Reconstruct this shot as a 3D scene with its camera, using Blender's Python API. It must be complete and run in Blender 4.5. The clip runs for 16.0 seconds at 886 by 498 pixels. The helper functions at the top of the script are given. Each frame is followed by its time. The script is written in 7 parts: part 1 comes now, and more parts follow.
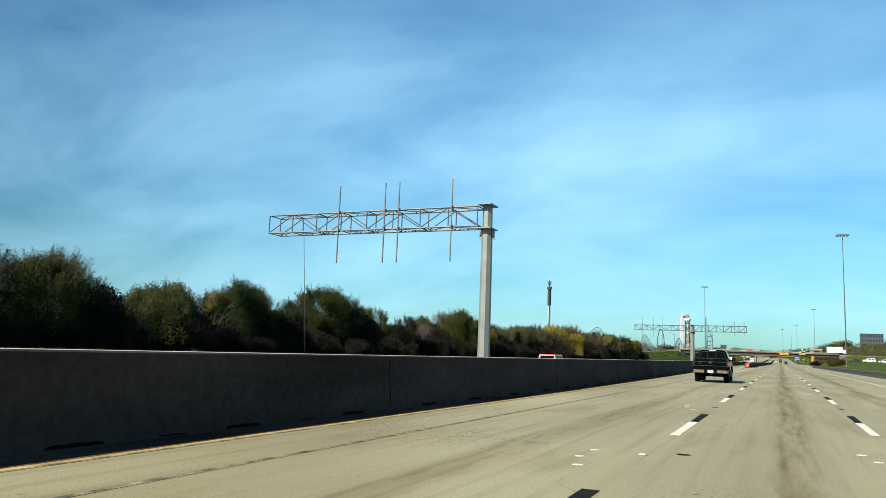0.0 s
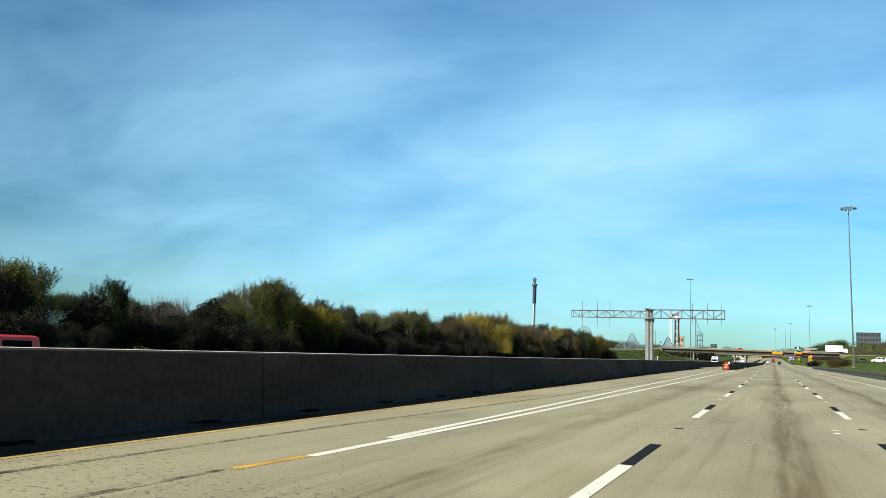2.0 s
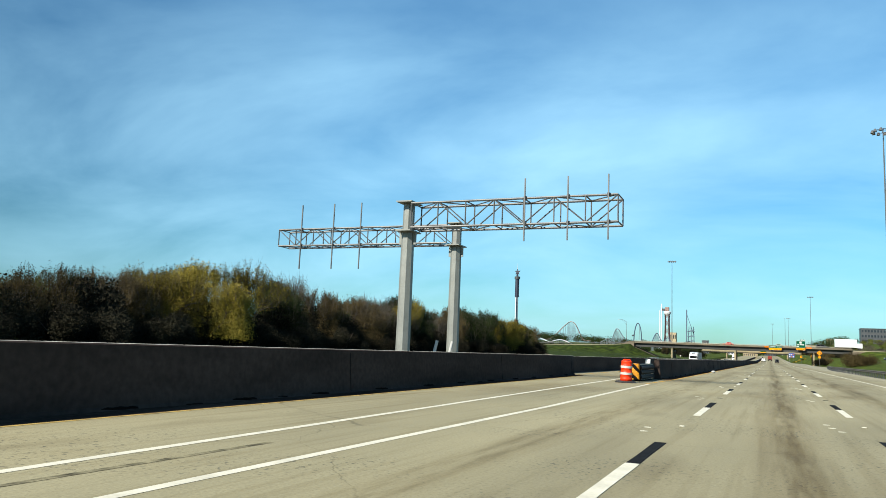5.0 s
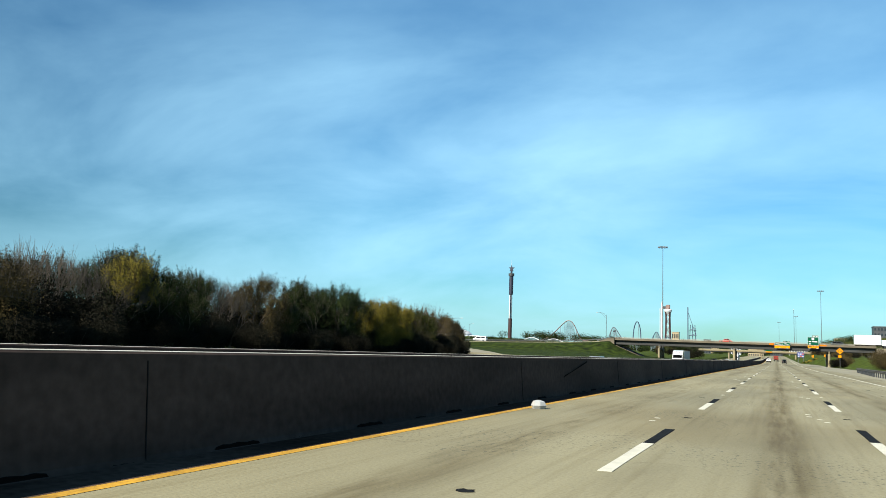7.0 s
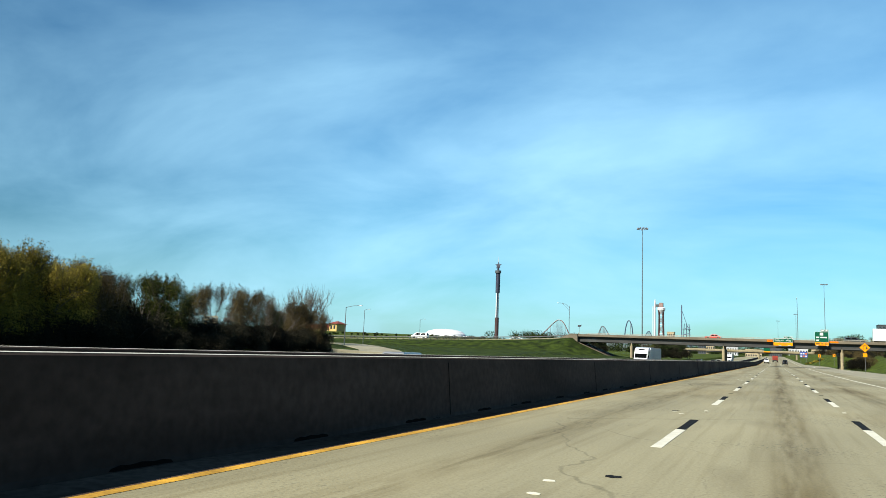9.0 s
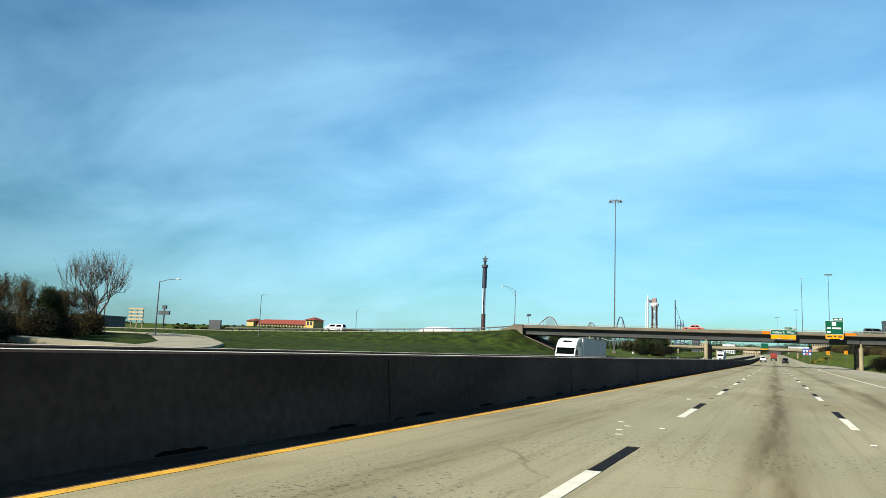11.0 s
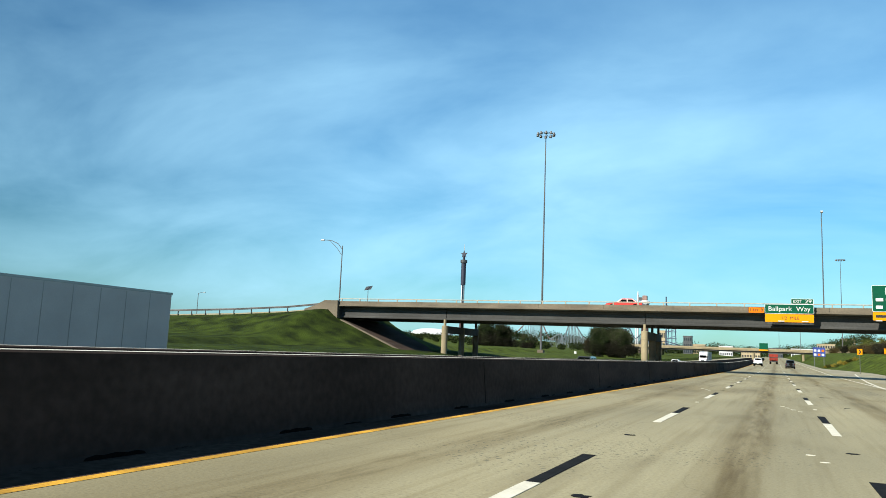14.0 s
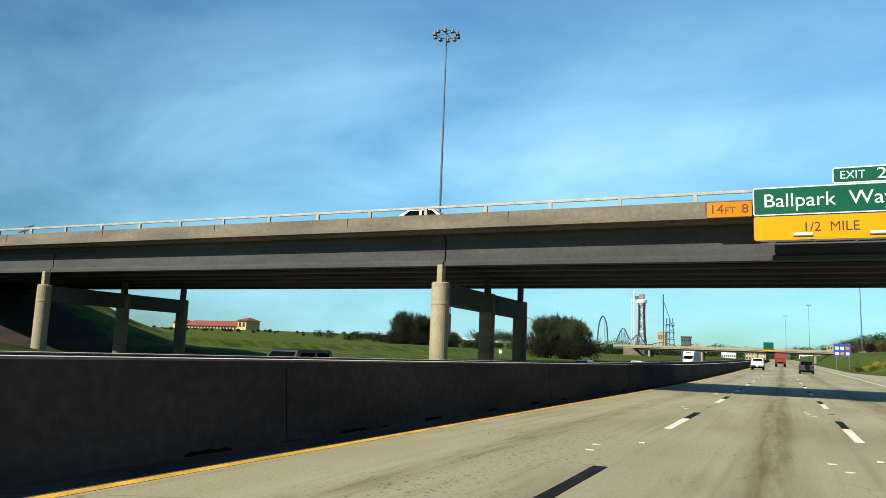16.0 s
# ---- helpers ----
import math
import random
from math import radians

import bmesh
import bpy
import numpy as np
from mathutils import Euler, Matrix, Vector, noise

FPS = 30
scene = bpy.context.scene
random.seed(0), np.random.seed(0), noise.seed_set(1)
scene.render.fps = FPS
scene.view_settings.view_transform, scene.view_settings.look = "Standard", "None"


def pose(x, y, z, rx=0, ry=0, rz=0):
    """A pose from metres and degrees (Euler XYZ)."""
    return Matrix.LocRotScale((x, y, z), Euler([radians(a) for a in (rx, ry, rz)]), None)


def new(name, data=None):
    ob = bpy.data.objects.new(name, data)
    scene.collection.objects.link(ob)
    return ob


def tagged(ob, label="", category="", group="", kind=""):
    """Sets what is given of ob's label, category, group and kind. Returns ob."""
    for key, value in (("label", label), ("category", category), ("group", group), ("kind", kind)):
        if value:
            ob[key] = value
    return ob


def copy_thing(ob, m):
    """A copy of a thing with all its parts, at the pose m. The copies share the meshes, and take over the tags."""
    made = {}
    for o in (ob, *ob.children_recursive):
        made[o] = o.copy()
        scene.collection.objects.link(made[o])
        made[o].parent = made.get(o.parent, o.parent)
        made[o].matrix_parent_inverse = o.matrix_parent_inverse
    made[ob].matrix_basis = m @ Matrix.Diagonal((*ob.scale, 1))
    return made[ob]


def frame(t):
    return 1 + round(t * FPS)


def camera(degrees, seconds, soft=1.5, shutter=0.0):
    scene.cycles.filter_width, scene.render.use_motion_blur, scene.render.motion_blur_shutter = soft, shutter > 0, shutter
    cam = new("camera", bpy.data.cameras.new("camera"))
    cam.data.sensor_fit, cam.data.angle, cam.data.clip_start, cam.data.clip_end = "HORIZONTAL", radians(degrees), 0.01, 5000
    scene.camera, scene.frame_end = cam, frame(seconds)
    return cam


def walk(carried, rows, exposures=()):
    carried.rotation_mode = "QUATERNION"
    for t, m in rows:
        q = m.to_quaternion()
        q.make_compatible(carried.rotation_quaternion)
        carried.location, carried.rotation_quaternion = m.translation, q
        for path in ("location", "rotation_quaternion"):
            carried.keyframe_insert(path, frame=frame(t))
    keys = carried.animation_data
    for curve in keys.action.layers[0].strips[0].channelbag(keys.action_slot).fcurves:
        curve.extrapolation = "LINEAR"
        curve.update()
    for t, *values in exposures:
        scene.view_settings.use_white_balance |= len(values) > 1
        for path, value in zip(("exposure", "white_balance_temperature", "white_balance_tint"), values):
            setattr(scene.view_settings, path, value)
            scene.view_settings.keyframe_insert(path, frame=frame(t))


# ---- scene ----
# ------------------------------------------------------------ camera and walk
cam = camera(61.49, 16.0, soft=0.55)
PATH = [
    (0.0, 0.046, 0.0, 1.341, 97.713, -2.162, 24.159),
    (0.5, -0.059, 14.6, 1.341, 97.399, -2.277, 23.996),
    (1.0, -0.077, 28.71, 1.341, 97.79, -2.279, 23.574),
    (1.5, -0.043, 42.23, 1.341, 97.59, -2.215, 23.618),
    (2.0, -0.003, 56.29, 1.341, 97.73, -2.2, 23.701),
    (2.5, -0.056, 70.69, 1.341, 97.615, -2.221, 23.756),
    (3.0, -0.143, 84.71, 1.341, 97.618, -2.265, 23.724),
    (5.5, -0.086, 156.27, 1.341, 97.515, -2.349, 23.405),
    (6.0, -0.019, 171.09, 1.341, 97.572, -2.267, 23.281),
    (6.5, 0.1, 185.85, 1.341, 97.616, -2.233, 23.639),
    (7.0, 0.138, 200.17, 1.341, 97.555, -2.298, 23.908),
    (7.5, 0.065, 213.79, 1.341, 97.723, -2.304, 23.956),
    (8.0, -0.013, 228.49, 1.341, 97.798, -2.184, 23.953),
    (8.5, -0.05, 243.54, 1.341, 97.69, -2.172, 23.823),
    (9.0, -0.037, 258.18, 1.341, 97.654, -2.208, 23.826),
    (11.5, 0.317, 327.32, 1.341, 97.511, -2.269, 23.785),
    (12.0, 0.412, 341.86, 1.341, 97.686, -2.329, 23.812),
    (12.5, 0.522, 356.39, 1.341, 97.658, -2.365, 23.901),
    (13.0, 0.603, 370.89, 1.341, 97.691, -2.38, 23.943),
    (13.5, 0.683, 385.0, 1.341, 97.769, -2.31, 24.107),
    (14.0, 0.649, 399.54, 1.341, 97.713, -2.384, 23.882),
    (14.5, 0.517, 414.43, 1.341, 97.877, -2.44, 23.76),
    (15.0, 0.424, 430.15, 1.341, 97.925, -2.342, 23.678),
    (15.5, 0.506, 445.64, 1.341, 98.046, -2.329, 24.223),
    (16.0, 0.443, 461.21, 1.341, 98.007, -2.119, 24.293),
]
walk(cam, [(t, pose(x, y, z, rx, ry, rz)) for t, x, y, z, rx, ry, rz in PATH])

# ------------------------------------------------------------ world, sun, exposure
SUN_ELEV, SUN_ROT = 38.0, 205.5
world = bpy.data.worlds.new("sky")
scene.world = world
world.use_nodes = True
wn, wl = world.node_tree.nodes, world.node_tree.links
wn.clear()


def wnode(kind, **kw):
    n = wn.new(kind)
    for k, v in kw.items():
        n.inputs[k].default_value = v
    return n


def wmath(op, a, b=None):
    n = wn.new("ShaderNodeMath")
    n.operation = op
    for i, v in enumerate((a, b)):
        if v is None:
            continue
        if isinstance(v, (int, float)):
            n.inputs[i].default_value = v
        else:
            wl.new(v, n.inputs[i])
    return n.outputs[0]


sky = wn.new("ShaderNodeTexSky")
sky.sky_type = "NISHITA"
sky.sun_disc = False
sky.sun_elevation, sky.sun_rotation = radians(SUN_ELEV), radians(SUN_ROT)
sky.air_density, sky.dust_density, sky.ozone_density = 1.3, 0.6, 2.2
wtc = wn.new("ShaderNodeTexCoord")
wsep = wn.new("ShaderNodeSeparateXYZ")
wl.new(wtc.outputs["Generated"], wsep.inputs[0])
# thin cirrus on a high flat layer
wz = wmath("MAXIMUM", wsep.outputs[2], 0.03)
wz = wmath("ADD", wz, 0.34)
wcomb = wn.new("ShaderNodeCombineXYZ")
wl.new(wmath("DIVIDE", wsep.outputs[0], wz), wcomb.inputs[0])
wl.new(wmath("DIVIDE", wsep.outputs[1], wz), wcomb.inputs[1])
wmap = wn.new("ShaderNodeMapping")
wmap.inputs["Rotation"].default_value = (0, 0, radians(-32))
wmap.inputs["Scale"].default_value = (1.0, 1.5, 1)
wl.new(wcomb.outputs[0], wmap.inputs[0])
cn = wnode("ShaderNodeTexNoise", Scale=1.5, Detail=6.0, Roughness=0.55, Distortion=0.35)
wl.new(wmap.outputs[0], cn.inputs["Vector"])
cn2 = wnode("ShaderNodeTexNoise", Scale=0.45, Detail=4.0, Roughness=0.5)
wl.new(wmap.outputs[0], cn2.inputs["Vector"])
cfac = wn.new("ShaderNodeMapRange")
cfac.inputs["From Min"].default_value, cfac.inputs["From Max"].default_value = 0.38, 0.64
cfac.inputs["To Max"].default_value = 0.72
wl.new(wmath("MULTIPLY", wmath("ADD", cn.outputs[0], cn2.outputs[0]), 0.5), cfac.inputs["Value"])
# the veil thins towards the zenith and towards the west
cel = wn.new("ShaderNodeMapRange")
cel.interpolation_type = "SMOOTHSTEP"
cel.inputs["From Min"].default_value, cel.inputs["From Max"].default_value = 0.24, 0.6
cel.inputs["To Min"].default_value, cel.inputs["To Max"].default_value = 1.0, 0.0
wl.new(wsep.outputs[2], cel.inputs["Value"])
cwe = wn.new("ShaderNodeMapRange")
cwe.inputs["From Min"].default_value, cwe.inputs["From Max"].default_value = -0.88, -0.5
cwe.inputs["To Min"].default_value, cwe.inputs["To Max"].default_value = 0.54, 1.0
wl.new(wsep.outputs[0], cwe.inputs["Value"])
cmix = wn.new("ShaderNodeMix")
cmix.data_type = "RGBA"
wl.new(wmath("MULTIPLY", cfac.outputs[0], wmath("MULTIPLY", cel.outputs[0], cwe.outputs[0])), cmix.inputs["Factor"])
tint = wn.new("ShaderNodeMix")
tint.data_type, tint.blend_type = "RGBA", "MULTIPLY"
tint.inputs["Factor"].default_value = 1.0
wl.new(sky.outputs[0], tint.inputs["A"])
tint.inputs["B"].default_value = (0.47, 0.98, 1.27, 1)
clear = wn.new("ShaderNodeVectorMath")
clear.operation = "SCALE"
wl.new(tint.outputs["Result"], clear.inputs[0])
wl.new(cwe.outputs[0], clear.inputs["Scale"])
wl.new(clear.outputs[0], cmix.inputs["A"])
cmix.inputs["B"].default_value = (5.1, 9.1, 11.6, 1)
wbg = wnode("ShaderNodeBackground", Strength=0.0502)
wl.new(cmix.outputs["Result"], wbg.inputs["Color"])
wout = wn.new("ShaderNodeOutputWorld")
wl.new(wbg.outputs[0], wout.inputs[0])

sun_data = bpy.data.lights.new("sun", "SUN")
sun_data.energy, sun_data.angle, sun_data.color = 5.0, radians(0.53), (1.0, 0.94, 0.82)
sun = new("sun", sun_data)
SUN_DIR = Vector((0.43, 0.90, -math.tan(radians(SUN_ELEV)) * math.hypot(0.43, 0.90))).normalized()
sun.rotation_mode = "QUATERNION"
sun.rotation_quaternion = SUN_DIR.to_track_quat("-Z", "Y")
sun.location = (0, 0, 120)
scene.view_settings.exposure = 1.18


# ------------------------------------------------------------ materials
def rgb(r, g, b):
    return (r, g, b, 1.0)


ALBEDO_SCALE = 0.55  # every base colour is scaled down, deepening shade against the sky


def mat(name, base, rough=0.6, metal=0.0, var=0.25, scale=2.0, fine=30.0, bump=0.0, dist=0.01, alt=None,
        rand=0.0, coat=0.0, stretch=(1, 1, 1), spec=0.5, obj=False):
    """A procedural material: colour varied at two scales in metres, and relief."""
    base = tuple(c * ALBEDO_SCALE for c in base[:3]) + (1,)
    alt = tuple(c * ALBEDO_SCALE for c in alt[:3]) + (1,) if alt else None
    m = bpy.data.materials.new(name)
    m.use_nodes = True
    nt = m.node_tree
    N, L = nt.nodes, nt.links
    b = N["Principled BSDF"]
    b.inputs["Roughness"].default_value, b.inputs["Metallic"].default_value = rough, metal
    b.inputs["Coat Weight"].default_value = coat
    b.inputs["Coat Roughness"].default_value = 0.04
    b.inputs["Specular IOR Level"].default_value = spec
    if obj:
        tc = N.new("ShaderNodeTexCoord")
        src = tc.outputs["Object"]
    else:
        src = N.new("ShaderNodeNewGeometry").outputs["Position"]
    mp = N.new("ShaderNodeMapping")
    mp.inputs["Scale"].default_value = stretch
    L.new(src, mp.inputs[0])
    n1 = N.new("ShaderNodeTexNoise")
    n1.inputs["Scale"].default_value, n1.inputs["Detail"].default_value = scale, 6
    n2 = N.new("ShaderNodeTexNoise")
    n2.inputs["Scale"].default_value, n2.inputs["Detail"].default_value = fine, 4
    L.new(mp.outputs[0], n1.inputs["Vector"])
    L.new(src, n2.inputs["Vector"])
    alt = alt or tuple(c * (1 - var) for c in base[:3]) + (1,)
    hi = tuple(min(1, c * (1 + var * 0.5)) for c in base[:3]) + (1,)
    r1 = N.new("ShaderNodeMix")
    r1.data_type = "RGBA"
    r1.inputs["A"].default_value, r1.inputs["B"].default_value = alt, hi
    mr = N.new("ShaderNodeMapRange")
    mr.inputs["From Min"].default_value, mr.inputs["From Max"].default_value = 0.32, 0.68
    L.new(n1.outputs[0], mr.inputs["Value"])
    L.new(mr.outputs[0], r1.inputs["Factor"])
    r2 = N.new("ShaderNodeMix")
    r2.data_type, r2.blend_type = "RGBA", "MULTIPLY"
    r2.inputs["Factor"].default_value = min(1.0, var * 2)
    L.new(r1.outputs["Result"], r2.inputs["A"])
    cr = N.new("ShaderNodeMapRange")
    cr.inputs["From Min"].default_value, cr.inputs["From Max"].default_value = 0.3, 0.7
    cr.inputs["To Min"].default_value, cr.inputs["To Max"].default_value = 0.72, 1.2
    L.new(n2.outputs[0], cr.inputs["Value"])
    L.new(cr.outputs[0], r2.inputs["B"])
    col = r2.outputs["Result"]
    if rand:
        oi = N.new("ShaderNodeObjectInfo")
        hv = N.new("ShaderNodeHueSaturation")
        m1 = N.new("ShaderNodeMapRange")
        m1.inputs["To Min"].default_value, m1.inputs["To Max"].default_value = 1 - rand, 1 + rand
        L.new(oi.outputs["Random"], m1.inputs["Value"])
        L.new(m1.outputs[0], hv.inputs["Value"])
        L.new(col, hv.inputs["Color"])
        col = hv.outputs[0]
    L.new(col, b.inputs["Base Color"])
    if bump:
        bp = N.new("ShaderNodeBump")
        bp.inputs["Strength"].default_value, bp.inputs["Distance"].default_value = bump, dist
        L.new(n2.outputs[0], bp.inputs["Height"])
        L.new(bp.outputs[0], b.inputs["Normal"])
    return m


def road_material():
    """Worn pale concrete: cast joints, oil tracks along the lane middles, tyre polish, blotches and specks."""
    m = mat("road_concrete", rgb(0.37, 0.334, 0.196), 0.85, var=0.22, scale=0.35, fine=26, bump=0.5, dist=0.008, stretch=(1, 0.22, 1), spec=0.3)
    nt = m.node_tree
    N, L = nt.nodes, nt.links
    b = N["Principled BSDF"]
    col = b.inputs["Base Color"].links[0].from_socket
    pos = N.new("ShaderNodeNewGeometry").outputs["Position"]
    sep = N.new("ShaderNodeSeparateXYZ")
    L.new(pos, sep.inputs[0])

    def mth(op, a, c=None):
        n = N.new("ShaderNodeMath")
        n.operation = op
        for i, v in enumerate((a, c)):
            if v is None:
                continue
            if isinstance(v, (int, float)):
                n.inputs[i].default_value = v
            else:
                L.new(v, n.inputs[i])
        return n.outputs[0]

    def stripe(x, half, soft):
        d = mth("ABSOLUTE", mth("SUBTRACT", sep.outputs[0], x))
        r = N.new("ShaderNodeMapRange")
        r.inputs["From Min"].default_value, r.inputs["From Max"].default_value = half, half + soft
        r.inputs["To Min"].default_value, r.inputs["To Max"].default_value = 1, 0
        r.interpolation_type = "SMOOTHSTEP"
        L.new(d, r.inputs["Value"])
        return r.outputs[0]

    wob = N.new("ShaderNodeTexNoise")
    wob.inputs["Scale"].default_value, wob.inputs["Detail"].default_value = 0.6, 7
    wmp = N.new("ShaderNodeMapping")
    wmp.inputs["Scale"].default_value = (2.2, 0.07, 1)
    L.new(pos, wmp.inputs[0])
    L.new(wmp.outputs[0], wob.inputs["Vector"])
    wr = N.new("ShaderNodeMapRange")
    wr.inputs["From Min"].default_value, wr.inputs["From Max"].default_value = 0.3, 0.66
    L.new(wob.outputs[0], wr.inputs["Value"])
    oil = mth("ADD", mth("ADD", stripe(0.12, 0.2, 0.6), stripe(-3.45, 0.1, 0.45)), mth("ADD", stripe(3.5, 0.2, 0.6), stripe(7.0, 0.2, 0.8)))
    oil = mth("MULTIPLY", oil, wr.outputs[0])
    mx = N.new("ShaderNodeMix")
    mx.data_type, mx.blend_type = "RGBA", "MULTIPLY"
    L.new(mth("MULTIPLY", oil, 0.5), mx.inputs["Factor"])
    L.new(col, mx.inputs["A"])
    mx.inputs["B"].default_value = rgb(0.58, 0.5, 0.36)
    # fine tar specks and cracks
    vo = N.new("ShaderNodeTexVoronoi")
    vo.inputs["Scale"].default_value = 3.2
    L.new(pos, vo.inputs["Vector"])
    sp = N.new("ShaderNodeMapRange")
    sp.inputs["From Min"].default_value, sp.inputs["From Max"].default_value = 0.045, 0.075
    sp.inputs["To Min"].default_value, sp.inputs["To Max"].default_value = 1, 0
    L.new(vo.outputs["Distance"], sp.inputs["Value"])
    big = N.new("ShaderNodeTexNoise")
    big.inputs["Scale"].default_value = 0.22
    L.new(pos, big.inputs["Vector"])
    bt = N.new("ShaderNodeMapRange")
    bt.inputs["From Min"].default_value, bt.inputs["From Max"].default_value = 0.5, 0.62
    L.new(big.outputs[0], bt.inputs["Value"])
    mx2 = N.new("ShaderNodeMix")
    mx2.data_type, mx2.blend_type = "RGBA", "MULTIPLY"
    L.new(mth("MULTIPLY", mth("MULTIPLY", sp.outputs[0], bt.outputs[0]), 0.55), mx2.inputs["Factor"])
    L.new(mx.outputs["Result"], mx2.inputs["A"])
    mx2.inputs["B"].default_value = rgb(0.22, 0.2, 0.18)
    # streaks dragged along the lanes, brown blotches, aggregate specks and wandering cracks
    def tone(kind, scl, detail, squash, lo, hi, col, amount, mask=None, out="Fac"):
        n = N.new(kind)
        n.inputs["Scale"].default_value = scl
        if detail:
            n.inputs["Detail"].default_value = detail
        q = N.new("ShaderNodeMapping")
        q.inputs["Scale"].default_value = squash
        L.new(pos, q.inputs[0])
        L.new(q.outputs[0], n.inputs["Vector"])
        r = N.new("ShaderNodeMapRange")
        r.inputs["From Min"].default_value, r.inputs["From Max"].default_value = lo, hi
        L.new(n.outputs[out], r.inputs["Value"])
        f = mth("MULTIPLY", r.outputs[0], amount)
        if mask is not None:
            f = mth("MULTIPLY", f, mask)
        x = N.new("ShaderNodeMix")
        x.data_type, x.blend_type = "RGBA", "MULTIPLY"
        L.new(f, x.inputs["Factor"])
        L.new(tone.last, x.inputs["A"])
        x.inputs["B"].default_value = col
        tone.last = x.outputs["Result"]

    tone.last = mx2.outputs["Result"]
    tone("ShaderNodeTexNoise", 1.0, 5, (5.0, 0.12, 1), 0.5, 0.7, rgb(0.66, 0.61, 0.52), 0.5)
    tone("ShaderNodeTexNoise", 0.16, 6, (1.0, 0.45, 1), 0.54, 0.66, rgb(0.7, 0.62, 0.48), 0.55)
    tone("ShaderNodeTexNoise", 0.9, 7, (1.0, 0.2, 1), 0.58, 0.7, rgb(0.56, 0.52, 0.46), 0.45)
    tone("ShaderNodeTexNoise", 9.0, 3, (1.0, 0.9, 1), 0.6, 0.72, rgb(0.5, 0.47, 0.42), 0.16)
    tone("ShaderNodeTexNoise", 30.0, 2, (1.0, 1.0, 1), 0.56, 0.7, rgb(0.5, 0.48, 0.45), 0.38)
    tone("ShaderNodeTexNoise", 2.6, 8, (1.0, 0.05, 1), 0.4, 0.62, rgb(0.54, 0.47, 0.31), 0.85, mth("ADD", stripe(0.24, 0.1, 0.4), stripe(3.5, 0.1, 0.5)))
    tone("ShaderNodeTexNoise", 7.0, 4, (1.0, 0.1, 1), 0.46, 0.64, rgb(0.5, 0.44, 0.32), 0.5, mth("ADD", stripe(0.2, 0.05, 0.4), stripe(-3.5, 0.05, 0.4)))
    tone("ShaderNodeTexNoise", 19.0, 3, (1.0, 0.8, 1), 0.64, 0.67, rgb(0.16, 0.15, 0.14), 0.85, mth("MULTIPLY", bt.outputs[0], wr.outputs[0]))
    tone("ShaderNodeTexNoise", 14.0, 2, (1.0, 0.8, 1), 0.6, 0.66, rgb(0.28, 0.3, 0.36), 0.85, bt.outputs[0])
    cw = N.new("ShaderNodeTexNoise")
    cw.inputs["Scale"].default_value, cw.inputs["Detail"].default_value = 0.5, 5
    L.new(pos, cw.inputs["Vector"])
    cv = N.new("ShaderNodeVectorMath")
    cv.operation = "MULTIPLY_ADD"
    cv.inputs[1].default_value = (1.6, 1.6, 0)
    L.new(cw.outputs["Color"], cv.inputs[0])
    L.new(pos, cv.inputs[2])
    ck = N.new("ShaderNodeTexVoronoi")
    ck.feature = "DISTANCE_TO_EDGE"
    ck.inputs["Scale"].default_value = 0.13
    L.new(cv.outputs[0], ck.inputs["Vector"])
    cr2 = N.new("ShaderNodeMapRange")
    cr2.inputs["From Min"].default_value, cr2.inputs["From Max"].default_value = 0.0007, 0.002
    cr2.inputs["To Min"].default_value, cr2.inputs["To Max"].default_value = 0.5, 0.0
    L.new(ck.outputs["Distance"], cr2.inputs["Value"])
    x = N.new("ShaderNodeMix")
    x.data_type, x.blend_type = "RGBA", "MULTIPLY"
    L.new(mth("MULTIPLY", cr2.outputs[0], wr.outputs[0]), x.inputs["Factor"])
    L.new(tone.last, x.inputs["A"])
    x.inputs["B"].default_value = rgb(0.3, 0.28, 0.25)
    L.new(x.outputs["Result"], b.inputs["Base Color"])
    return m


M_ROAD = road_material()
M_JOINT = mat("joint_sealant", rgb(0.025, 0.023, 0.022), 0.9, var=0.3, spec=0.1)
M_SHOULDER = mat("shoulder_concrete", rgb(0.36, 0.325, 0.21), 0.85, var=0.25, scale=0.5, fine=9, bump=0.4, dist=0.008, stretch=(1, 0.3, 1))
M_WHITE = mat("white_marking", rgb(0.84, 0.8, 0.63), 0.7, var=0.16, scale=3, fine=26, bump=0.2, dist=0.003)
M_BLACKMARK = mat("black_marking", rgb(0.014, 0.014, 0.014), 0.9, var=0.4, scale=3, fine=22, spec=0.08)
M_SEAM = mat("rubbed_tar", rgb(0.27, 0.245, 0.15), 0.9, var=0.75, scale=4, fine=26, bump=0.3, dist=0.004, spec=0.1)
M_YELLOW_WORN = mat("worn_yellow_marking", rgb(0.56, 0.37, 0.08), 0.8, var=0.5, scale=2, fine=24)
M_YELLOW = mat("yellow_marking", rgb(0.74, 0.4, 0.03), 0.7, var=0.45, scale=1.6, fine=22, bump=0.2, dist=0.003)
# concrete darkened so its colour carries the shade on the barrier face
M_SHADE_CONC = mat("shade_dark_concrete", rgb(0.08, 0.058, 0.048), 0.95, var=0.4, scale=0.6, fine=7, bump=0.4, dist=0.01, stretch=(1, 0.35, 1.6), spec=0.08)
# dark tone for the painted shadow beside the barriers
M_WALL_SHADOW = mat("wall_shadow_paint", rgb(0.125, 0.083, 0.06), 1.0, var=0.5, scale=0.9, fine=9, bump=0.4, dist=0.008, stretch=(1, 0.3, 1), spec=0.0)
M_DRAIN = mat("drain_opening", rgb(0.012, 0.01, 0.009), 1.0, var=0.3, spec=0.02)
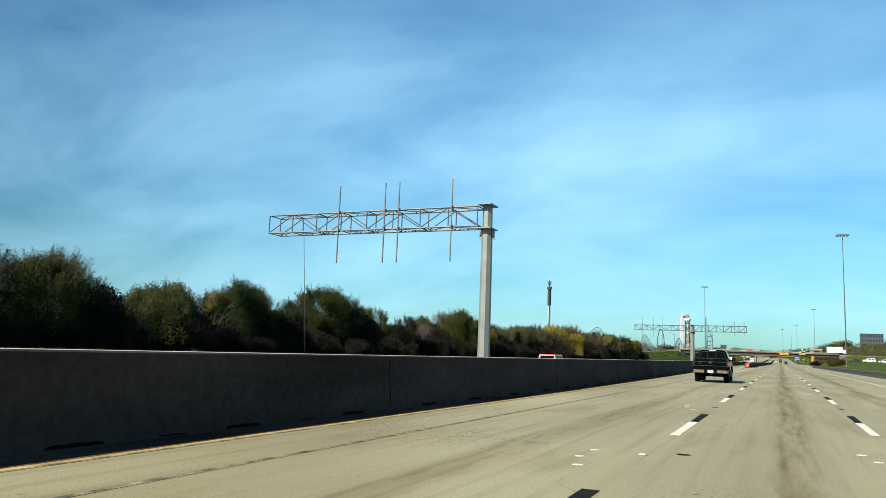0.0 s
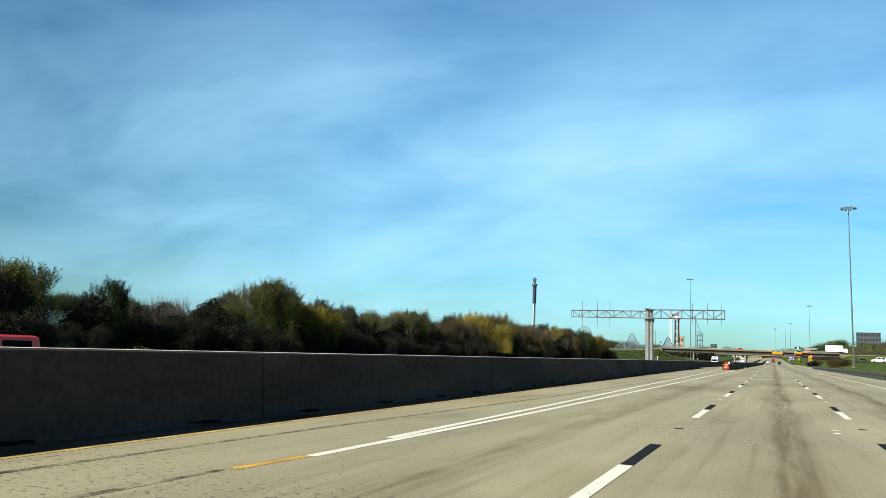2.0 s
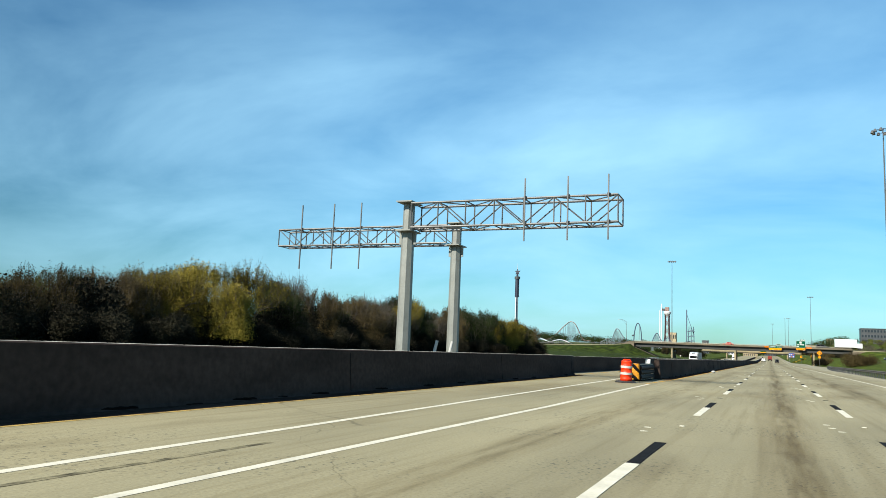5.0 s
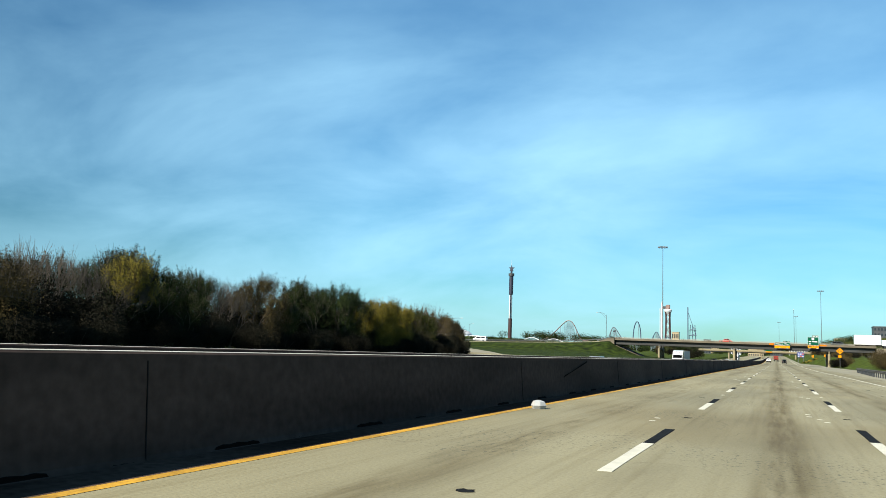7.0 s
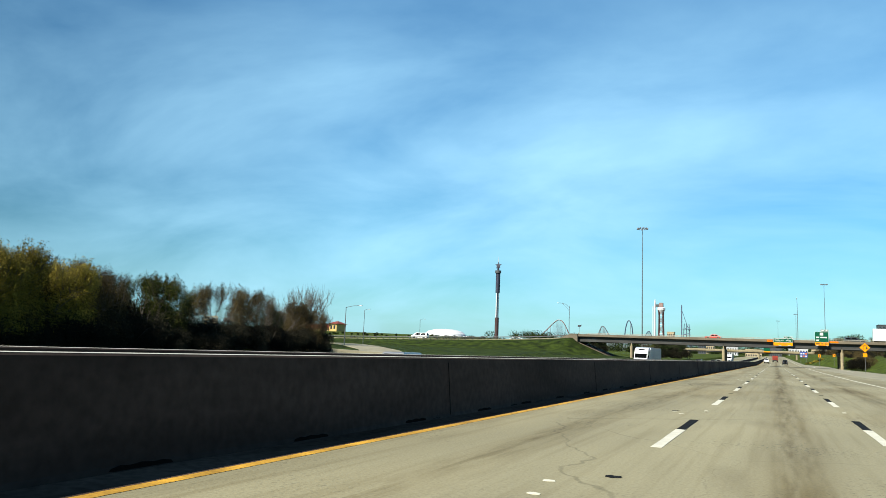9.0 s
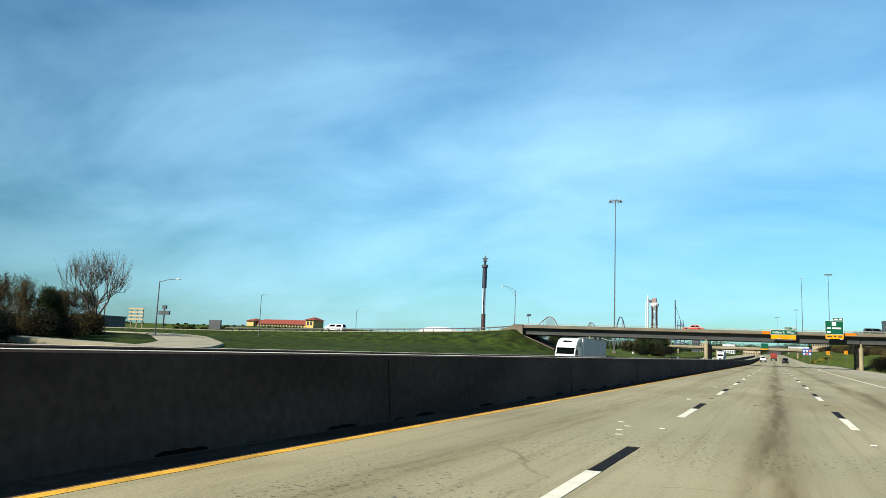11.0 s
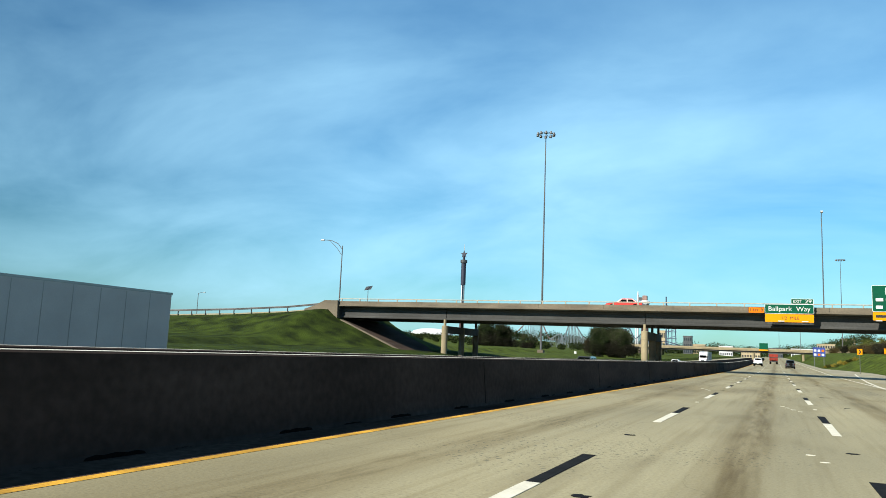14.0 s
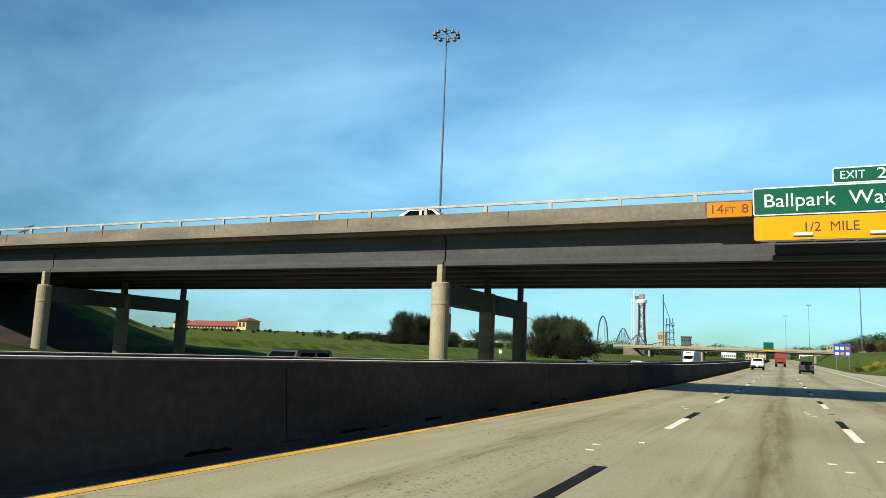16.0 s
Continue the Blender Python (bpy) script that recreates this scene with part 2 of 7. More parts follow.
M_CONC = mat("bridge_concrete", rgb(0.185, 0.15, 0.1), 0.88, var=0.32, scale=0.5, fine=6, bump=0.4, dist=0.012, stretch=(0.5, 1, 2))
# dropped well below M_CONC so the colour paints shade under the deck
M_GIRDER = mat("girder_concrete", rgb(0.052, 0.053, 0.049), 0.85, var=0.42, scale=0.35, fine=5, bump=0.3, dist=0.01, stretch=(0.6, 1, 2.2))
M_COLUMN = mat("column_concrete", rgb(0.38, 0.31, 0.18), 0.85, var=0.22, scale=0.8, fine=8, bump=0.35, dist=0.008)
M_GRASS = mat("grass", rgb(0.038, 0.058, 0.009), 0.95, var=0.95, scale=0.45, fine=5.5, bump=1.0, dist=0.1, alt=rgb(0.014, 0.022, 0.006), spec=0.05)
M_LUSH = mat("lush_weedy_grass", rgb(0.072, 0.098, 0.013), 0.95, var=0.95, scale=0.5, fine=6, bump=0.8, dist=0.07, alt=rgb(0.03, 0.046, 0.009), spec=0.05)
M_GALV = mat("galvanised_steel", rgb(0.15, 0.155, 0.155), 0.5, metal=0.4, var=0.18, scale=1.5, fine=12)
M_POST = mat("grey_painted_steel", rgb(0.27, 0.285, 0.26), 0.5, metal=0.1, var=0.16, scale=1.2, fine=9)
M_DARKSTEEL = mat("dark_steel", rgb(0.07, 0.075, 0.08), 0.5, metal=0.5, var=0.25)
M_MAST = mat("weathered_dark_grey_steel", rgb(0.13, 0.135, 0.135), 0.6, metal=0.1, var=0.2, scale=1.2, fine=9, spec=0.3)
M_RAIL = mat("weathered_cream_rail", rgb(0.46, 0.43, 0.35), 0.6, metal=0.1, var=0.25, scale=1.5, fine=12, spec=0.3)
# pale concrete; on the barriers it paints the sun on their tops
M_PALE_LIT = mat("pale_lit_concrete", rgb(0.85, 0.8, 0.66), 0.85, var=0.25, scale=1.2, fine=9, bump=0.3, dist=0.006, stretch=(1, 0.3, 1))
M_PALE = mat("pale_steel", rgb(0.66, 0.66, 0.64), 0.5, metal=0.2, var=0.12)


# ------------------------------------------------------------ mesh helpers
def part(name, bm, material, parent=None, label="", smooth=False):
    """Links a bmesh as one mesh object, under a thing or under a part."""
    me = bpy.data.meshes.new(name)
    bmesh.ops.recalc_face_normals(bm, faces=bm.faces)
    bm.to_mesh(me)
    bm.free()
    for mm in (material if isinstance(material, (list, tuple)) else (material,)):
        me.materials.append(mm)
    if smooth:
        for p in me.polygons:
            p.use_smooth = True
    ob = new(name, me)
    if parent is not None:
        ob.parent = parent
    if label:
        ob["label"] = label
    return ob


def shared(name, me, m, parent=None):
    ob = new(name, me)
    ob.matrix_basis = m
    if parent is not None:
        ob.parent = parent
    return ob


def empty(name, m=None):
    ob = new(name)
    ob.empty_display_size = 0.1
    if m is not None:
        ob.matrix_basis = m
    return ob


def box(bm, x0, x1, y0, y1, z0, z1, mi=0, bevel=0.0):
    v = [bm.verts.new((x, y, z)) for z in (z0, z1) for y in (y0, y1) for x in (x0, x1)]
    fs = [bm.faces.new([v[i] for i in q]) for q in ((0, 2, 3, 1), (4, 5, 7, 6), (0, 1, 5, 4), (2, 6, 7, 3), (0, 4, 6, 2), (1, 3, 7, 5))]
    for f in fs:
        f.material_index = mi
    if bevel:
        es = list({e for f in fs for e in f.edges})
        bmesh.ops.bevel(bm, geom=es, offset=bevel, segments=2, affect="EDGES", profile=0.5)
    return fs


def bbox(*a, bevel=0.0, mi=0):
    bm = bmesh.new()
    box(bm, *a, mi=mi, bevel=bevel)
    return bm


def bar(bm, a, b, r, n=6, r2=None, cap=True):
    a, b = Vector(a), Vector(b)
    r2 = r if r2 is None else r2
    d = (b - a).normalized()
    u = d.orthogonal().normalized()
    w = d.cross(u)
    A = [bm.verts.new(a + (u * math.cos(k * math.tau / n) + w * math.sin(k * math.tau / n)) * r) for k in range(n)]
    B = [bm.verts.new(b + (u * math.cos(k * math.tau / n) + w * math.sin(k * math.tau / n)) * r2) for k in range(n)]
    for k in range(n):
        bm.faces.new((A[k], A[(k + 1) % n], B[(k + 1) % n], B[k]))
    if cap:
        bm.faces.new(A[::-1])
        bm.faces.new(B)
    return bm


def one_bar(a, b, r, n=6, r2=None):
    return bar(bmesh.new(), a, b, r, n, r2)


def prism(bm, pts, axis, lo, hi, mi=0):
    """A polygon of (u, v) pairs pushed along an axis: x -> (y, z), y -> (x, z), z -> (x, y)."""
    def at(p, c):
        return {"x": (c, p[0], p[1]), "y": (p[0], c, p[1]), "z": (p[0], p[1], c)}[axis]
    A = [bm.verts.new(at(p, lo)) for p in pts]
    B = [bm.verts.new(at(p, hi)) for p in pts]
    n = len(pts)
    fs = [bm.faces.new(A[::-1]), bm.faces.new(B)]
    for k in range(n):
        fs.append(bm.faces.new((A[k], A[(k + 1) % n], B[(k + 1) % n], B[k])))
    for f in fs:
        f.material_index = mi
    return fs


def loft(bm, rings, close=True, caps=True):
    R = [[bm.verts.new(p) for p in ring] for ring in rings]
    n = len(R[0])
    for a, b in zip(R, R[1:]):
        for k in range(n if close else n - 1):
            bm.faces.new((a[k], a[(k + 1) % n], b[(k + 1) % n], b[k]))
    if caps:
        bm.faces.new(R[0][::-1])
        bm.faces.new(R[-1])
    return bm


def sweep(sec, path):
    """A section of (sideways, up) pairs carried along a plan path of (x, y, z)."""
    rings = []
    for i, p in enumerate(path):
        a, b = Vector(path[max(0, i - 1)]), Vector(path[min(len(path) - 1, i + 1)])
        d = (b - a)
        d.z = 0
        d.normalize()
        s = Vector((d.y, -d.x, 0))
        rings.append([Vector(p) + s * u + Vector((0, 0, w)) for u, w in sec])
    return loft(bmesh.new(), rings)


def text_mesh(body, size, depth=0.006):
    cu = bpy.data.curves.new("lettering", "FONT")
    cu.body, cu.size, cu.extrude = body, size, depth
    cu.align_x, cu.align_y = "CENTER", "CENTER"
    tmp = new("lettering_source", cu)
    me = bpy.data.meshes.new_from_object(tmp.evaluated_get(bpy.context.evaluated_depsgraph_get()))
    bpy.data.objects.remove(tmp)
    bpy.data.curves.remove(cu)
    return me


# ------------------------------------------------------------ ground and roads
def rise(y):
    """The carriageway is level, then climbs gently beyond the overpass."""
    return 0.0 if y < 500 else 0.0105 * (y - 500) ** 2 / (y - 500 + 60)


def grid_sheet(xs, ys, zf):
    bm = bmesh.new()
    V = [[bm.verts.new((x, y, zf(x, y))) for x in xs] for y in ys]
    for a, b in zip(V, V[1:]):
        for k in range(len(xs) - 1):
            bm.faces.new((a[k], a[k + 1], b[k + 1], b[k]))
    return bm


def smooth01(t):
    t = max(0.0, min(1.0, t))
    return t * t * (3 - 2 * t)


DECK_Z = 7.0
BR_Y0, BR_Y1 = 492.0, 504.5
ABUT_X = -56.0


def approach_z(x):
    """Height of the cross street west of the overpass."""
    pts = ((-400, 3.4), (-205, 3.4), (-160, 3.7), (-124, 4.2), (-103, 4.7), (-90, 5.05), (-76, 5.5), (-66, 6.0), (-61, 6.45), (-57, 7.0))
    if x <= pts[0][0]:
        return pts[0][1]
    for (xa, za), (xb, zb) in zip(pts, pts[1:]):
        if x <= xb:
            return za + (zb - za) * (x - xa) / (xb - xa)
    return pts[-1][1]


def ground_z(x, y):
    z = rise(y) - 0.06
    if -37 < x < -12.5:
        return z - 1.0
    # the country climbs slowly away from the freeway
    if x < -13:
        z += min(12.0, 0.0155 * max(0.0, y - 420)) * smooth01((-133 - x) / 250)
    else:
        z += min(18.0, 0.027 * max(0.0, y - 560)) * smooth01((x - 38) / 75)
    n = 0.09 * noise.noise((x * 0.06, y * 0.06, 0)) + 0.03 * noise.noise((x * 0.3, y * 0.3, 3))
    # fill under the cross road, on both sides of the opening
    dy = max(BR_Y0 - 1 - y, y - BR_Y1 - 1, 0)
    if x < 0:
        w = smooth01((-30 - x) / 14)
        long_fill = 0.5 * (1 - smooth01((BR_Y0 - y) / 110)) if y < BR_Y0 else 0.5 * (1 - smooth01((y - BR_Y1) / 190))
        z += w * DECK_Z * long_fill * (0.35 if x > ABUT_X else 0.6) * (0.3 if abs(y - 498) < 7 and x > ABUT_X else 1)
        z = max(z, rise(y) - 0.06 + 1.76 * smooth01((-62 - x) / 34) * smooth01((y - 368) / 36) * (1 - smooth01((y - 520) / 60)))
        if x < -44.4:
            top = approach_z(x) - 0.1
            fill = 4.95 * (-44.4 - x) / 12.0 if x > -56.4 else 4.95 + (top - 4.95) * smooth01((-56.4 - x) / 2.6)
            k = 1 - smooth01(dy / 17)
            z = max(z, fill * k + z * (1 - k))
        z += 1.2 * smooth01((y - 535) / 60) * smooth01((-45 - x) / 20)
        z += w * n
    else:
        w = smooth01((x - 11 - 6 * smooth01((y - 270) / 60) + 5 * smooth01((y - 560) / 45)) / 9)
        hill = 3.6 * smooth01((y - 400) / 60) * (0.75 + 0.25 * smooth01((y - 520) / 200)) + 0.9
        hill = max(hill, 0.9 + 1.9 * smooth01((x - 20) / 14) * smooth01((y - 230) / 90))
        z += w * (hill + 2 * n)
        side = smooth01((x - 29) / 8)
        z = max(z, (DECK_Z - 0.25) * side * (1 - smooth01(dy / 16)) + z * (1 - side * (1 - smooth01(dy / 16))))
    if abs(x) > 300:
        z += 6 * noise.noise((x * 0.002, y * 0.002, 7)) * smooth01((abs(x) - 300) / 400)
    return z


xs = [-3000, -1500, -900, -600, -420, -300, -230, -180, -150, -130] + [-120 + 4 * k for k in range(15)] + [-61, -59.5, -58.5, -57.5, -56.4, -54.5, -52] + [-50 + 2 * k for k in range(6)] + [-38, -37.05, -36.9, -30, -20, -12.6, -12.4, -8, -4, 0, 4, 8, 9.5] + [10.5 + 1.5 * k for k in range(18)] + [40 + 6 * k for k in range(12)] + [125, 170, 240, 360, 600, 1000, 1800, 3000]
ys = [-400, -200, -120, -80] + [-60 + 20 * k for k in range(16)] + [256 + 8 * k for k in range(24)] + [446 + 3 * k for k in range(40)] + [566 + 10 * k for k in range(30)] + [880, 940, 1020, 1150, 1350, 1700, 2200, 3000, 4600]
ground = part("ground", grid_sheet(xs, ys, ground_z), M_GRASS, smooth=True)
ground.data.materials.append(M_LUSH)
for f in ground.data.polygons:
    if f.center.y > 503 or f.center.x > 9:
        f.material_index = 1
tagged(ground, "rolling mown grass verge beside the freeway", "grass", kind="structure")

RY = [-80, -40, 0, 60, 120, 180, 240, 300, 360, 420, 480] + [490 + 10 * k for k in range(40)] + [920, 1000, 1150, 1400]


def strip(name, x0, x1, material, dz=0.0, y0=-80, y1=1400, fx0=None, fx1=None):
    """A long flat strip of paving; fx0 and fx1 bend its edges."""
    bm = bmesh.new()
    rows = []
    yy = sorted({y for y in RY if y0 < y < y1} | {y0, y1})
    for y in yy:
        a, b = (fx0(y) if fx0 else x0), (fx1(y) if fx1 else x1)
        rows.append((bm.verts.new((a, y, rise(y) + dz)), bm.verts.new((b, y, rise(y) + dz))))
    for p, q in zip(rows, rows[1:]):
        bm.faces.new((p[0], p[1], q[1], q[0]))
    return part(name, bm, material)


road = strip("road", -12.9, 9.0, M_ROAD)
tagged(road, "worn pale concrete freeway carriageway with oil-stained lanes", "road", kind="structure")
far_road = strip("road_opposite", -34.0, -12.95, M_ROAD, dz=-0.9)
tagged(far_road, "pale concrete opposite carriageway behind the barriers", "road", kind="structure")

# ------------------------------------------------------------ barriers
BARRIER = [(0, 0), (-0.03, 0.08), (-0.12, 1.13), (-0.15, 1.15), (-0.37, 1.15), (-0.4, 1.13), (-0.5, 0)]


def along(path, step):
    out = []
    for (x0, y0), (x1, y1) in zip(path, path[1:]):
        n = max(1, int(abs(y1 - y0) / step))
        out += [(x0 + (x1 - x0) * k / n, y0 + (y1 - y0) * k / n) for k in range(n)]
    out.append(path[-1])
    return [(x, y, rise(y)) for x, y in out]


def x_on(path, y):
    for (x0, y0), (x1, y1) in zip(path, path[1:]):
        if y0 <= y <= y1:
            return x0 + (x1 - x0) * (y - y0) / (y1 - y0)
    return path[-1][0]


W1 = [(-7.4, -80), (-7.65, 27), (-8.2, 60), (-9.2, 100), (-10.5, 150), (-11.0, 187)]
W2 = [(-12.3, 188), (-12.1, 215), (-11.6, 300), (-11.6, 600), (-11.6, 900)]
W3 = [(-5.95, 187.2), (-5.95, 500), (-5.95, 900)]
slot_bm = bmesh.new()
prism(slot_bm, [(-0.42, 0.035), (-0.3, 0.02), (-0.1, 0.03), (0.05, 0.02), (0.28, 0.03), (0.44, 0.025), (0.41, 0.06), (0.3, 0.078), (0.18, 0.07), (0.02, 0.085), (-0.14, 0.072), (-0.26, 0.082), (-0.38, 0.062)], "x", -0.02, 0.004)
slot_me = part("drain_source", slot_bm, M_DRAIN)
slot_mesh = slot_me.data
bpy.data.objects.remove(slot_me)
jo_bm = bmesh.new()
box(jo_bm, -0.02, 0.003, -0.005, 0.005, 0.0, 1.08)
jo_ob = part("joint_source", jo_bm, M_JOINT)
joint_mesh = jo_ob.data
bpy.data.objects.remove(jo_ob)

for nm, path, label, slots in (("wall_median", W1, "shaded grey concrete median barrier with a sunlit top", (-30, 186)),
                               ("wall_far", W2, "far grey concrete barrier beyond the express lane", None),
                               ("wall_near", W3, "long shaded grey concrete barrier beside the lane", (188, 640))):
    w = part(nm, sweep([(u, v * (0.955 if nm == "wall_far" else 1.015)) for u, v in BARRIER], along(path, 12)), M_SHADE_CONC)
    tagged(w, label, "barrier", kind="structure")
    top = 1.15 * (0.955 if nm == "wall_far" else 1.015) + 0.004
    # added thin strip, coloured pale to stand for sun on the wall top
    part("coping", sweep([(-0.15, top), (-0.155, top + 0.004), (-0.365, top + 0.004), (-0.37, top)], along(path, 12)), M_PALE_LIT, w, "thin pale strip painted for the sunlit wall top")
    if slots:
        # added dark strip that deepens the wall's shadow on the road by colour
        foot = part("footing", sweep([(0.55, 0.002), (0.53, 0.006), (0.0, 0.02), (-0.02, 0.003)], along(path, 12)), M_WALL_SHADOW, w, "dark strip painted for the shadow of the wall")
    if slots:
        y = slots[0]
        k = 0
        while y < slots[1]:
            lean = Matrix.Rotation(radians(-5), 4, "Y")
            shared("drain_slot", slot_mesh, Matrix.Translation((x_on(path, y) - 0.012, y, rise(y))) @ lean, w)
            if k % 5 < 3:
                shared("grime", slot_mesh, Matrix.Translation((x_on(path, y + 1.5) - 0.012, y + 1.5 + 0.6 * math.sin(k * 3.7), rise(y) - 0.012)) @ lean @ Matrix.Diagonal((1, 0.45 + 0.3 * math.sin(k * 1.9) ** 2, 0.55 + 0.3 * math.cos(k * 2.3) ** 2, 1)), w)
            if k % 4 == 1:
                shared("joint", joint_mesh, Matrix.Translation((x_on(path, y + 1.6) - 0.012, y + 1.6, rise(y))) @ lean, w)
            y += 3.3 + 0.25 * math.sin(k * 2.1)
            k += 1

part("tyre_scrape", loft(bmesh.new(), [[(-5.995 - 0.086 * (z - 0.5), y - w, z - 0.03), (-5.995 - 0.086 * (z - 0.5), y + w, z + 0.03), (-5.985 - 0.086 * (z - 0.5), y + w, z + 0.03), (-5.985 - 0.086 * (z - 0.5), y - w, z - 0.03)] for y, z, w in ((223.6, 0.6, 0.08), (224.4, 0.71, 0.13), (225.4, 0.85, 0.1), (226.8, 1.05, 0.05))]), M_DRAIN, bpy.data.objects["wall_near"], "dark diagonal tyre scrape")

# ------------------------------------------------------------ markings
PITCH = 12.19
PH_L, PH_R, PH_R2 = 14.02, 17.05, 13.94
WL, BL = 3.23, 2.64


def flat_piece(name, w, length, material):
    bm = bmesh.new()
    n = 5
    L_, R_ = [], []
    for k in range(n + 1):
        y = length * k / n
        j = 0.006 * math.sin(k * 7.3)
        L_.append(bm.verts.new((-w / 2 + j, y, 0)))
        R_.append(bm.verts.new((w / 2 - j * 0.7, y, 0)))
    for k in range(n):
        bm.faces.new((L_[k], R_[k], R_[k + 1], L_[k + 1]))
    top = list(bm.faces)
    ex = bmesh.ops.extrude_face_region(bm, geom=top)
    for v in ex["geom"]:
        if isinstance(v, bmesh.types.BMVert):
            v.co.z += 0.005
    ob = part(name, bm, material)
    me = ob.data
    bpy.data.objects.remove(ob)
    return me


ME_WD = flat_piece("dash_w", 0.17, WL, M_WHITE)
ME_BD = flat_piece("dash_b", 0.17, BL, M_BLACKMARK)
marker_bm = bmesh.new()
box(marker_bm, -0.05, 0.05, -0.05, 0.05, 0, 0.02, bevel=0.012)
mk = part("marker_source", marker_bm, M_WHITE)
ME_MARK = mk.data
bpy.data.objects.remove(mk)
scuff_bm = bmesh.new()
prism(scuff_bm, [(-0.06, -0.04), (0.01, -0.05), (0.07, -0.015), (0.05, 0.035), (-0.02, 0.05), (-0.065, 0.02)], "z", 0, 0.006)
sk = part("scuff_source", scuff_bm, M_WHITE)
ME_SCUFF = sk.data
bpy.data.objects.remove(sk)
dark_bm = bmesh.new()
prism(dark_bm, [(-0.09, -0.04), (-0.02, -0.09), (0.05, -0.06), (0.1, -0.02), (0.06, 0.03), (0.07, 0.09), (0.0, 0.06), (-0.05, 0.1), (-0.1, 0.03)], "z", 0, 0.005)
dk = part("tar_source", dark_bm, M_BLACKMARK)
ME_TAR = dk.data
bpy.data.objects.remove(dk)

rnd = random.Random(5)
for k in range(-4, 58):
    for side, x in ((0, -1.705), (1, 1.705)):
        y = PH_L + PITCH * k
        if side:
            y = (PH_R if y < 300 else PH_R2 if y < 447 else PH_L) + PITCH * k
        if y > 700:
            continue
        tilt = Matrix.Rotation(math.atan(rise(y + 3) / 3 - rise(y) / 3), 4, "X") if y > 495 else Matrix.Identity(4)
        xo = x + rnd.uniform(-0.02, 0.02)
        shared("lane_dash", ME_WD, Matrix.Translation((xo, y, rise(y) + 0.002)) @ tilt, road)
        shared("contrast_dash", ME_BD, Matrix.Translation((xo, y + WL, rise(y + WL) + 0.002)) @ tilt, road)
        ym = y + 9.0
        shared("pavement_marker", ME_MARK if k % 2 else ME_TAR, Matrix.Translation((xo, ym, rise(ym) + 0.001)), road)
        if rnd.random() < 0.5:
            for j in range(rnd.randint(2, 4)):
                yy = y + rnd.uniform(5, 12) + 0
                shared("paint_scuff", ME_SCUFF, Matrix.Translation((xo - 0.5 - 0.12 * j + rnd.uniform(-.1, .1), ym - 1.5 + 0.8 * j, rise(ym) + 0.001)) @ Matrix.Rotation(rnd.uniform(-.3, .3), 4, "Z"), road)
        if rnd.random() < 0.4:
            yy = y + rnd.uniform(0, 12)
            shared("tar_patch", ME_TAR, Matrix.Translation((rnd.uniform(-4.6, 4.6), yy, rise(yy) + 0.001)) @ Matrix.Rotation(rnd.uniform(-.4, .4), 4, "Z"), road)


def line(name, path, width, material, parent, dz=0.004, step=6.0):
    bm = bmesh.new()
    rows = []
    for i, (x, y, z) in enumerate(along(path, step)):
        j = 0.012 * noise.noise((x, y * 0.7, 2)) * 2
        rows.append((bm.verts.new((x - width / 2 + j, y, z + dz)), bm.verts.new((x + width / 2 + j * 0.4, y, z + dz))))
    for p, q in zip(rows, rows[1:]):
        bm.faces.new((p[0], p[1], q[1], q[0]))
    return part(name, bm, material, parent)


line("edge_line", [(x + 0.62, y) for x, y in W1], 0.11, M_YELLOW_WORN, road, step=2)
line("edge_line", [(x + 0.61, y) for x, y in W3], 0.18, M_YELLOW, road, step=2)
line("edge_line", [(-5.6, 179), (-5.34, 187.2)], 0.13, M_YELLOW, road, step=1)
line("edge_line", [(-11.2, 188), (-11.2, 330), (-11.2, 900)], 0.12, M_YELLOW, road)
line("edge_line", [(-5.3, 62.9), (-5.22, 64.15)], 0.13, M_YELLOW, road, step=0.5)
line("solid_line", [(-5.18, 64.2), (-5.07, 72), (-5.06, 90), (-5.15, 160), (-5.45, 179)], 0.15, M_WHITE, road, step=2)
line("solid_line", [(-5.3, 66.5), (-5.5, 78), (-5.84, 94), (-6.6, 140), (-7.5, 170), (-8.3, 200), (-8.7, 215)], 0.15, M_WHITE, road, step=2)
EDGE_R = [(6.4, -80), (6.4, 280), (5.95, 330), (6.2, 380), (7.1, 460), (7.9, 560), (7.9, 900)]
line("solid_line", EDGE_R, 0.17, M_WHITE, road, dz=0.01)
line("solid_line", [(6.85, 448), (7.3, 462), (8.2, 478), (9.4, 496), (12.4, 540)], 0.22, M_WHITE, road, dz=0.014, step=2)
line("solid_line", [(13.0, 415), (13.4, 440), (14.0, 465), (14.7, 490), (15.9, 530)], 0.17, M_WHITE, road, dz=0.012, step=2)
# rubbed tar along the shoulder seams
for path in ([(-5.45, -40), (-5.45, 40), (-5.36, 62.8)], [(-6.9, -10), (-6.95, 50), (-6.85, 66), (-6.5, 80), (-6.3, 130), (-6.2, 150)]):
    line("tar_seam", [(x + 0.02 * math.sin(y * 0.3), y) for x, y in path], 0.1, M_SEAM, road, dz=0.0035, step=0.8)
# cast joints along the lane edges
for x in (5.35,):
    line("joint", [(x, -80), (x, 900)], 0.012, M_JOINT, road, dz=0.0035, step=20)

shoulder = strip("pavement_right", 9.0, 10.5, M_SHOULDER, dz=-0.004, fx0=lambda y: 9.0,
                 fx1=lambda y: 10.6 + 6.4 * smooth01((y - 275) / 60) * (1 - smooth01((y - 558) / 45)))
tagged(shoulder, "weathered concrete shoulder and exit ramp paving", "pavement", kind="structure")
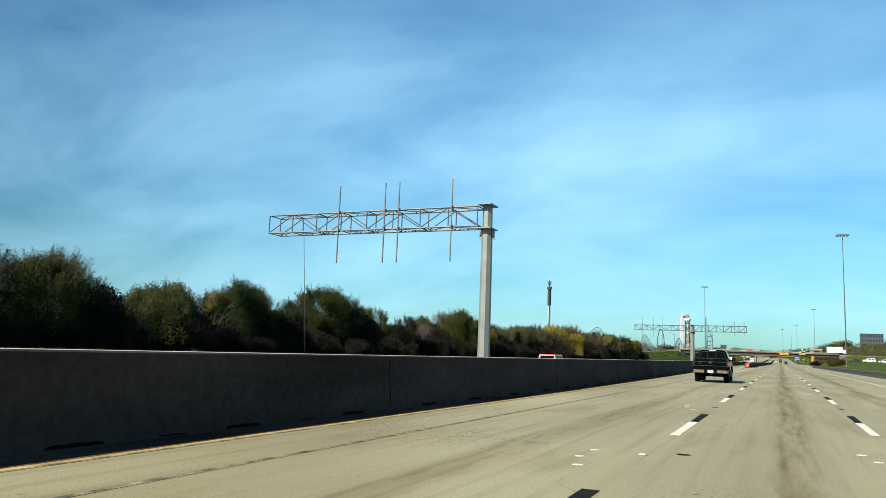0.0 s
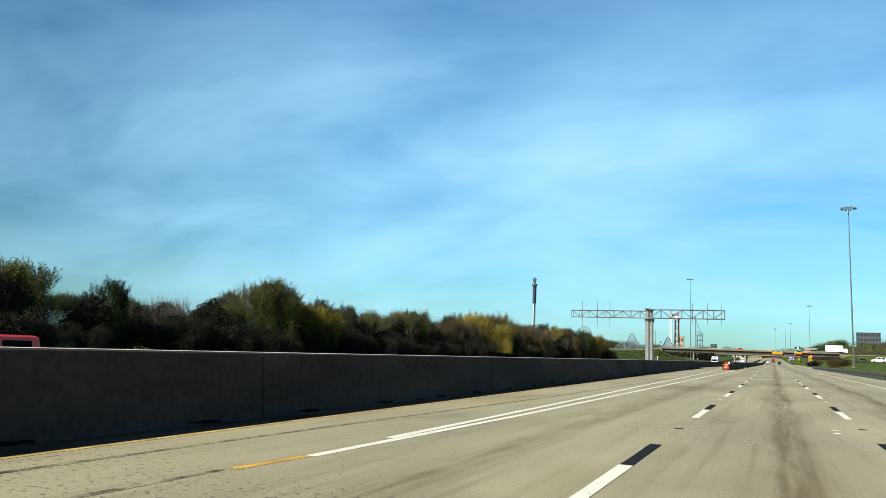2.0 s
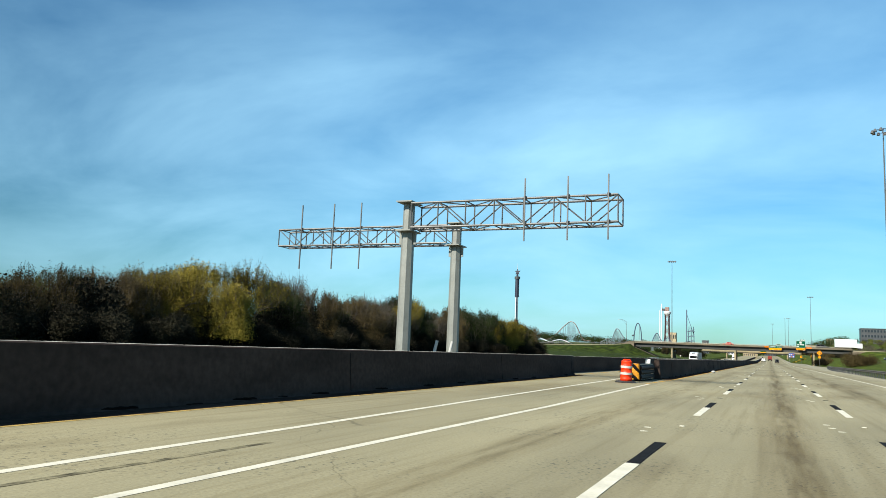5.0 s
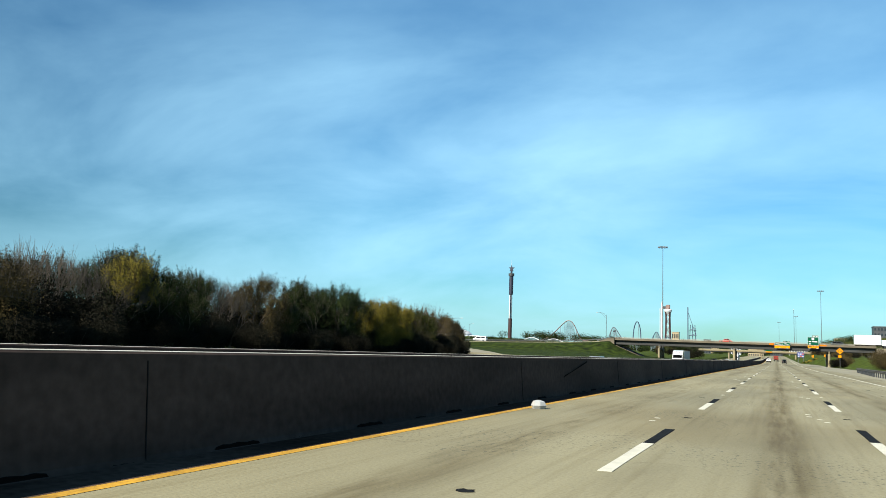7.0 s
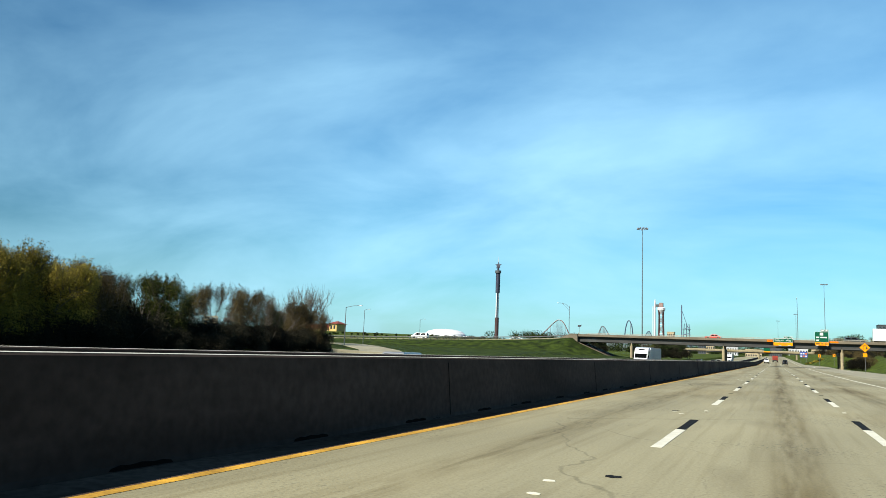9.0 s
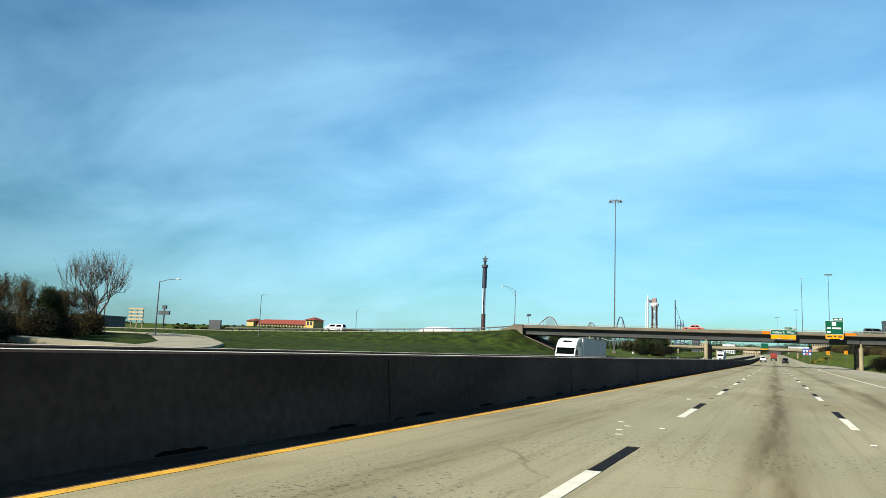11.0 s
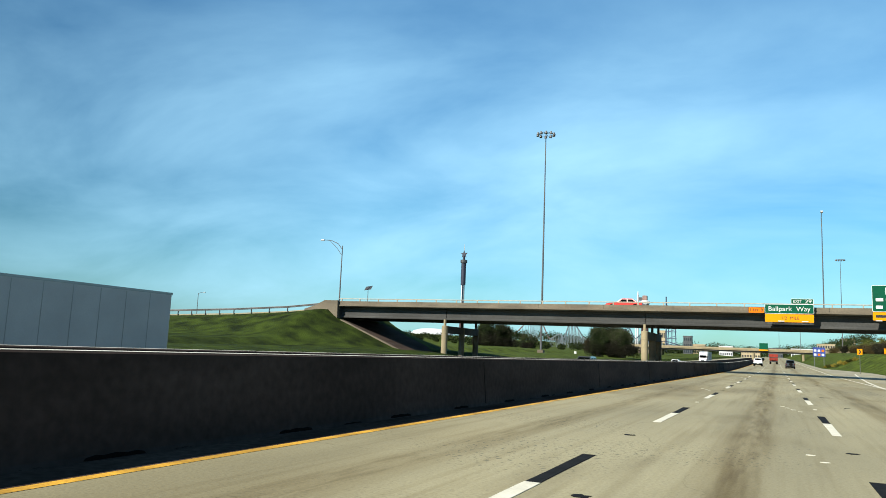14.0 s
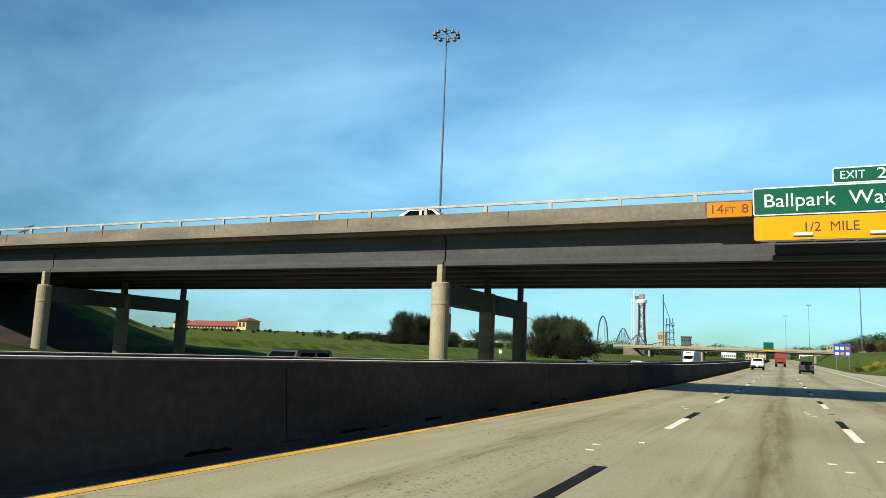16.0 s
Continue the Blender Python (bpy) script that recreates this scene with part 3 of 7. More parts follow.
ramp_l = part("pavement_ramp", sweep([(-3.0, -0.5), (-3.0, 0.05), (3.0, 0.05), (3.0, -0.5)], [(-36, 402, -0.7), (-42, 388, -0.3), (-50, 377, 0.05), (-60, 370, 0.35), (-72, 366, 0.75), (-90, 363, 1.2), (-140, 360, 2.0)]), M_SHOULDER)
tagged(ramp_l, "pale concrete exit ramp climbing past the trees", "road", kind="structure")

# ------------------------------------------------------------ overpass
PX = (-40.3, -13.85, 16.8)
bridge = empty("overpass")
tagged(bridge, "concrete girder overpass with metal rail on a stained parapet", "bridge", kind="structure")
bm = bmesh.new()
box(bm, -57.9, 31, BR_Y0 + 0.05, BR_Y1 - 0.05, 6.88, 7.0)
part("deck", bm, M_CONC, bridge)
part("paving", bbox(-57, 31, BR_Y0 + 0.23, BR_Y1 - 0.23, 7.004, 7.35), M_SHOULDER, bridge, "pale concrete deck paving")
for nm, y0, y1 in (("parapet", BR_Y0 - 0.12, BR_Y0 + 0.22), ("parapet", BR_Y1 - 0.22, BR_Y1 + 0.12)):
    bm = bmesh.new()
    prism(bm, [(y0 - 0.1, 7.004), (y0 - 0.1, 7.15), (y0 + 0.03, 7.19), (y0 + 0.05, 7.72), (y1 - 0.03, 7.72), (y1, 7.004)], "x", -57.9, 31)
    part(nm, bm, M_CONC, bridge, "tan sunlit parapet with dark streaks")
bounds = [-57.2] + list(PX) + [30.8]
for a, b in zip(bounds, bounds[1:]):
    for i in range(6):
        y = BR_Y0 + 0.85 + i * (BR_Y1 - BR_Y0 - 1.7) / 5
        bm = bmesh.new()
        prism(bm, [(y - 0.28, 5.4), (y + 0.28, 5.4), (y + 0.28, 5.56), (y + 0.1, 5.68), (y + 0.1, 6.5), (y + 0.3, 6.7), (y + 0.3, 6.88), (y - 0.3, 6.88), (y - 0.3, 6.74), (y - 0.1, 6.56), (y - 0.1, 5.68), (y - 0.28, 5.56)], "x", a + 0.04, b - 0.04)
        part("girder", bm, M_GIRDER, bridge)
for yy in (BR_Y0 + 0.02, BR_Y1 - 0.02):
    part("rail", bbox(-57, 31, yy - 0.045, yy + 0.045, 8.0, 8.12, bevel=0.02), M_RAIL, bridge, "pale painted metal hand rail")
    for k in range(30):
        x = -56.6 + k * 3.0
        part("rail_post", bbox(x - 0.07, x + 0.07, yy - 0.06, yy + 0.06, 7.7, 8.02), M_RAIL, bridge)
for k in range(9):
    x = -52 + k * 8.3
    part("joint", bbox(x - 0.012, x + 0.012, BR_Y0 - 0.09, BR_Y0 - 0.06, 7.2, 7.7), M_JOINT, bridge)

for x in PX:
    bent = empty("bridge_pier")
    tagged(bent, "round concrete columns under a dark pier cap", "pier", group="overpass piers", kind="structure")
    for i, y in enumerate((BR_Y0 + 0.35, 498.4, 503.9)):
        bm = bmesh.new()
        g = ground_z(x, y) if x > -12 else 0.0
        prof = [(0.42, -1.2), (0.42, 3.55), (0.435, 3.57), (0.435, 3.66), (0.42, 3.68), (0.42, 4.55), (0.36, 4.6)]
        loft(bm, [[(x + r * math.cos(a * math.tau / 24), y + r * math.sin(a * math.tau / 24), z) for a in range(24)] for r, z in prof])
        # rear columns and bearings get darker concrete, painting the deck's shade on them
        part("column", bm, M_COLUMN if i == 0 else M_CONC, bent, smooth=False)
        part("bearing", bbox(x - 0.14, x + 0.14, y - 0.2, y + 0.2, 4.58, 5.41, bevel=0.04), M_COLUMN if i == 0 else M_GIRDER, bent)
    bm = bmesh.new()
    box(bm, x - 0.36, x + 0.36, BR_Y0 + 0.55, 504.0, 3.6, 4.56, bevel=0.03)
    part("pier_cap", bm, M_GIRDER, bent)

abut = empty("bridge_abutment")
tagged(abut, "concrete abutment wing wall with sloped paving below the deck", "abutment", kind="structure")
bm = bmesh.new()
prism(bm, [(-62.6, 3.2), (-62.6, 6.5), (-60.6, 7.1), (-59.2, 7.8), (-57.0, 7.8), (-56.9, 4.9), (-55.4, 4.0)], "y", BR_Y0 - 0.5, BR_Y0 + 0.1)
part("wing_wall", bm, M_CONC, abut)
# paving colour paints the shade below the deck; the kerb keeps bridge concrete
bm = bmesh.new()
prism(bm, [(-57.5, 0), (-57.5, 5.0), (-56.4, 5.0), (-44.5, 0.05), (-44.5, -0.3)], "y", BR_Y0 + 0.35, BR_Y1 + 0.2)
part("slope_paving", bm, M_SHADE_CONC, abut, "slope paving painted dark for the shade below the deck")
bm = bmesh.new()
prism(bm, [(-57.5, 0), (-57.5, 5.06), (-56.4, 5.06), (-44.4, 0.1), (-44.4, -0.3)], "y", BR_Y0 - 0.25, BR_Y0 + 0.34)
part("slope_kerb", bm, M_CONC, abut, "pale concrete kerb down the slope")
bm = bmesh.new()
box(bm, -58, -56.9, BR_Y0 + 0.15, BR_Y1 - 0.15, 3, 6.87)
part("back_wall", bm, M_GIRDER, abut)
abut2 = empty("bridge_abutment")
tagged(abut2, "far concrete abutment beside the exit ramp", "abutment", kind="structure")
bm = bmesh.new()
prism(bm, [(38, 0), (38, 6.6), (31.2, 6.6), (30.8, 5.0), (24.0, 0.3)], "y", BR_Y0 - 0.1, BR_Y1 + 0.1)
part("slope_paving", bm, M_CONC, abut2)

def prism_bm(pts, y0, y1):
    b = bmesh.new()
    prism(b, pts, "y", y0, y1)
    return b


cross = part("road_cross", prism_bm([(x, approach_z(x) - 0.5) for x in (-400, -205, -160, -124, -103, -90, -76, -66, -61, -57.02)] + [(x, approach_z(x) + 0.15) for x in (-57.02, -61, -66, -76, -90, -103, -124, -160, -205, -400)], BR_Y0 + 0.2, BR_Y1 - 0.2), M_SHOULDER)
tagged(cross, "cross street on top of the grassy fill", "road", kind="structure")
cross2 = part("road_cross_right", bbox(31.0, 300, BR_Y0 + 0.2, BR_Y1 - 0.2, 6.6, 6.97), M_SHOULDER)
tagged(cross2, "cross street continuing past the overpass", "road", kind="structure")


def guardrail(name, pts, h, label, spacing=1.9, material=None, post_mat=None, both=True):
    """Posts with a ribbed beam along a line of (x, y, z)."""
    t = empty(name)
    tagged(t, label, "guardrail")
    material = material or M_GALV
    for (a, b) in zip(pts, pts[1:]):
        a, b = Vector(a), Vector(b)
        n = max(1, int((b - a).length / spacing))
        for k in range(n):
            p = a.lerp(b, k / n)
            part("post", bbox(p.x - 0.06, p.x + 0.06, p.y - 0.06, p.y + 0.06, p.z - 0.3, p.z + h), post_mat or M_DARKSTEEL, t)
    rail = sweep([(-0.05, h - 0.3), (-0.09, h - 0.22), (-0.03, h - 0.15), (-0.09, h - 0.08), (-0.05, h), (-0.02, h), (-0.02, h - 0.3)], pts)
    part("beam", rail, material, t)
    return t


guardrail("guardrail", [(x, BR_Y0 + 0.1, approach_z(x) - 0.05) for x in (-57.9, -61, -66, -76, -90, -103, -124, -150)], 0.95, "dark weathered guardrail on posts along the cross street", spacing=2.6, material=M_MAST)
guardrail("guardrail", [(10.2, -60, 0), (10.2, 60, 0), (10.2, 180, 0), (10.4, 300, 0), (12.5, 345, 0)], 0.78, "dark weathered guardrail along the shoulder", spacing=2.0, material=mat("rusty_beam", rgb(0.14, 0.12, 0.1), 0.7, metal=0.3, var=0.4, scale=3))

# the exit ramp climbing away from the opposite carriageway
ramp_pts = [(-37.5, 318), (-42, 329), (-49, 345), (-58, 364), (-67, 383), (-76, 397), (-87, 406), (-102, 412), (-120, 415), (-140, 416)]
bm = bmesh.new()
fine_pts = []
for (x0, y0), (x1, y1) in zip(ramp_pts, ramp_pts[1:]):
    fine_pts += [(x0 + (x1 - x0) * k / 5, y0 + (y1 - y0) * k / 5) for k in range(5)]
rings = []
for i, (x, y) in enumerate(fine_pts):
    u = smooth01(i / 6)
    hi = sum(ground_z(x + dx, y + dy) for dx in (-3, 0, 3) for dy in (-3, 0, 3)) / 9 if x < -44 else ground_z(-44, y)
    z = hi + 0.1 + 0.12 * u
    xa, ya = fine_pts[max(0, i - 2)]
    xb, yb = fine_pts[min(len(fine_pts) - 1, i + 2)]
    nl = math.hypot(xb - xa, yb - ya)
    nx, ny = (yb - ya) / nl, -(xb - xa) / nl
    w = 2.0 + 2.4 * u
    rings.append([(x - nx * w, y - ny * w, z - 1.2), (x + nx * w, y + ny * w, z - 1.2), (x + nx * w, y + ny * w, z), (x - nx * w, y - ny * w, z)])
ramp = part("road_ramp", loft(bm, rings), M_SHOULDER)
tagged(ramp, "pale concrete exit ramp climbing through the grass", "road", kind="structure")
for px_, py_ in ((-36.5, 560.0), (-28.0, 566.0), (-47.0, 592.0)):
    t = empty("marker_post")
    tagged(t, "small white marker plate on a post in the grass", "marker post")
    g = ground_z(px_, py_)
    part("post", one_bar((px_, py_, g - 0.2), (px_, py_, g + 0.9), 0.03), M_GALV, t)
    part("plate", bbox(px_ - 0.3, px_ + 0.3, py_ - 0.03, py_, g + 0.5, g + 1.2), M_PALE, t)

# ------------------------------------------------------------ signs
M_SIGNGREEN = mat("sign_green", rgb(0.002, 0.1, 0.05), 0.45, var=0.08, scale=1.0, fine=6, spec=0.12)
M_SIGNYEL = mat("sign_amber", rgb(1.0, 0.36, 0.0), 0.5, var=0.06, scale=1.0, fine=6, spec=0.1)
M_SIGNORANGE = mat("sign_orange", rgb(0.95, 0.23, 0.0), 0.5, var=0.08, spec=0.1)
M_SIGNBLUE = mat("sign_blue", rgb(0.02, 0.06, 0.33), 0.4, var=0.1)
M_SIGNWHITE = mat("sign_white", rgb(0.82, 0.83, 0.8), 0.4, var=0.05)
M_SIGNBLACK = mat("sign_black", rgb(0.015, 0.015, 0.015), 0.45, var=0.1)


def lettering(name, body, size, x, y, z, material, parent, width=None):
    me = text_mesh(body, size)
    me.materials.append(material)
    ob = new(name, me)
    sx = 1.0
    if width:
        sx = width / max(0.01, max(v.co.x for v in me.vertices) - min(v.co.x for v in me.vertices))
    ob.matrix_basis = Matrix.Translation((x, y, z)) @ Matrix.Rotation(radians(90), 4, "X") @ Matrix.Diagonal((sx, 1, 1, 1))
    ob.parent = parent
    return ob


def sign_panel(name, x0, x1, y, z0, z1, fill, border, parent, bw=0.045, rounded=0.1):
    def outline(a, b, c, d, r):
        pts = []
        for cx, cz, st in ((b - r, d - r, 0), (a + r, d - r, 90), (a + r, c + r, 180), (b - r, c + r, 270)):
            pts += [(cx + r * math.cos(radians(st + 30 * k)), cz + r * math.sin(radians(st + 30 * k))) for k in range(4)]
        return pts
    bm = bmesh.new()
    prism(bm, outline(x0, x1, z0, z1, rounded), "y", y, y + 0.03)
    p = part(name, bm, border, parent)
    bm = bmesh.new()
    prism(bm, outline(x0 + bw, x1 - bw, z0 + bw, z1 - bw, max(0.02, rounded - bw)), "y", y - 0.006, y + 0.01)
    part("face", bm, fill, p)
    return p


SY = BR_Y0 - 0.75
guide = empty("exit_sign")
tagged(guide, "green and amber overhead exit sign hung on the parapet", "sign")
X0, X1 = -0.45, 4.55
sign_panel("panel", X0, X1, SY, 6.93, 8.00, M_SIGNGREEN, M_SIGNWHITE, guide)
sign_panel("panel", X0, X1, SY, 5.96, 6.91, M_SIGNYEL, M_SIGNBLACK, guide, bw=0.03)
sign_panel("panel", X1 - 2.3, X1 - 0.03, SY, 8.02, 8.62, M_SIGNGREEN, M_SIGNWHITE, guide)
lettering("lettering", "Ballpark  Way", 0.72, (X0 + X1) / 2, SY - 0.008, 7.46, M_SIGNWHITE, guide, width=4.25)
lettering("lettering", "1/2  MILE", 0.5, (X0 + X1) / 2 + 0.1, SY - 0.008, 6.44, M_SIGNBLACK, guide, width=1.75)
lettering("lettering", "EXIT", 0.42, X1 - 1.65, SY - 0.008, 8.31, M_SIGNWHITE, guide, width=0.8)
lettering("lettering", "29", 0.58, X1 - 0.55, SY - 0.008, 8.31, M_SIGNWHITE, guide, width=0.65)
for lx in (0.9, 3.3):
    part("lamp", bbox(lx, lx + 0.65, SY - 0.95, SY - 0.55, 5.98, 6.10, bevel=0.03), M_PALE, guide)
for zz in (5.73, 5.83):
    part("walkway_rail", one_bar((X0 + 0.25, SY - 0.75, zz), (X1 - 0.05, SY - 0.75, zz), 0.03), M_GALV, guide)
for lx in (0.3, 1.6, 2.9, 4.2):
    part("bracket", one_bar((lx, SY - 0.8, 5.78), (lx, BR_Y0 + 0.2, 6.08), 0.03), M_GALV, guide)
    part("bracket", bbox(lx - 0.04, lx + 0.04, SY + 0.03, BR_Y0 - 0.1, 7.2, 7.3), M_GALV, guide)

clear = empty("clearance_sign")
tagged(clear, "orange clearance plate with black figures on the parapet", "sign")
sign_panel("panel", X0 - 1.72, X0 - 0.04, BR_Y0 - 0.3, 7.0, 7.64, M_SIGNORANGE, M_SIGNBLACK, clear, bw=0.025, rounded=0.05)
lettering("lettering", "14", 0.5, X0 - 1.34, BR_Y0 - 0.31, 7.32, M_SIGNBLACK, clear, width=0.42)
lettering("lettering", "FT", 0.34, X0 - 0.85, BR_Y0 - 0.31, 7.27, M_SIGNBLACK, clear, width=0.36)
lettering("lettering", "8", 0.5, X0 - 0.3, BR_Y0 - 0.31, 7.32, M_SIGNBLACK, clear, width=0.24)
part("bracket", bbox(X0 - 1.2, X0 - 1.1, BR_Y0 - 0.28, BR_Y0 - 0.1, 7.2, 7.3), M_GALV, clear)

guide2 = empty("exit_sign")
tagged(guide2, "tall green exit sign with a route shield and amber strip", "sign")
A0, A1 = 10.15, 13.6
sign_panel("panel", A0, A1, SY, 7.30, 10.15, M_SIGNGREEN, M_SIGNWHITE, guide2)
sign_panel("panel", A0, A1, SY, 6.35, 7.28, M_SIGNYEL, M_SIGNBLACK, guide2, bw=0.03)
sign_panel("panel", A1 - 2.0, A1, SY, 10.18, 10.80, M_SIGNGREEN, M_SIGNWHITE, guide2)
bm = bmesh.new()
box(bm, (A0 + A1) / 2 - 0.45, (A0 + A1) / 2 + 0.35, SY - 0.012, SY, 9.15, 9.90)
part("route_shield", bm, M_SIGNWHITE, guide2)
for bx0, bx1, bz in ((0.35, 1.05, 8.6), (1.3, 3.0, 8.6), (0.35, 1.0, 7.8)):
    part("word_bar", bbox(A0 + bx0, A0 + bx1, SY - 0.012, SY, bz - 0.17, bz + 0.17), M_SIGNWHITE, guide2)
for bx0, bx1 in ((0.3, 1.3), (1.6, 2.1), (2.4, 3.1)):
    part("word_bar", bbox(A0 + bx0, A0 + bx1, SY - 0.012, SY, 6.68, 6.96), M_SIGNBLACK, guide2)
part("word_bar", bbox(A1 - 1.8, A1 - 1.0, SY - 0.012, SY, 10.38, 10.60), M_SIGNWHITE, guide2)
part("word_bar", bbox(A1 - 0.75, A1 - 0.25, SY - 0.012, SY, 10.35, 10.63), M_SIGNWHITE, guide2)
for lx in (A0 + 0.5, A1 - 0.5):
    part("bracket", bbox(lx - 0.05, lx + 0.05, SY + 0.03, BR_Y0 - 0.1, 6.9, 7.4), M_GALV, guide2)
    part("lamp", bbox(lx - 0.3, lx + 0.3, SY - 0.95, SY - 0.6, 6.25, 6.35), M_PALE, guide2)
part("clearance_plate", bbox(A1 + 0.1, A1 + 2.4, BR_Y0 - 0.2, BR_Y0 - 0.13, 7.0, 7.6), M_SIGNORANGE, guide2)


def post_sign(name, x, y, z0, zc, label, shape, size, fill, border):
    t = empty(name)
    tagged(t, label, "sign")
    part("post", one_bar((x, y + 0.06, z0 - 0.2), (x, y + 0.06, zc + size * 0.4), 0.05), M_GALV, t)
    if shape == "diamond":
        for r, m, dy in ((size * 0.72, border, 0.0), (size * 0.66, fill, -0.012)):
            bm = bmesh.new()
            prism(bm, [(x, zc - r), (x + r, zc), (x, zc + r), (x - r, zc)], "y", y + dy, y + 0.012)
            part("panel", bm, m, t)
        bm = bmesh.new()
        pts = [(x - 0.22 * size, zc - 0.3 * size), (x - 0.22 * size, zc + 0.1 * size)] + [(x - 0.22 * size * math.cos(a), zc + 0.1 * size + 0.22 * size * math.sin(a)) for a in (0.5, 1.1, 1.6, 2.2, 2.8)] + [(x + 0.2 * size, zc - 0.05 * size)]
        for p, q in zip(pts, pts[1:]):
            bar(bm, (p[0], y - 0.016, p[1]), (q[0], y - 0.016, q[1]), 0.045 * size, 4)
        prism(bm, [(x + 0.05 * size, zc - 0.02 * size), (x + 0.38 * size, zc - 0.02 * size), (x + 0.2 * size, zc - 0.27 * size)], "y", y - 0.02, y - 0.012)
        part("arrow", bm, M_SIGNBLACK, t)
        part("speed_plate", bbox(x - 0.26 * size, x + 0.26 * size, y - 0.01, y + 0.02, zc - 1.3 * size, zc - 0.8 * size), fill, t)
    else:
        part("panel", bbox(x - 0.5 * size, x + 0.5 * size, y, y + 0.02, zc - 0.62 * size, zc + 0.62 * size), fill, t)
        bm = bmesh.new()
        s = size
        prism(bm, [(x - 0.3 * s, zc + 0.5 * s), (x + 0.0 * s, zc + 0.5 * s), (x + 0.32 * s, zc), (x, zc - 0.5 * s), (x - 0.3 * s, zc - 0.5 * s), (x + 0.02 * s, zc)], "y", y - 0.01, y)
        part("chevron", bm, M_SIGNBLACK, t)
    return t


post_sign("warning_sign", 14.4, 409, ground_z(14.4, 409), 4.45, "yellow diamond hairpin-curve sign with a speed plate", "diamond", 1.25, M_SIGNYEL, M_SIGNBLACK)
for (x, y, zc) in ((13.9, 548, 4.0), (18.9, 556, 4.4)):
    post_sign("chevron_sign", x, y, ground_z(x, y), zc, "yellow chevron curve marker on a steel post", "chevron", 0.8, M_SIGNYEL, M_SIGNBLACK)
logo = empty("services_sign")
tagged(logo, "blue roadside services board with coloured plates", "sign")
part("panel", bbox(10.3, 13.5, 640, 640.06, 3.9, 6.5), M_SIGNBLUE, logo)
for i in range(3):
    for j in range(2):
        part("plate", bbox(10.55 + 1.0 * i, 11.2 + 1.0 * i, 639.97, 640.0, 4.15 + 1.15 * j, 4.75 + 1.15 * j), (M_SIGNWHITE, M_SIGNORANGE, M_SIGNWHITE)[(i + 2 * j) % 3], logo)
for x in (10.7, 13.1):
    part("post", bbox(x - 0.08, x + 0.08, 640.06, 640.2, 0, 6.4), M_GALV, logo)

# ------------------------------------------------------------ sign gantries
def gantry(x_post, y, z_low, z_high, direction, length, bays, stubs, label, depth=1.3, drop=None, hang=(0.8, 1.0)):
    """A cantilever box truss on one octagonal post; stubs are the bare sign hangers."""
    t = empty("sign_gantry")
    tagged(t, label, "gantry", group="bare cantilever gantries")
    bm = bmesh.new()
    loft(bm, [[(x_post + r * math.cos((k + 0.5) * math.tau / 8), y + r * math.sin((k + 0.5) * math.tau / 8), z) for k in range(8)] for r, z in ((0.40, -0.9), (0.35, z_low - 0.35), (0.32, z_low), (0.31, z_high + 0.1))])
    part("post", bm, M_POST, t)
    part("base_plate", bbox(x_post - 0.7, x_post + 0.7, y - 0.7, y + 0.7, -1.0, -0.5, bevel=0.04), M_CONC, t)
    for z in (z_low - 0.08, z_high + 0.1):
        part("bracket_plate", bbox(x_post - 0.46, x_post + 0.46, y - 0.7, y + 0.7, z, z + 0.07), M_POST, t)
    part("gusset", bbox(x_post - 0.5, x_post + 0.5, y - 0.04, y + 0.04, z_low - 0.75, z_low - 0.08), M_POST, t)
    xs_ = [x_post + direction * (0.45 + length * k / bays) for k in range(bays + 1)]
    for yy in (y - depth / 2, y + depth / 2):
        for z in (z_low + 0.08, z_high):
            part("chord", one_bar((xs_[0], yy, z), (xs_[-1], yy, z), 0.06, 8), M_GALV, t)
        for k, x in enumerate(xs_):
            part("strut", one_bar((x, yy, z_low + 0.08), (x, yy, z_high), 0.04), M_GALV, t)
            if k < bays:
                a, b = (z_low + 0.08, z_high) if k % 2 == 0 else (z_high, z_low + 0.08)
                part("diagonal", one_bar((x, yy, a), (xs_[k + 1], yy, b), 0.035), M_GALV, t)
    for k, x in enumerate(xs_):
        for z in (z_low + 0.08, z_high):
            part("cross_strut", one_bar((x, y - depth / 2, z), (x, y + depth / 2, z), 0.035), M_GALV, t)
            if k < bays:
                s = 1 if k % 2 else -1
                part("diagonal", one_bar((x, y - s * depth / 2, z), (xs_[k + 1], y + s * depth / 2, z), 0.03), M_GALV, t)
    for f in stubs:
        x = x_post + direction * (0.45 + length * f)
        part("hanger", bbox(x - 0.03, x + 0.03, y - depth / 2 - 0.16, y - depth / 2 - 0.08, z_low - hang[0], z_high + hang[1]), M_GALV, t)
        for z in (z_low + 0.08, z_high):
            part("clamp", bbox(x - 0.07, x + 0.07, y - depth / 2 - 0.1, y - depth / 2 + 0.07, z - 0.09, z + 0.09), M_DARKSTEEL, t)
    if drop:
        x = x_post + direction * length * drop
        part("cable", one_bar((x, y - depth / 2, z_low), (x + 0.25, y, 0.9), 0.018), M_DARKSTEEL, t)
    return t


B2X, B2Y, B2Z = -18.75, 186.0, 9.32
gantry(-16.9, 44.0, 9.15, 10.5, -1, 16.2, 8, (0.108, 0.347, 0.412, 0.633), "grey steel cantilever gantry reaching over the opposite lanes", drop=0.84, hang=(2.2, 1.85))
gantry(-18.1, 177.6, 7.55, 8.95, 1, 11.0, 7, (0.58, 0.78, 0.96), "grey steel cantilever gantry reaching over the freeway lanes")
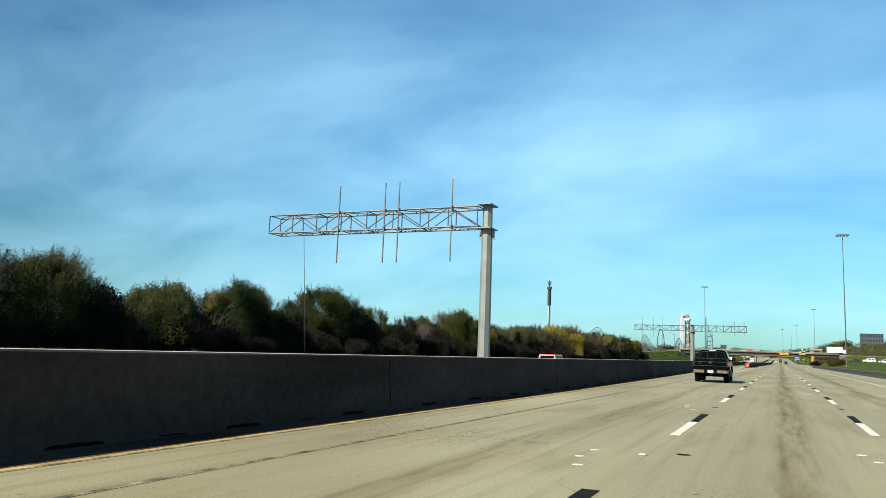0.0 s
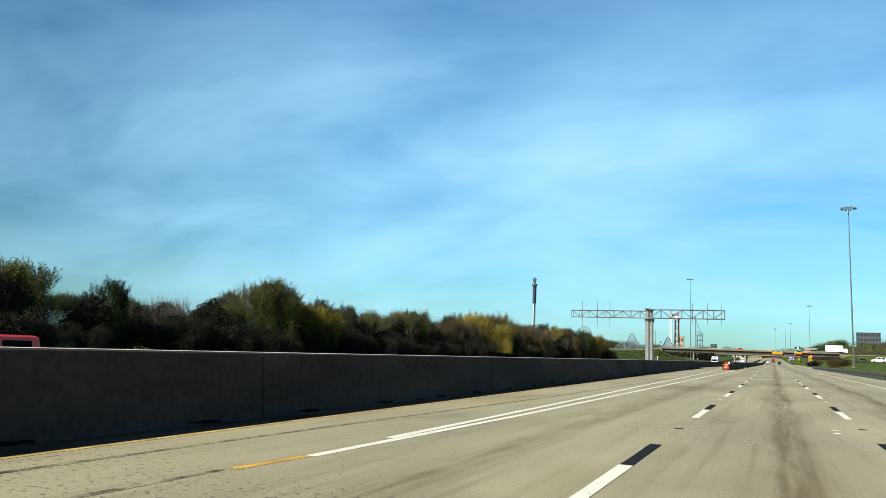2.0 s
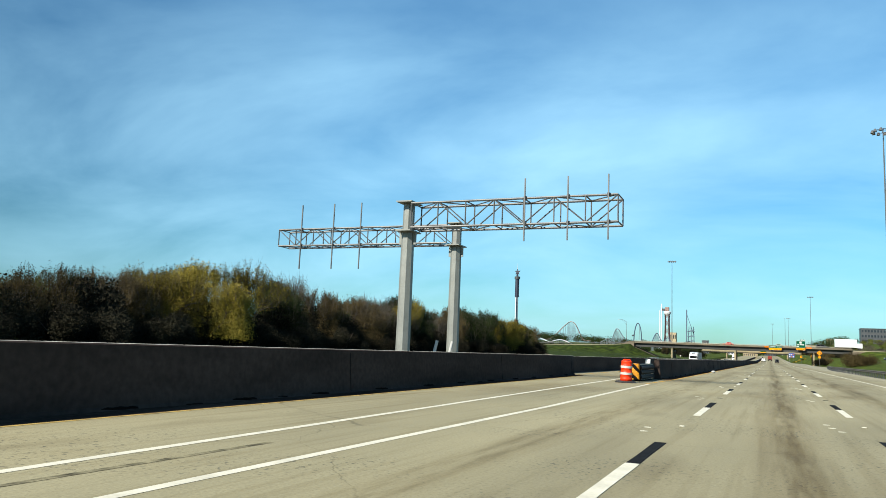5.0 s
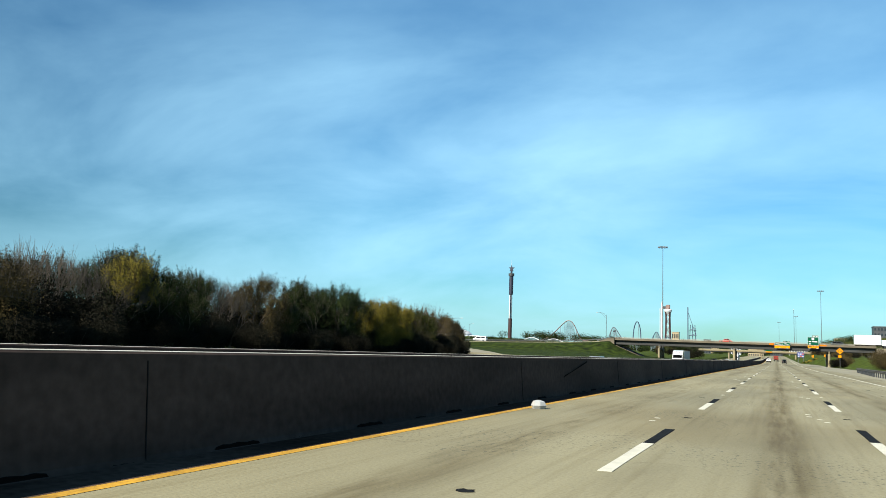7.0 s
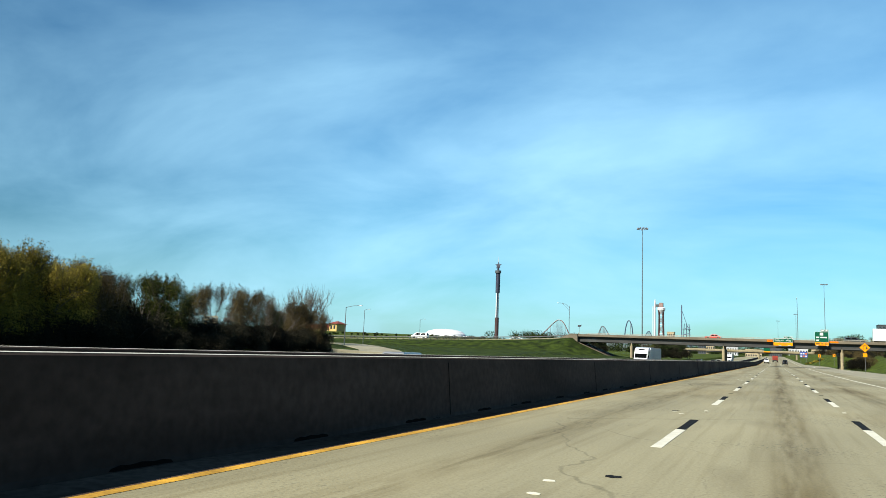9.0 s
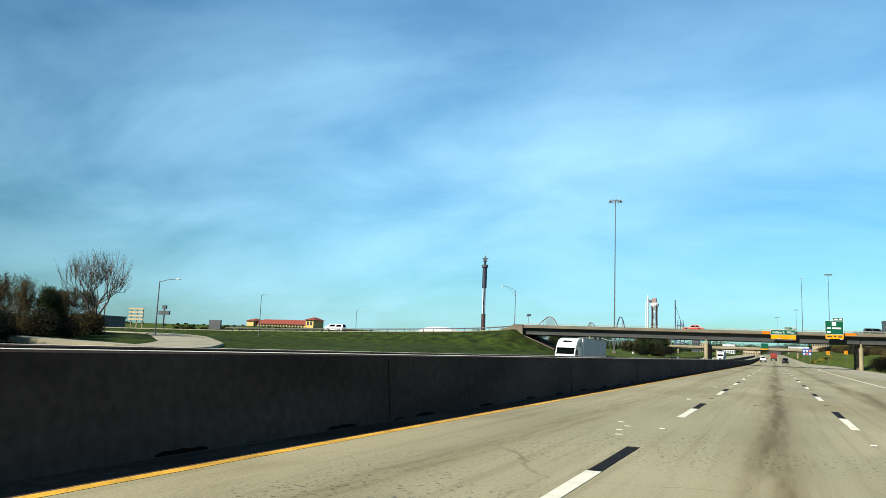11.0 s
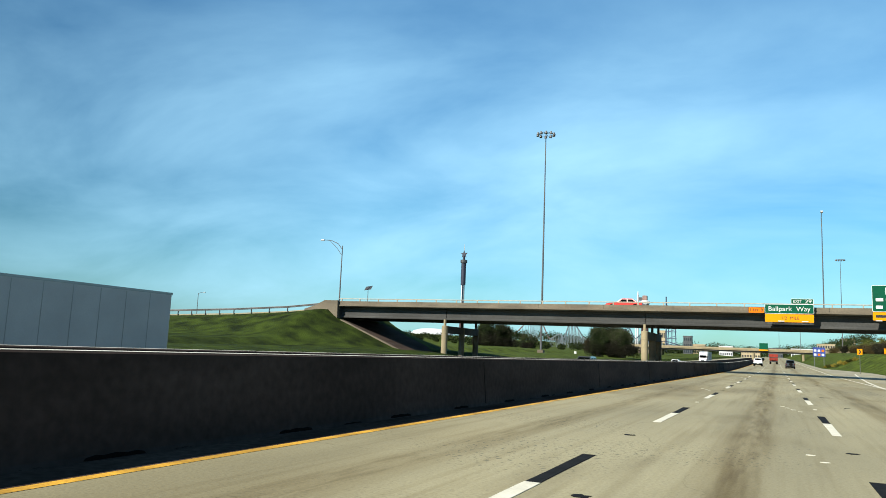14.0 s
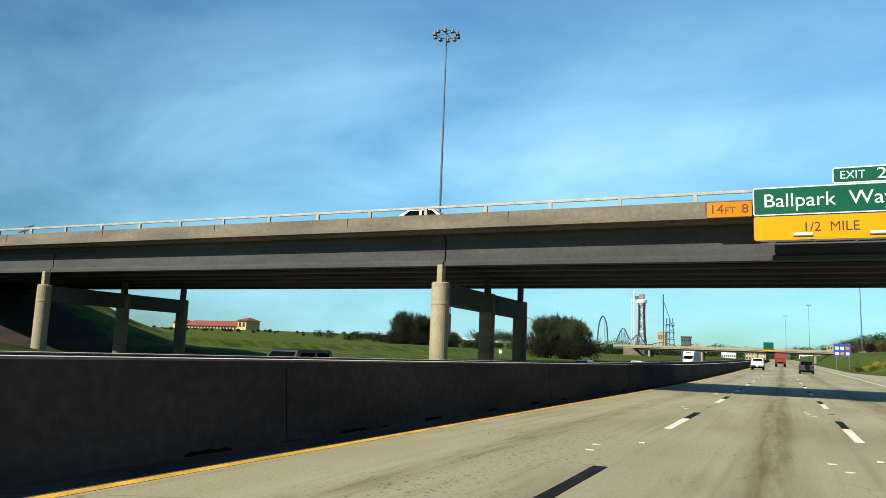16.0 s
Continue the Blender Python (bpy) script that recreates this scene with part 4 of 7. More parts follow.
gantry(B2X, B2Y, B2Z - 1.35, B2Z - 0.1, -1, 13.1, 9, (0.485, 0.65, 0.85), "grey steel cantilever gantry reaching away from the freeway", hang=(1.6, 1.7))
for x, y in ((-17.6, 179.6), (-17.6, 181.8)):
    c = part("conduit_stub", one_bar((x, y, -1.0), (x + 0.5, y + 0.25, 1.7), 0.09, 8), M_PALE)
    tagged(c, "short pale leaning steel pipe between the gantry posts", "pipe")


def high_mast(x, y, z0, h, label):
    t = empty("high_mast_lamp")
    tagged(t, label, "street lamp", group="high-mast lamps")
    part("base", bbox(x - 0.7, x + 0.7, y - 0.7, y + 0.7, z0 - 0.4, z0 + 0.3, bevel=0.05), M_CONC, t)
    part("pole", one_bar((x, y, z0), (x, y, z0 + h), 0.26, 12, 0.1), M_MAST, t)
    bm = bmesh.new()
    ring = [(x + 1.75 * math.cos(a * math.tau / 16), y + 1.75 * math.sin(a * math.tau / 16), z0 + h - 0.3) for a in range(16)]
    for p, q in zip(ring, ring[1:] + ring[:1]):
        bar(bm, p, q, 0.06, 5, cap=False)
    for a in range(4):
        bar(bm, (x, y, z0 + h - 0.1), ring[a * 4], 0.05, 5)
    part("ring", bm, M_DARKSTEEL, t)
    for a in range(10):
        ax = a * math.tau / 10
        cx, cy = x + 2.0 * math.cos(ax), y + 2.0 * math.sin(ax)
        bm = bmesh.new()
        loft(bm, [[(cx + r * math.cos(k * math.tau / 10), cy + r * math.sin(k * math.tau / 10), z0 + h + dz) for k in range(10)] for r, dz in ((0.36, -0.72), (0.37, -0.6), (0.25, -0.3), (0.16, -0.06))])
        part("luminaire", bm, M_GALV, t)
    return t


high_mast(-49.0, 567.5, 2.0, 52.0, "tall grey high-mast lamp with a ring of floodlights")
high_mast(22.5, 318.0, ground_z(22.5, 318), 50.0, "tall high-mast lamp beyond the shoulder guardrail")
high_mast(31.0, 822.0, 2.0, 53.0, "distant high-mast lamp beside the freeway")
high_mast(22.0, 1190.0, 6.0, 50.0, "faint far high-mast lamp down the freeway")
high_mast(4.0, 1350.0, 6.0, 50.0, "faint far high-mast lamp down the freeway")


def street_lamp(x, y, z0, h, arm, label, yaw=0, davit=False):
    t = empty("street_lamp", Matrix.Translation((x, y, z0)) @ Matrix.Rotation(radians(yaw), 4, "Z"))
    tagged(t, label, "street lamp")
    part("pole", one_bar((0, 0, -0.3), (0, 0, h), 0.12, 10, 0.07), M_MAST, t)
    pts = [(0, 0, h - 0.6), (-arm * 0.25, 0, h + 0.35), (-arm * 0.6, 0, h + 0.85), (-arm, 0, h + 1.0)] if davit else [(0, 0, h - 0.1), (arm * 0.5, 0, h + 0.25), (arm, 0, h + 0.35)]
    bm = bmesh.new()
    for p, q in zip(pts, pts[1:]):
        bar(bm, p, q, 0.05, 6)
    if davit:
        bar(bm, (0, 0, h - 1.6), (-arm * 0.3, 0, h - 0.35), 0.04, 6)
        bar(bm, (-arm * 0.3, 0, h - 0.35), (-arm * 0.72, 0, h + 0.9), 0.04, 6)
    part("arm", bm, M_MAST, t)
    e = pts[-1]
    s = -1 if davit else 1
    part("luminaire", bbox(min(e[0], e[0] + 0.7 * s), max(e[0], e[0] + 0.7 * s), -0.14, 0.14, e[2] - 0.12, e[2] + 0.06, bevel=0.04), M_PALE, t)
    return t


street_lamp(-61.7, 499.5, 7.2, 9.8, 3.4, "grey davit street lamp standing on the overpass approach", davit=True)
street_lamp(-126.0, 477.0, ground_z(-126, 477), 11.2, 1.4, "grey street lamp on the grass slope")
street_lamp(-87.0, 401.0, ground_z(-87, 401), 8.4, 3.4, "grey street lamp with a long arm by the exit ramp")
street_lamp(-145.0, 560.0, ground_z(-145, 560), 11.6, 1.8, "distant slim street lamp behind the slope")
pp = empty("street_lamp", Matrix.Translation((6.25, 504.9, 7.0)))
tagged(pp, "tall pale street lamp rising from the overpass parapet", "street lamp")
part("pole", one_bar((0, 0, -0.6), (0, 0, 11.8), 0.085, 10, 0.055), M_GALV, pp)
part("arm", bar(one_bar((0, 0, 11.7), (-0.1, -1.2, 12.9), 0.05), (-0.1, -1.2, 12.9), (-0.15, -3.0, 13.3), 0.045), M_PALE, pp)
part("luminaire", bbox(-0.28, 0.0, -3.7, -3.0, 13.2, 13.38, bevel=0.03), M_PALE, pp)
sol = empty("solar_panel", Matrix.Translation((-59.5, 504.5, 8.0)))
tagged(sol, "small tilted solar panel on a thin post above the parapet", "solar panel")
part("post", one_bar((0, 0, -1.6), (0, 0, 2.6), 0.05), M_MAST, sol)
part("panel", loft(bmesh.new(), [[(-0.55, -0.3 + d, 2.35), (0.65, -0.3 + d, 2.5), (0.65, 0.3 + d, 3.15), (-0.55, 0.3 + d, 3.0)] for d in (0.0, 0.06)]), M_DARKSTEEL, sol)

# ------------------------------------------------------------ vehicles
M_BLACKPAINT = mat("black_paint", rgb(0.004, 0.0045, 0.005), 0.06, var=0.2, scale=1.5, fine=20, spec=0.04)
M_TANTRIM = mat("tan_lower_paint", rgb(0.3, 0.225, 0.135), 0.35, metal=0.3, var=0.15, spec=0.3)
M_TANDARK = mat("bronze_grey_paint", rgb(0.014, 0.011, 0.008), 0.4, metal=0.1, var=0.25, spec=0.06)
M_WHITEPAINT = mat("white_paint", rgb(1.0, 1.0, 0.98), 0.3, var=0.06, coat=0.7)
M_REDPAINT = mat("red_paint", rgb(0.42, 0.035, 0.015), 0.35, var=0.2, coat=0.6)
M_ORANGERED = mat("orange_red_paint", rgb(0.75, 0.035, 0.02), 0.35, var=0.1, coat=0.15)
M_GREYPAINT = mat("dark_grey_paint", rgb(0.03, 0.033, 0.036), 0.3, var=0.15, coat=0.8)
M_SILVER = mat("silver_paint", rgb(0.35, 0.36, 0.37), 0.35, metal=0.5, var=0.1, coat=0.6)
M_GLASS = mat("tinted_glass", rgb(0.004, 0.005, 0.005), 0.05, var=0.1, spec=0.02)
M_TYRE = mat("tyre_rubber", rgb(0.006, 0.006, 0.006), 0.95, var=0.25, fine=40, obj=True, spec=0.15)
M_CHROME = mat("chrome", rgb(0.75, 0.75, 0.74), 0.12, metal=1.0, var=0.05)
M_ALLOY = mat("alloy_rim", rgb(0.3, 0.3, 0.3), 0.3, metal=0.9, var=0.1)
M_REDLENS = mat("red_lens", rgb(0.17, 0.006, 0.009), 0.15, var=0.4, fine=60, spec=0.3)
M_CLEARLENS = mat("clear_lens", rgb(0.7, 0.72, 0.72), 0.12, var=0.05)
M_BLACKPLASTIC = mat("black_plastic", rgb(0.005, 0.005, 0.005), 0.6, var=0.2, spec=0.06)
M_UNDER = mat("underbody", rgb(0.006, 0.006, 0.006), 0.95, var=0.3, spec=0.05)
M_SILVERDARK = mat("dull_silver_decal", rgb(0.06, 0.06, 0.06), 0.5, var=0.1)
M_TRAILER = mat("trailer_panel", rgb(0.52, 0.53, 0.53), 0.5, var=0.1, scale=0.8)


def wheel(parent, x, y, r, w, side, spokes=6):
    t = part("wheel", loft(bmesh.new(), [[(x + dx * side, y + rr * math.cos(a * math.tau / 28), r + rr * math.sin(a * math.tau / 28)) for a in range(28)] for dx, rr in ((-w, r * 0.62), (-w, r * 0.94), (-w * 0.85, r), (-w * 0.15, r), (0, r * 0.95), (0.01, r * 0.7), (-0.03, r * 0.66))]), M_TYRE, parent)
    part("wheel_well", one_bar((x - 0.045 * side, y, r), (x - 0.055 * side, y, r), r * 0.655, 24), M_UNDER, t)
    bm = bmesh.new()
    for k in range(spokes):
        a = k * math.tau / spokes + 0.3
        for da in (-0.13, 0.13):
            bar(bm, (x - 0.015 * side, y + 0.07 * math.cos(a), r + 0.07 * math.sin(a)), (x - 0.008 * side, y + r * 0.66 * math.cos(a + da), r + r * 0.66 * math.sin(a + da)), 0.022, 5)
    bar(bm, (x - 0.05 * side, y, r), (x + 0.008 * side, y, r), 0.085, 14)
    ring = [(x - 0.01 * side, y + r * 0.655 * math.cos(k * math.tau / 28), r + r * 0.655 * math.sin(k * math.tau / 28)) for k in range(28)]
    for p, q in zip(ring, ring[1:] + ring[:1]):
        bar(bm, p, q, 0.017, 5, cap=False)
    part("rim", bm, M_ALLOY, t)
    return t


def arch(cy, cz, r, z0, n=12, flip=False):
    a0 = math.asin(max(-1, min(1, (z0 - cz) / r)))
    A = [math.pi - a0 - (math.pi - 2 * a0) * k / n for k in range(n + 1)]
    pts = [(cy + r * math.cos(a), cz + r * math.sin(a)) for a in A]
    return pts[::-1] if flip else pts


def quad_panel(name, pts, thick, material, parent, label=""):
    """A thin panel through four corners, pushed outwards a little."""
    p = [Vector(q) for q in pts]
    n = (p[1] - p[0]).cross(p[3] - p[0]).normalized()
    bm = bmesh.new()
    A = [bm.verts.new(q) for q in p]
    B = [bm.verts.new(q + n * thick) for q in p]
    bm.faces.new(A[::-1])
    bm.faces.new(B)
    for k in range(4):
        bm.faces.new((A[k], A[(k + 1) % 4], B[(k + 1) % 4], B[k]))
    return part(name, bm, material, parent, label)


def bevel_all(bm, off, seg=2):
    es = [e for e in bm.edges if len(e.link_faces) == 2 and e.calc_face_angle(0) > 0.35]
    bmesh.ops.bevel(bm, geom=es, offset=off, segments=seg, affect="EDGES", profile=0.5, clamp_overlap=True)
    return bm


def pickup(m, label, paint, lower, bumper, fine=True):
    """A crew-cab pickup: rear bumper at y = 0, nose at 5.85, wheels on z = 0."""
    t = empty("pickup_truck", m)
    tagged(t, label, "pickup truck")
    RA, FA, R = 1.22, 4.9, 0.41
    hw = 0.99
    side = [(0.1, 0.62), (0.08, 1.0), (0.1, 1.43), (1.72, 1.45), (1.76, 1.40), (4.35, 1.36), (5.35, 1.24), (5.68, 1.14), (5.76, 0.95), (5.76, 0.6)]
    side += arch(FA, R, 0.52, 0.5)[::-1] + arch(RA, R, 0.53, 0.52)[::-1]
    for s in (-1, 1):
        bm = bmesh.new()
        prism(bm, side, "x", s * (hw - 0.14), s * (hw - 0.015))
        part("side_panel", bevel_all(bm, 0.045, 4), paint, t)
        # lower two-tone cladding and arch flares
        low = [(0.62, 0.5), (0.66, 0.76), (0.1, 0.8), (0.1, 0.62)]
        mid = [(RA + 0.53, 0.5), (RA + 0.47, 0.75), (FA - 0.47, 0.73), (FA - 0.53, 0.48)]
        for poly in (low, mid):
            bm = bmesh.new()
            prism(bm, poly, "x", s * (hw - 0.03), s * (hw + 0.004))
            part("lower_cladding", bm, lower, t)
        for cy in (RA, FA):
            bm = bmesh.new()
            outer, inner = arch(cy, R, 0.6, 0.52, 20), arch(cy, R, 0.5, 0.52, 20)
            prism(bm, outer + inner[::-1], "x", s * (hw - 0.05), s * (hw + 0.035))
            part("arch_flare", bevel_all(bm, 0.022, 3), lower, t)
            bm = bmesh.new()
            loft(bm, [[(s * xx, y, z) for y, z in arch(cy, R, 0.5, 0.45, 14)] + [(s * xx, cy, 0.45)] for xx in (hw - 0.02, 0.55)])
            part("wheel_housing", bm, M_UNDER, t)
            wheel(t, s * (hw - 0.01), cy, R, 0.31, s, 7)
        part("running_board", bbox(min(s * 0.9, s * 1.06), max(s * 0.9, s * 1.06), RA + 0.75, FA - 0.65, 0.37, 0.42, bevel=0.02), M_SILVERDARK if fine else M_BLACKPLASTIC, t)
        part("mirror_arm", bbox(min(s * 0.94, s * 1.06), max(s * 0.94, s * 1.06), 3.95, 4.02, 1.36, 1.42), M_BLACKPLASTIC, t)
        part("mirror", bbox(min(s * 1.02, s * 1.25), max(s * 1.02, s * 1.25), 3.9, 4.06, 1.3, 1.56, bevel=0.04), M_BLACKPLASTIC, t)
        for yd in (2.15, 3.2):
            part("door_handle", bbox(min(s * 0.98, s * 1.02), max(s * 0.98, s * 1.02), yd, yd + 0.22, 1.24, 1.28, bevel=0.01), M_CHROME, t)
        for yd in (1.78, 2.88, 4.0):
            part("door_gap", bbox(min(s * 0.95, s * 0.977), max(s * 0.95, s * 0.977), yd, yd + 0.008, 0.55, 1.38), M_UNDER, t)
        # tail lamp with chrome surround
        def lamp_shape(pts, x0, x1, off):
            b = bmesh.new()
            prism(b, pts, "x", s * x0, s * x1)
            return bevel_all(b, off, 2)
        lamp = part("tail_lamp", lamp_shape([(0.02, 0.955), (0.1, 0.962), (0.2, 1.1), (0.245, 1.22), (0.255, 1.385), (0.02, 1.4)], 0.925, 0.998, 0.014), M_CHROME, t, "red tail lamp in a chrome surround")
        part("upper_lens", lamp_shape([(0.008, 1.192), (0.22, 1.195), (0.23, 1.362), (0.008, 1.375)], 0.935, 1.004, 0.01), M_REDLENS, lamp)
        part("lower_lens", lamp_shape([(0.008, 0.975), (0.09, 0.983), (0.18, 1.105), (0.205, 1.168), (0.008, 1.165)], 0.935, 1.004, 0.01), M_REDLENS, lamp)
        part("headlight", bbox(min(s * 0.62, s * 0.97), max(s * 0.62, s * 0.97), 5.6, 5.8, 0.9, 1.12, bevel=0.03), M_CLEARLENS, t)
    # bed
    part("bed_floor", bbox(-0.86, 0.86, 0.15, 1.72, 0.72, 0.78), M_BLACKPLASTIC, t)
    part("bed_front", bbox(-0.86, 0.86, 1.58, 1.64, 0.75, 1.43), paint, t)
    bm = bmesh.new()
    prism(bm, [(0.03, 0.68), (0.015, 0.98), (0.03, 1.0), (0.03, 1.22), (0.012, 1.25), (0.02, 1.42), (0.05, 1.46), (0.13, 1.46), (0.14, 0.68)], "x", -0.918, 0.918)
    gate = part("tailgate", bevel_all(bm, 0.008), paint, t)
    for z, yc in ((1.0, 0.012), (1.235, 0.008), (1.435, 0.014)):
        bm = bmesh.new()
        cr = [(-0.9 + 0.225 * k, yc - 0.012 * math.sin(math.pi * k / 8), z) for k in range(9)]
        for p, q in zip(cr, cr[1:]):
            bar(bm, p, q, 0.007, 8, cap=False)
        part("crease", bm, M_CHROME if fine else paint, gate, smooth=True)
    part("handle", bbox(-0.1, 0.1, -0.005, 0.03, 1.3, 1.38, bevel=0.012), M_BLACKPLASTIC, gate)
    bm = bmesh.new()
    prism(bm, [(0.115 * math.cos(k * math.tau / 20), 1.2 + 0.052 * math.sin(k * math.tau / 20)) for k in range(20)], "y", -0.002, 0.02)
    bd = part("badge", bm, M_CHROME if fine else paint, gate)
    bm = bmesh.new()
    prism(bm, [(0.1 * math.cos(k * math.tau / 20), 1.2 + 0.04 * math.sin(k * math.tau / 20)) for k in range(20)], "y", -0.006, 0.0)
    part("badge_face", bm, M_GREYPAINT, bd)
    for x0, x1, z0, z1, mm in ((-0.7, -0.5, 1.2, 1.225, M_CHROME), (-0.66, -0.56, 1.13, 1.15, M_REDLENS), (-0.64, -0.58, 1.1, 1.12, M_CHROME)):
        part("badge_bar", bbox(x0, x1, 0.004, 0.02, z0, z1), mm, gate)
    if fine:
        me = text_mesh("4X4", 0.15, 0.003)
        me.materials.append(M_GREYPAINT)
        for s, rot in ((1, ((0, 0, 1, 0), (1, 0, 0, 0), (0, 1, 0, 0), (0, 0, 0, 1))), (-1, ((0, 0, -1, 0), (-1, 0, 0, 0), (0, 1, 0, 0), (0, 0, 0, 1)))):
            ob = shared("lettering", me, Matrix.Translation((s * (hw - 0.013), 0.58, 1.27)) @ Matrix(rot), t)
            ob["label"] = "dull dark grey drive lettering"
    # bumper in three pieces
    for s in (-1, 1):
        bm = bmesh.new()
        prism(bm, [(s * 0.36, 0.0), (s * 0.38, -0.04), (s * 0.85, -0.03), (s * 0.95, 0.0), (s * 0.995, 0.09), (s * 1.0, 0.3), (s * 0.93, 0.3), (s * 0.9, 0.15), (s * 0.36, 0.12)], "z", 0.58, 0.745)
        bu = part("rear_bumper", bevel_all(bm, 0.025, 3), bumper, t, "bright tan-tinted rear bumper end")
        part("sensor", one_bar((s * 0.62, -0.045, 0.66), (s * 0.62, -0.02, 0.66), 0.024, 10), M_BLACKPLASTIC, bu)
    part("bumper_step", bbox(-0.36, 0.36, -0.035, 0.12, 0.54, 0.7, bevel=0.02), M_BLACKPLASTIC, t)
    part("bumper_top", bbox(-0.97, 0.97, -0.02, 0.14, 0.755, 0.785, bevel=0.01), M_BLACKPLASTIC, t)
    pl = part("number_plate", bbox(-0.16, 0.16, -0.06, -0.04, 0.57, 0.735, bevel=0.006), M_SIGNWHITE, t, "white number plate with dark bars")
    for k in range(7):
        part("plate_bar", bbox(-0.132 + 0.039 * k, -0.132 + 0.039 * k + 0.016, -0.064, -0.05, 0.6, 0.668), M_SIGNBLACK, pl)
    part("plate_bar", bbox(-0.06, 0.06, -0.064, -0.05, 0.7, 0.717), M_SIGNBLACK, pl)
    part("hitch", bbox(-0.05, 0.05, -0.12, 0.2, 0.4, 0.48), M_UNDER, t)
    part("hitch_ball", one_bar((0, -0.09, 0.48), (0, -0.09, 0.54), 0.03, 10), M_CHROME, t)
    part("spare_wheel", one_bar((0, 0.62, 0.42), (0, 0.62, 0.6), 0.36, 22), M_TYRE, t)
    part("exhaust", one_bar((0.5, 0.25, 0.42), (0.66, -0.02, 0.4), 0.045, 10), M_UNDER, t)
    part("axle", one_bar((-0.8, RA, R), (0.8, RA, R), 0.07, 8), M_UNDER, t)
    part("chassis", bbox(-0.55, 0.55, 0.3, 5.4, 0.42, 0.6), M_UNDER, t)
    part("floor", bbox(-0.86, 0.86, 1.76, 4.3, 0.5, 0.62), M_UNDER, t)
    # cab greenhouse
    yb0, yb1, yr0, yr1, zb, zr = 1.66, 4.45, 1.84, 3.6, 1.36, 1.985
    wb, wr = 0.955, 0.74
    bm = bmesh.new()
    rings = []
    for f, zz, inset in ((0, zb - 0.06, 0), (0.05, zb, 0), (0.86, zr - 0.115, 0), (0.92, zr - 0.07, 0.012), (0.96, zr - 0.035, 0.045), (0.985, zr - 0.012, 0.11), (1.0, zr, 0.26), (1.0, zr + 0.012, 0.5)):
        e = min(1.0, f / 0.97)
        y0, y1 = yb0 + (yr0 - yb0) * e + inset * 0.8, yb1 + (yr1 - yb1) * e - inset * 1.3
        w = wb + (wr - wb) * e - inset
        c = 0.1
        rings.append([(-w, y0 + c, zz), (-w + 0.02, y0 + 0.03, zz), (-w + c, y0, zz), (w - c, y0, zz), (w - 0.02, y0 + 0.03, zz), (w, y0 + c, zz), (w, y1 - 0.14, zz), (w - 0.05, y1 - 0.04, zz), (w - 0.18, y1, zz), (-w + 0.18, y1, zz), (-w + 0.05, y1 - 0.04, zz), (-w, y1 - 0.14, zz)])
    part("cab_roof", loft(bm, rings), paint, t, smooth=True)

    def gp(f, yy, xx):
        """A point of the greenhouse skin: f up, yy 0 rear to 1 front, xx -1 to 1."""
        e = f
        y0, y1 = yb0 + (yr0 - yb0) * e, yb1 + (yr1 - yb1) * e
        return (xx * (wb + (wr - wb) * e), y0 + (y1 - y0) * yy, zb + (zr - 0.03 - zb) * e)
    rw = part("rear_window", loft(bmesh.new(), [[(gp(f, 0, 1)[0] * xx, gp(f, 0, 0)[1] - dy, gp(f, 0, 0)[2]) for f, xx in ((0.1, -0.86), (0.1, 0.86), (0.84, 0.84), (0.84, -0.84))] for dy in (-0.03, 0.012)]), M_GLASS, t)
    for xx in (-0.29, 0.2):
        part("window_bar", loft(bmesh.new(), [[(xx + dx, gp(f, 0, 0)[1] - 0.022, gp(f, 0, 0)[2]) for f, dx in ((0.1, -0.012), (0.1, 0.012), (0.84, 0.012), (0.84, -0.012))], [(xx + dx, gp(f, 0, 0)[1] - 0.008, gp(f, 0, 0)[2]) for f, dx in ((0.1, -0.012), (0.1, 0.012), (0.84, 0.012), (0.84, -0.012))]]), M_TANDARK, rw)
    bm = bmesh.new()
    for a, b in (((0.1, -0.86), (0.84, -0.84)), ((0.1, 0.86), (0.84, 0.84)), ((0.84, -0.84), (0.84, 0.84))):
        pa, pb = [(gp(f, 0, 1)[0] * xx, gp(f, 0, 0)[1] - 0.014, gp(f, 0, 0)[2]) for f, xx in (a, b)]
        bar(bm, pa, pb, 0.006, 5)
    part("window_seal", bm, M_SILVERDARK, rw)
    part("stop_lamp", bbox(-0.2, 0.2, yr0 - 0.03, yr0 + 0.04, zr - 0.075, zr - 0.025, bevel=0.01), M_CLEARLENS, t, "bright high-mounted stop lamp")
    for s in (-1, 1):
        for y0, y1, z0f in ((0.09, 0.42, 0.1), (0.47, 0.93, 0.08)):
            hi = min(y1, 0.9)
            c = [gp(0.1, y0, s), gp(0.1, y1 if y1 < 0.9 else 0.93, s), gp(0.86, hi if y1 < 0.9 else 0.86, s), gp(0.86, y0 + 0.02, s)]
            if s < 0:
                c = c[::-1]
            quad_panel("side_window", c, 0.008, M_GLASS, t)
    c = [gp(0.1, 1, -0.82), gp(0.1, 1, 0.82), gp(0.9, 1, 0.74), gp(0.9, 1, -0.74)]
    quad_panel("windscreen", c[::-1], 0.012, M_GLASS, t)
    # bonnet, nose, grille
    bm = bmesh.new()
    loft(bm, [[(x, y, z0 + 0.06 * (1 - (x / 0.9) ** 2)) for x in (-0.9, -0.6, -0.2, 0.2, 0.6, 0.9)] + [(0.9, y, z0 - 0.25), (-0.9, y, z0 - 0.25)] for y, z0 in ((4.25, 1.36), (4.8, 1.31), (5.3, 1.25), (5.62, 1.17), (5.7, 1.1))])
    part("bonnet", bm, paint, t, smooth=False)
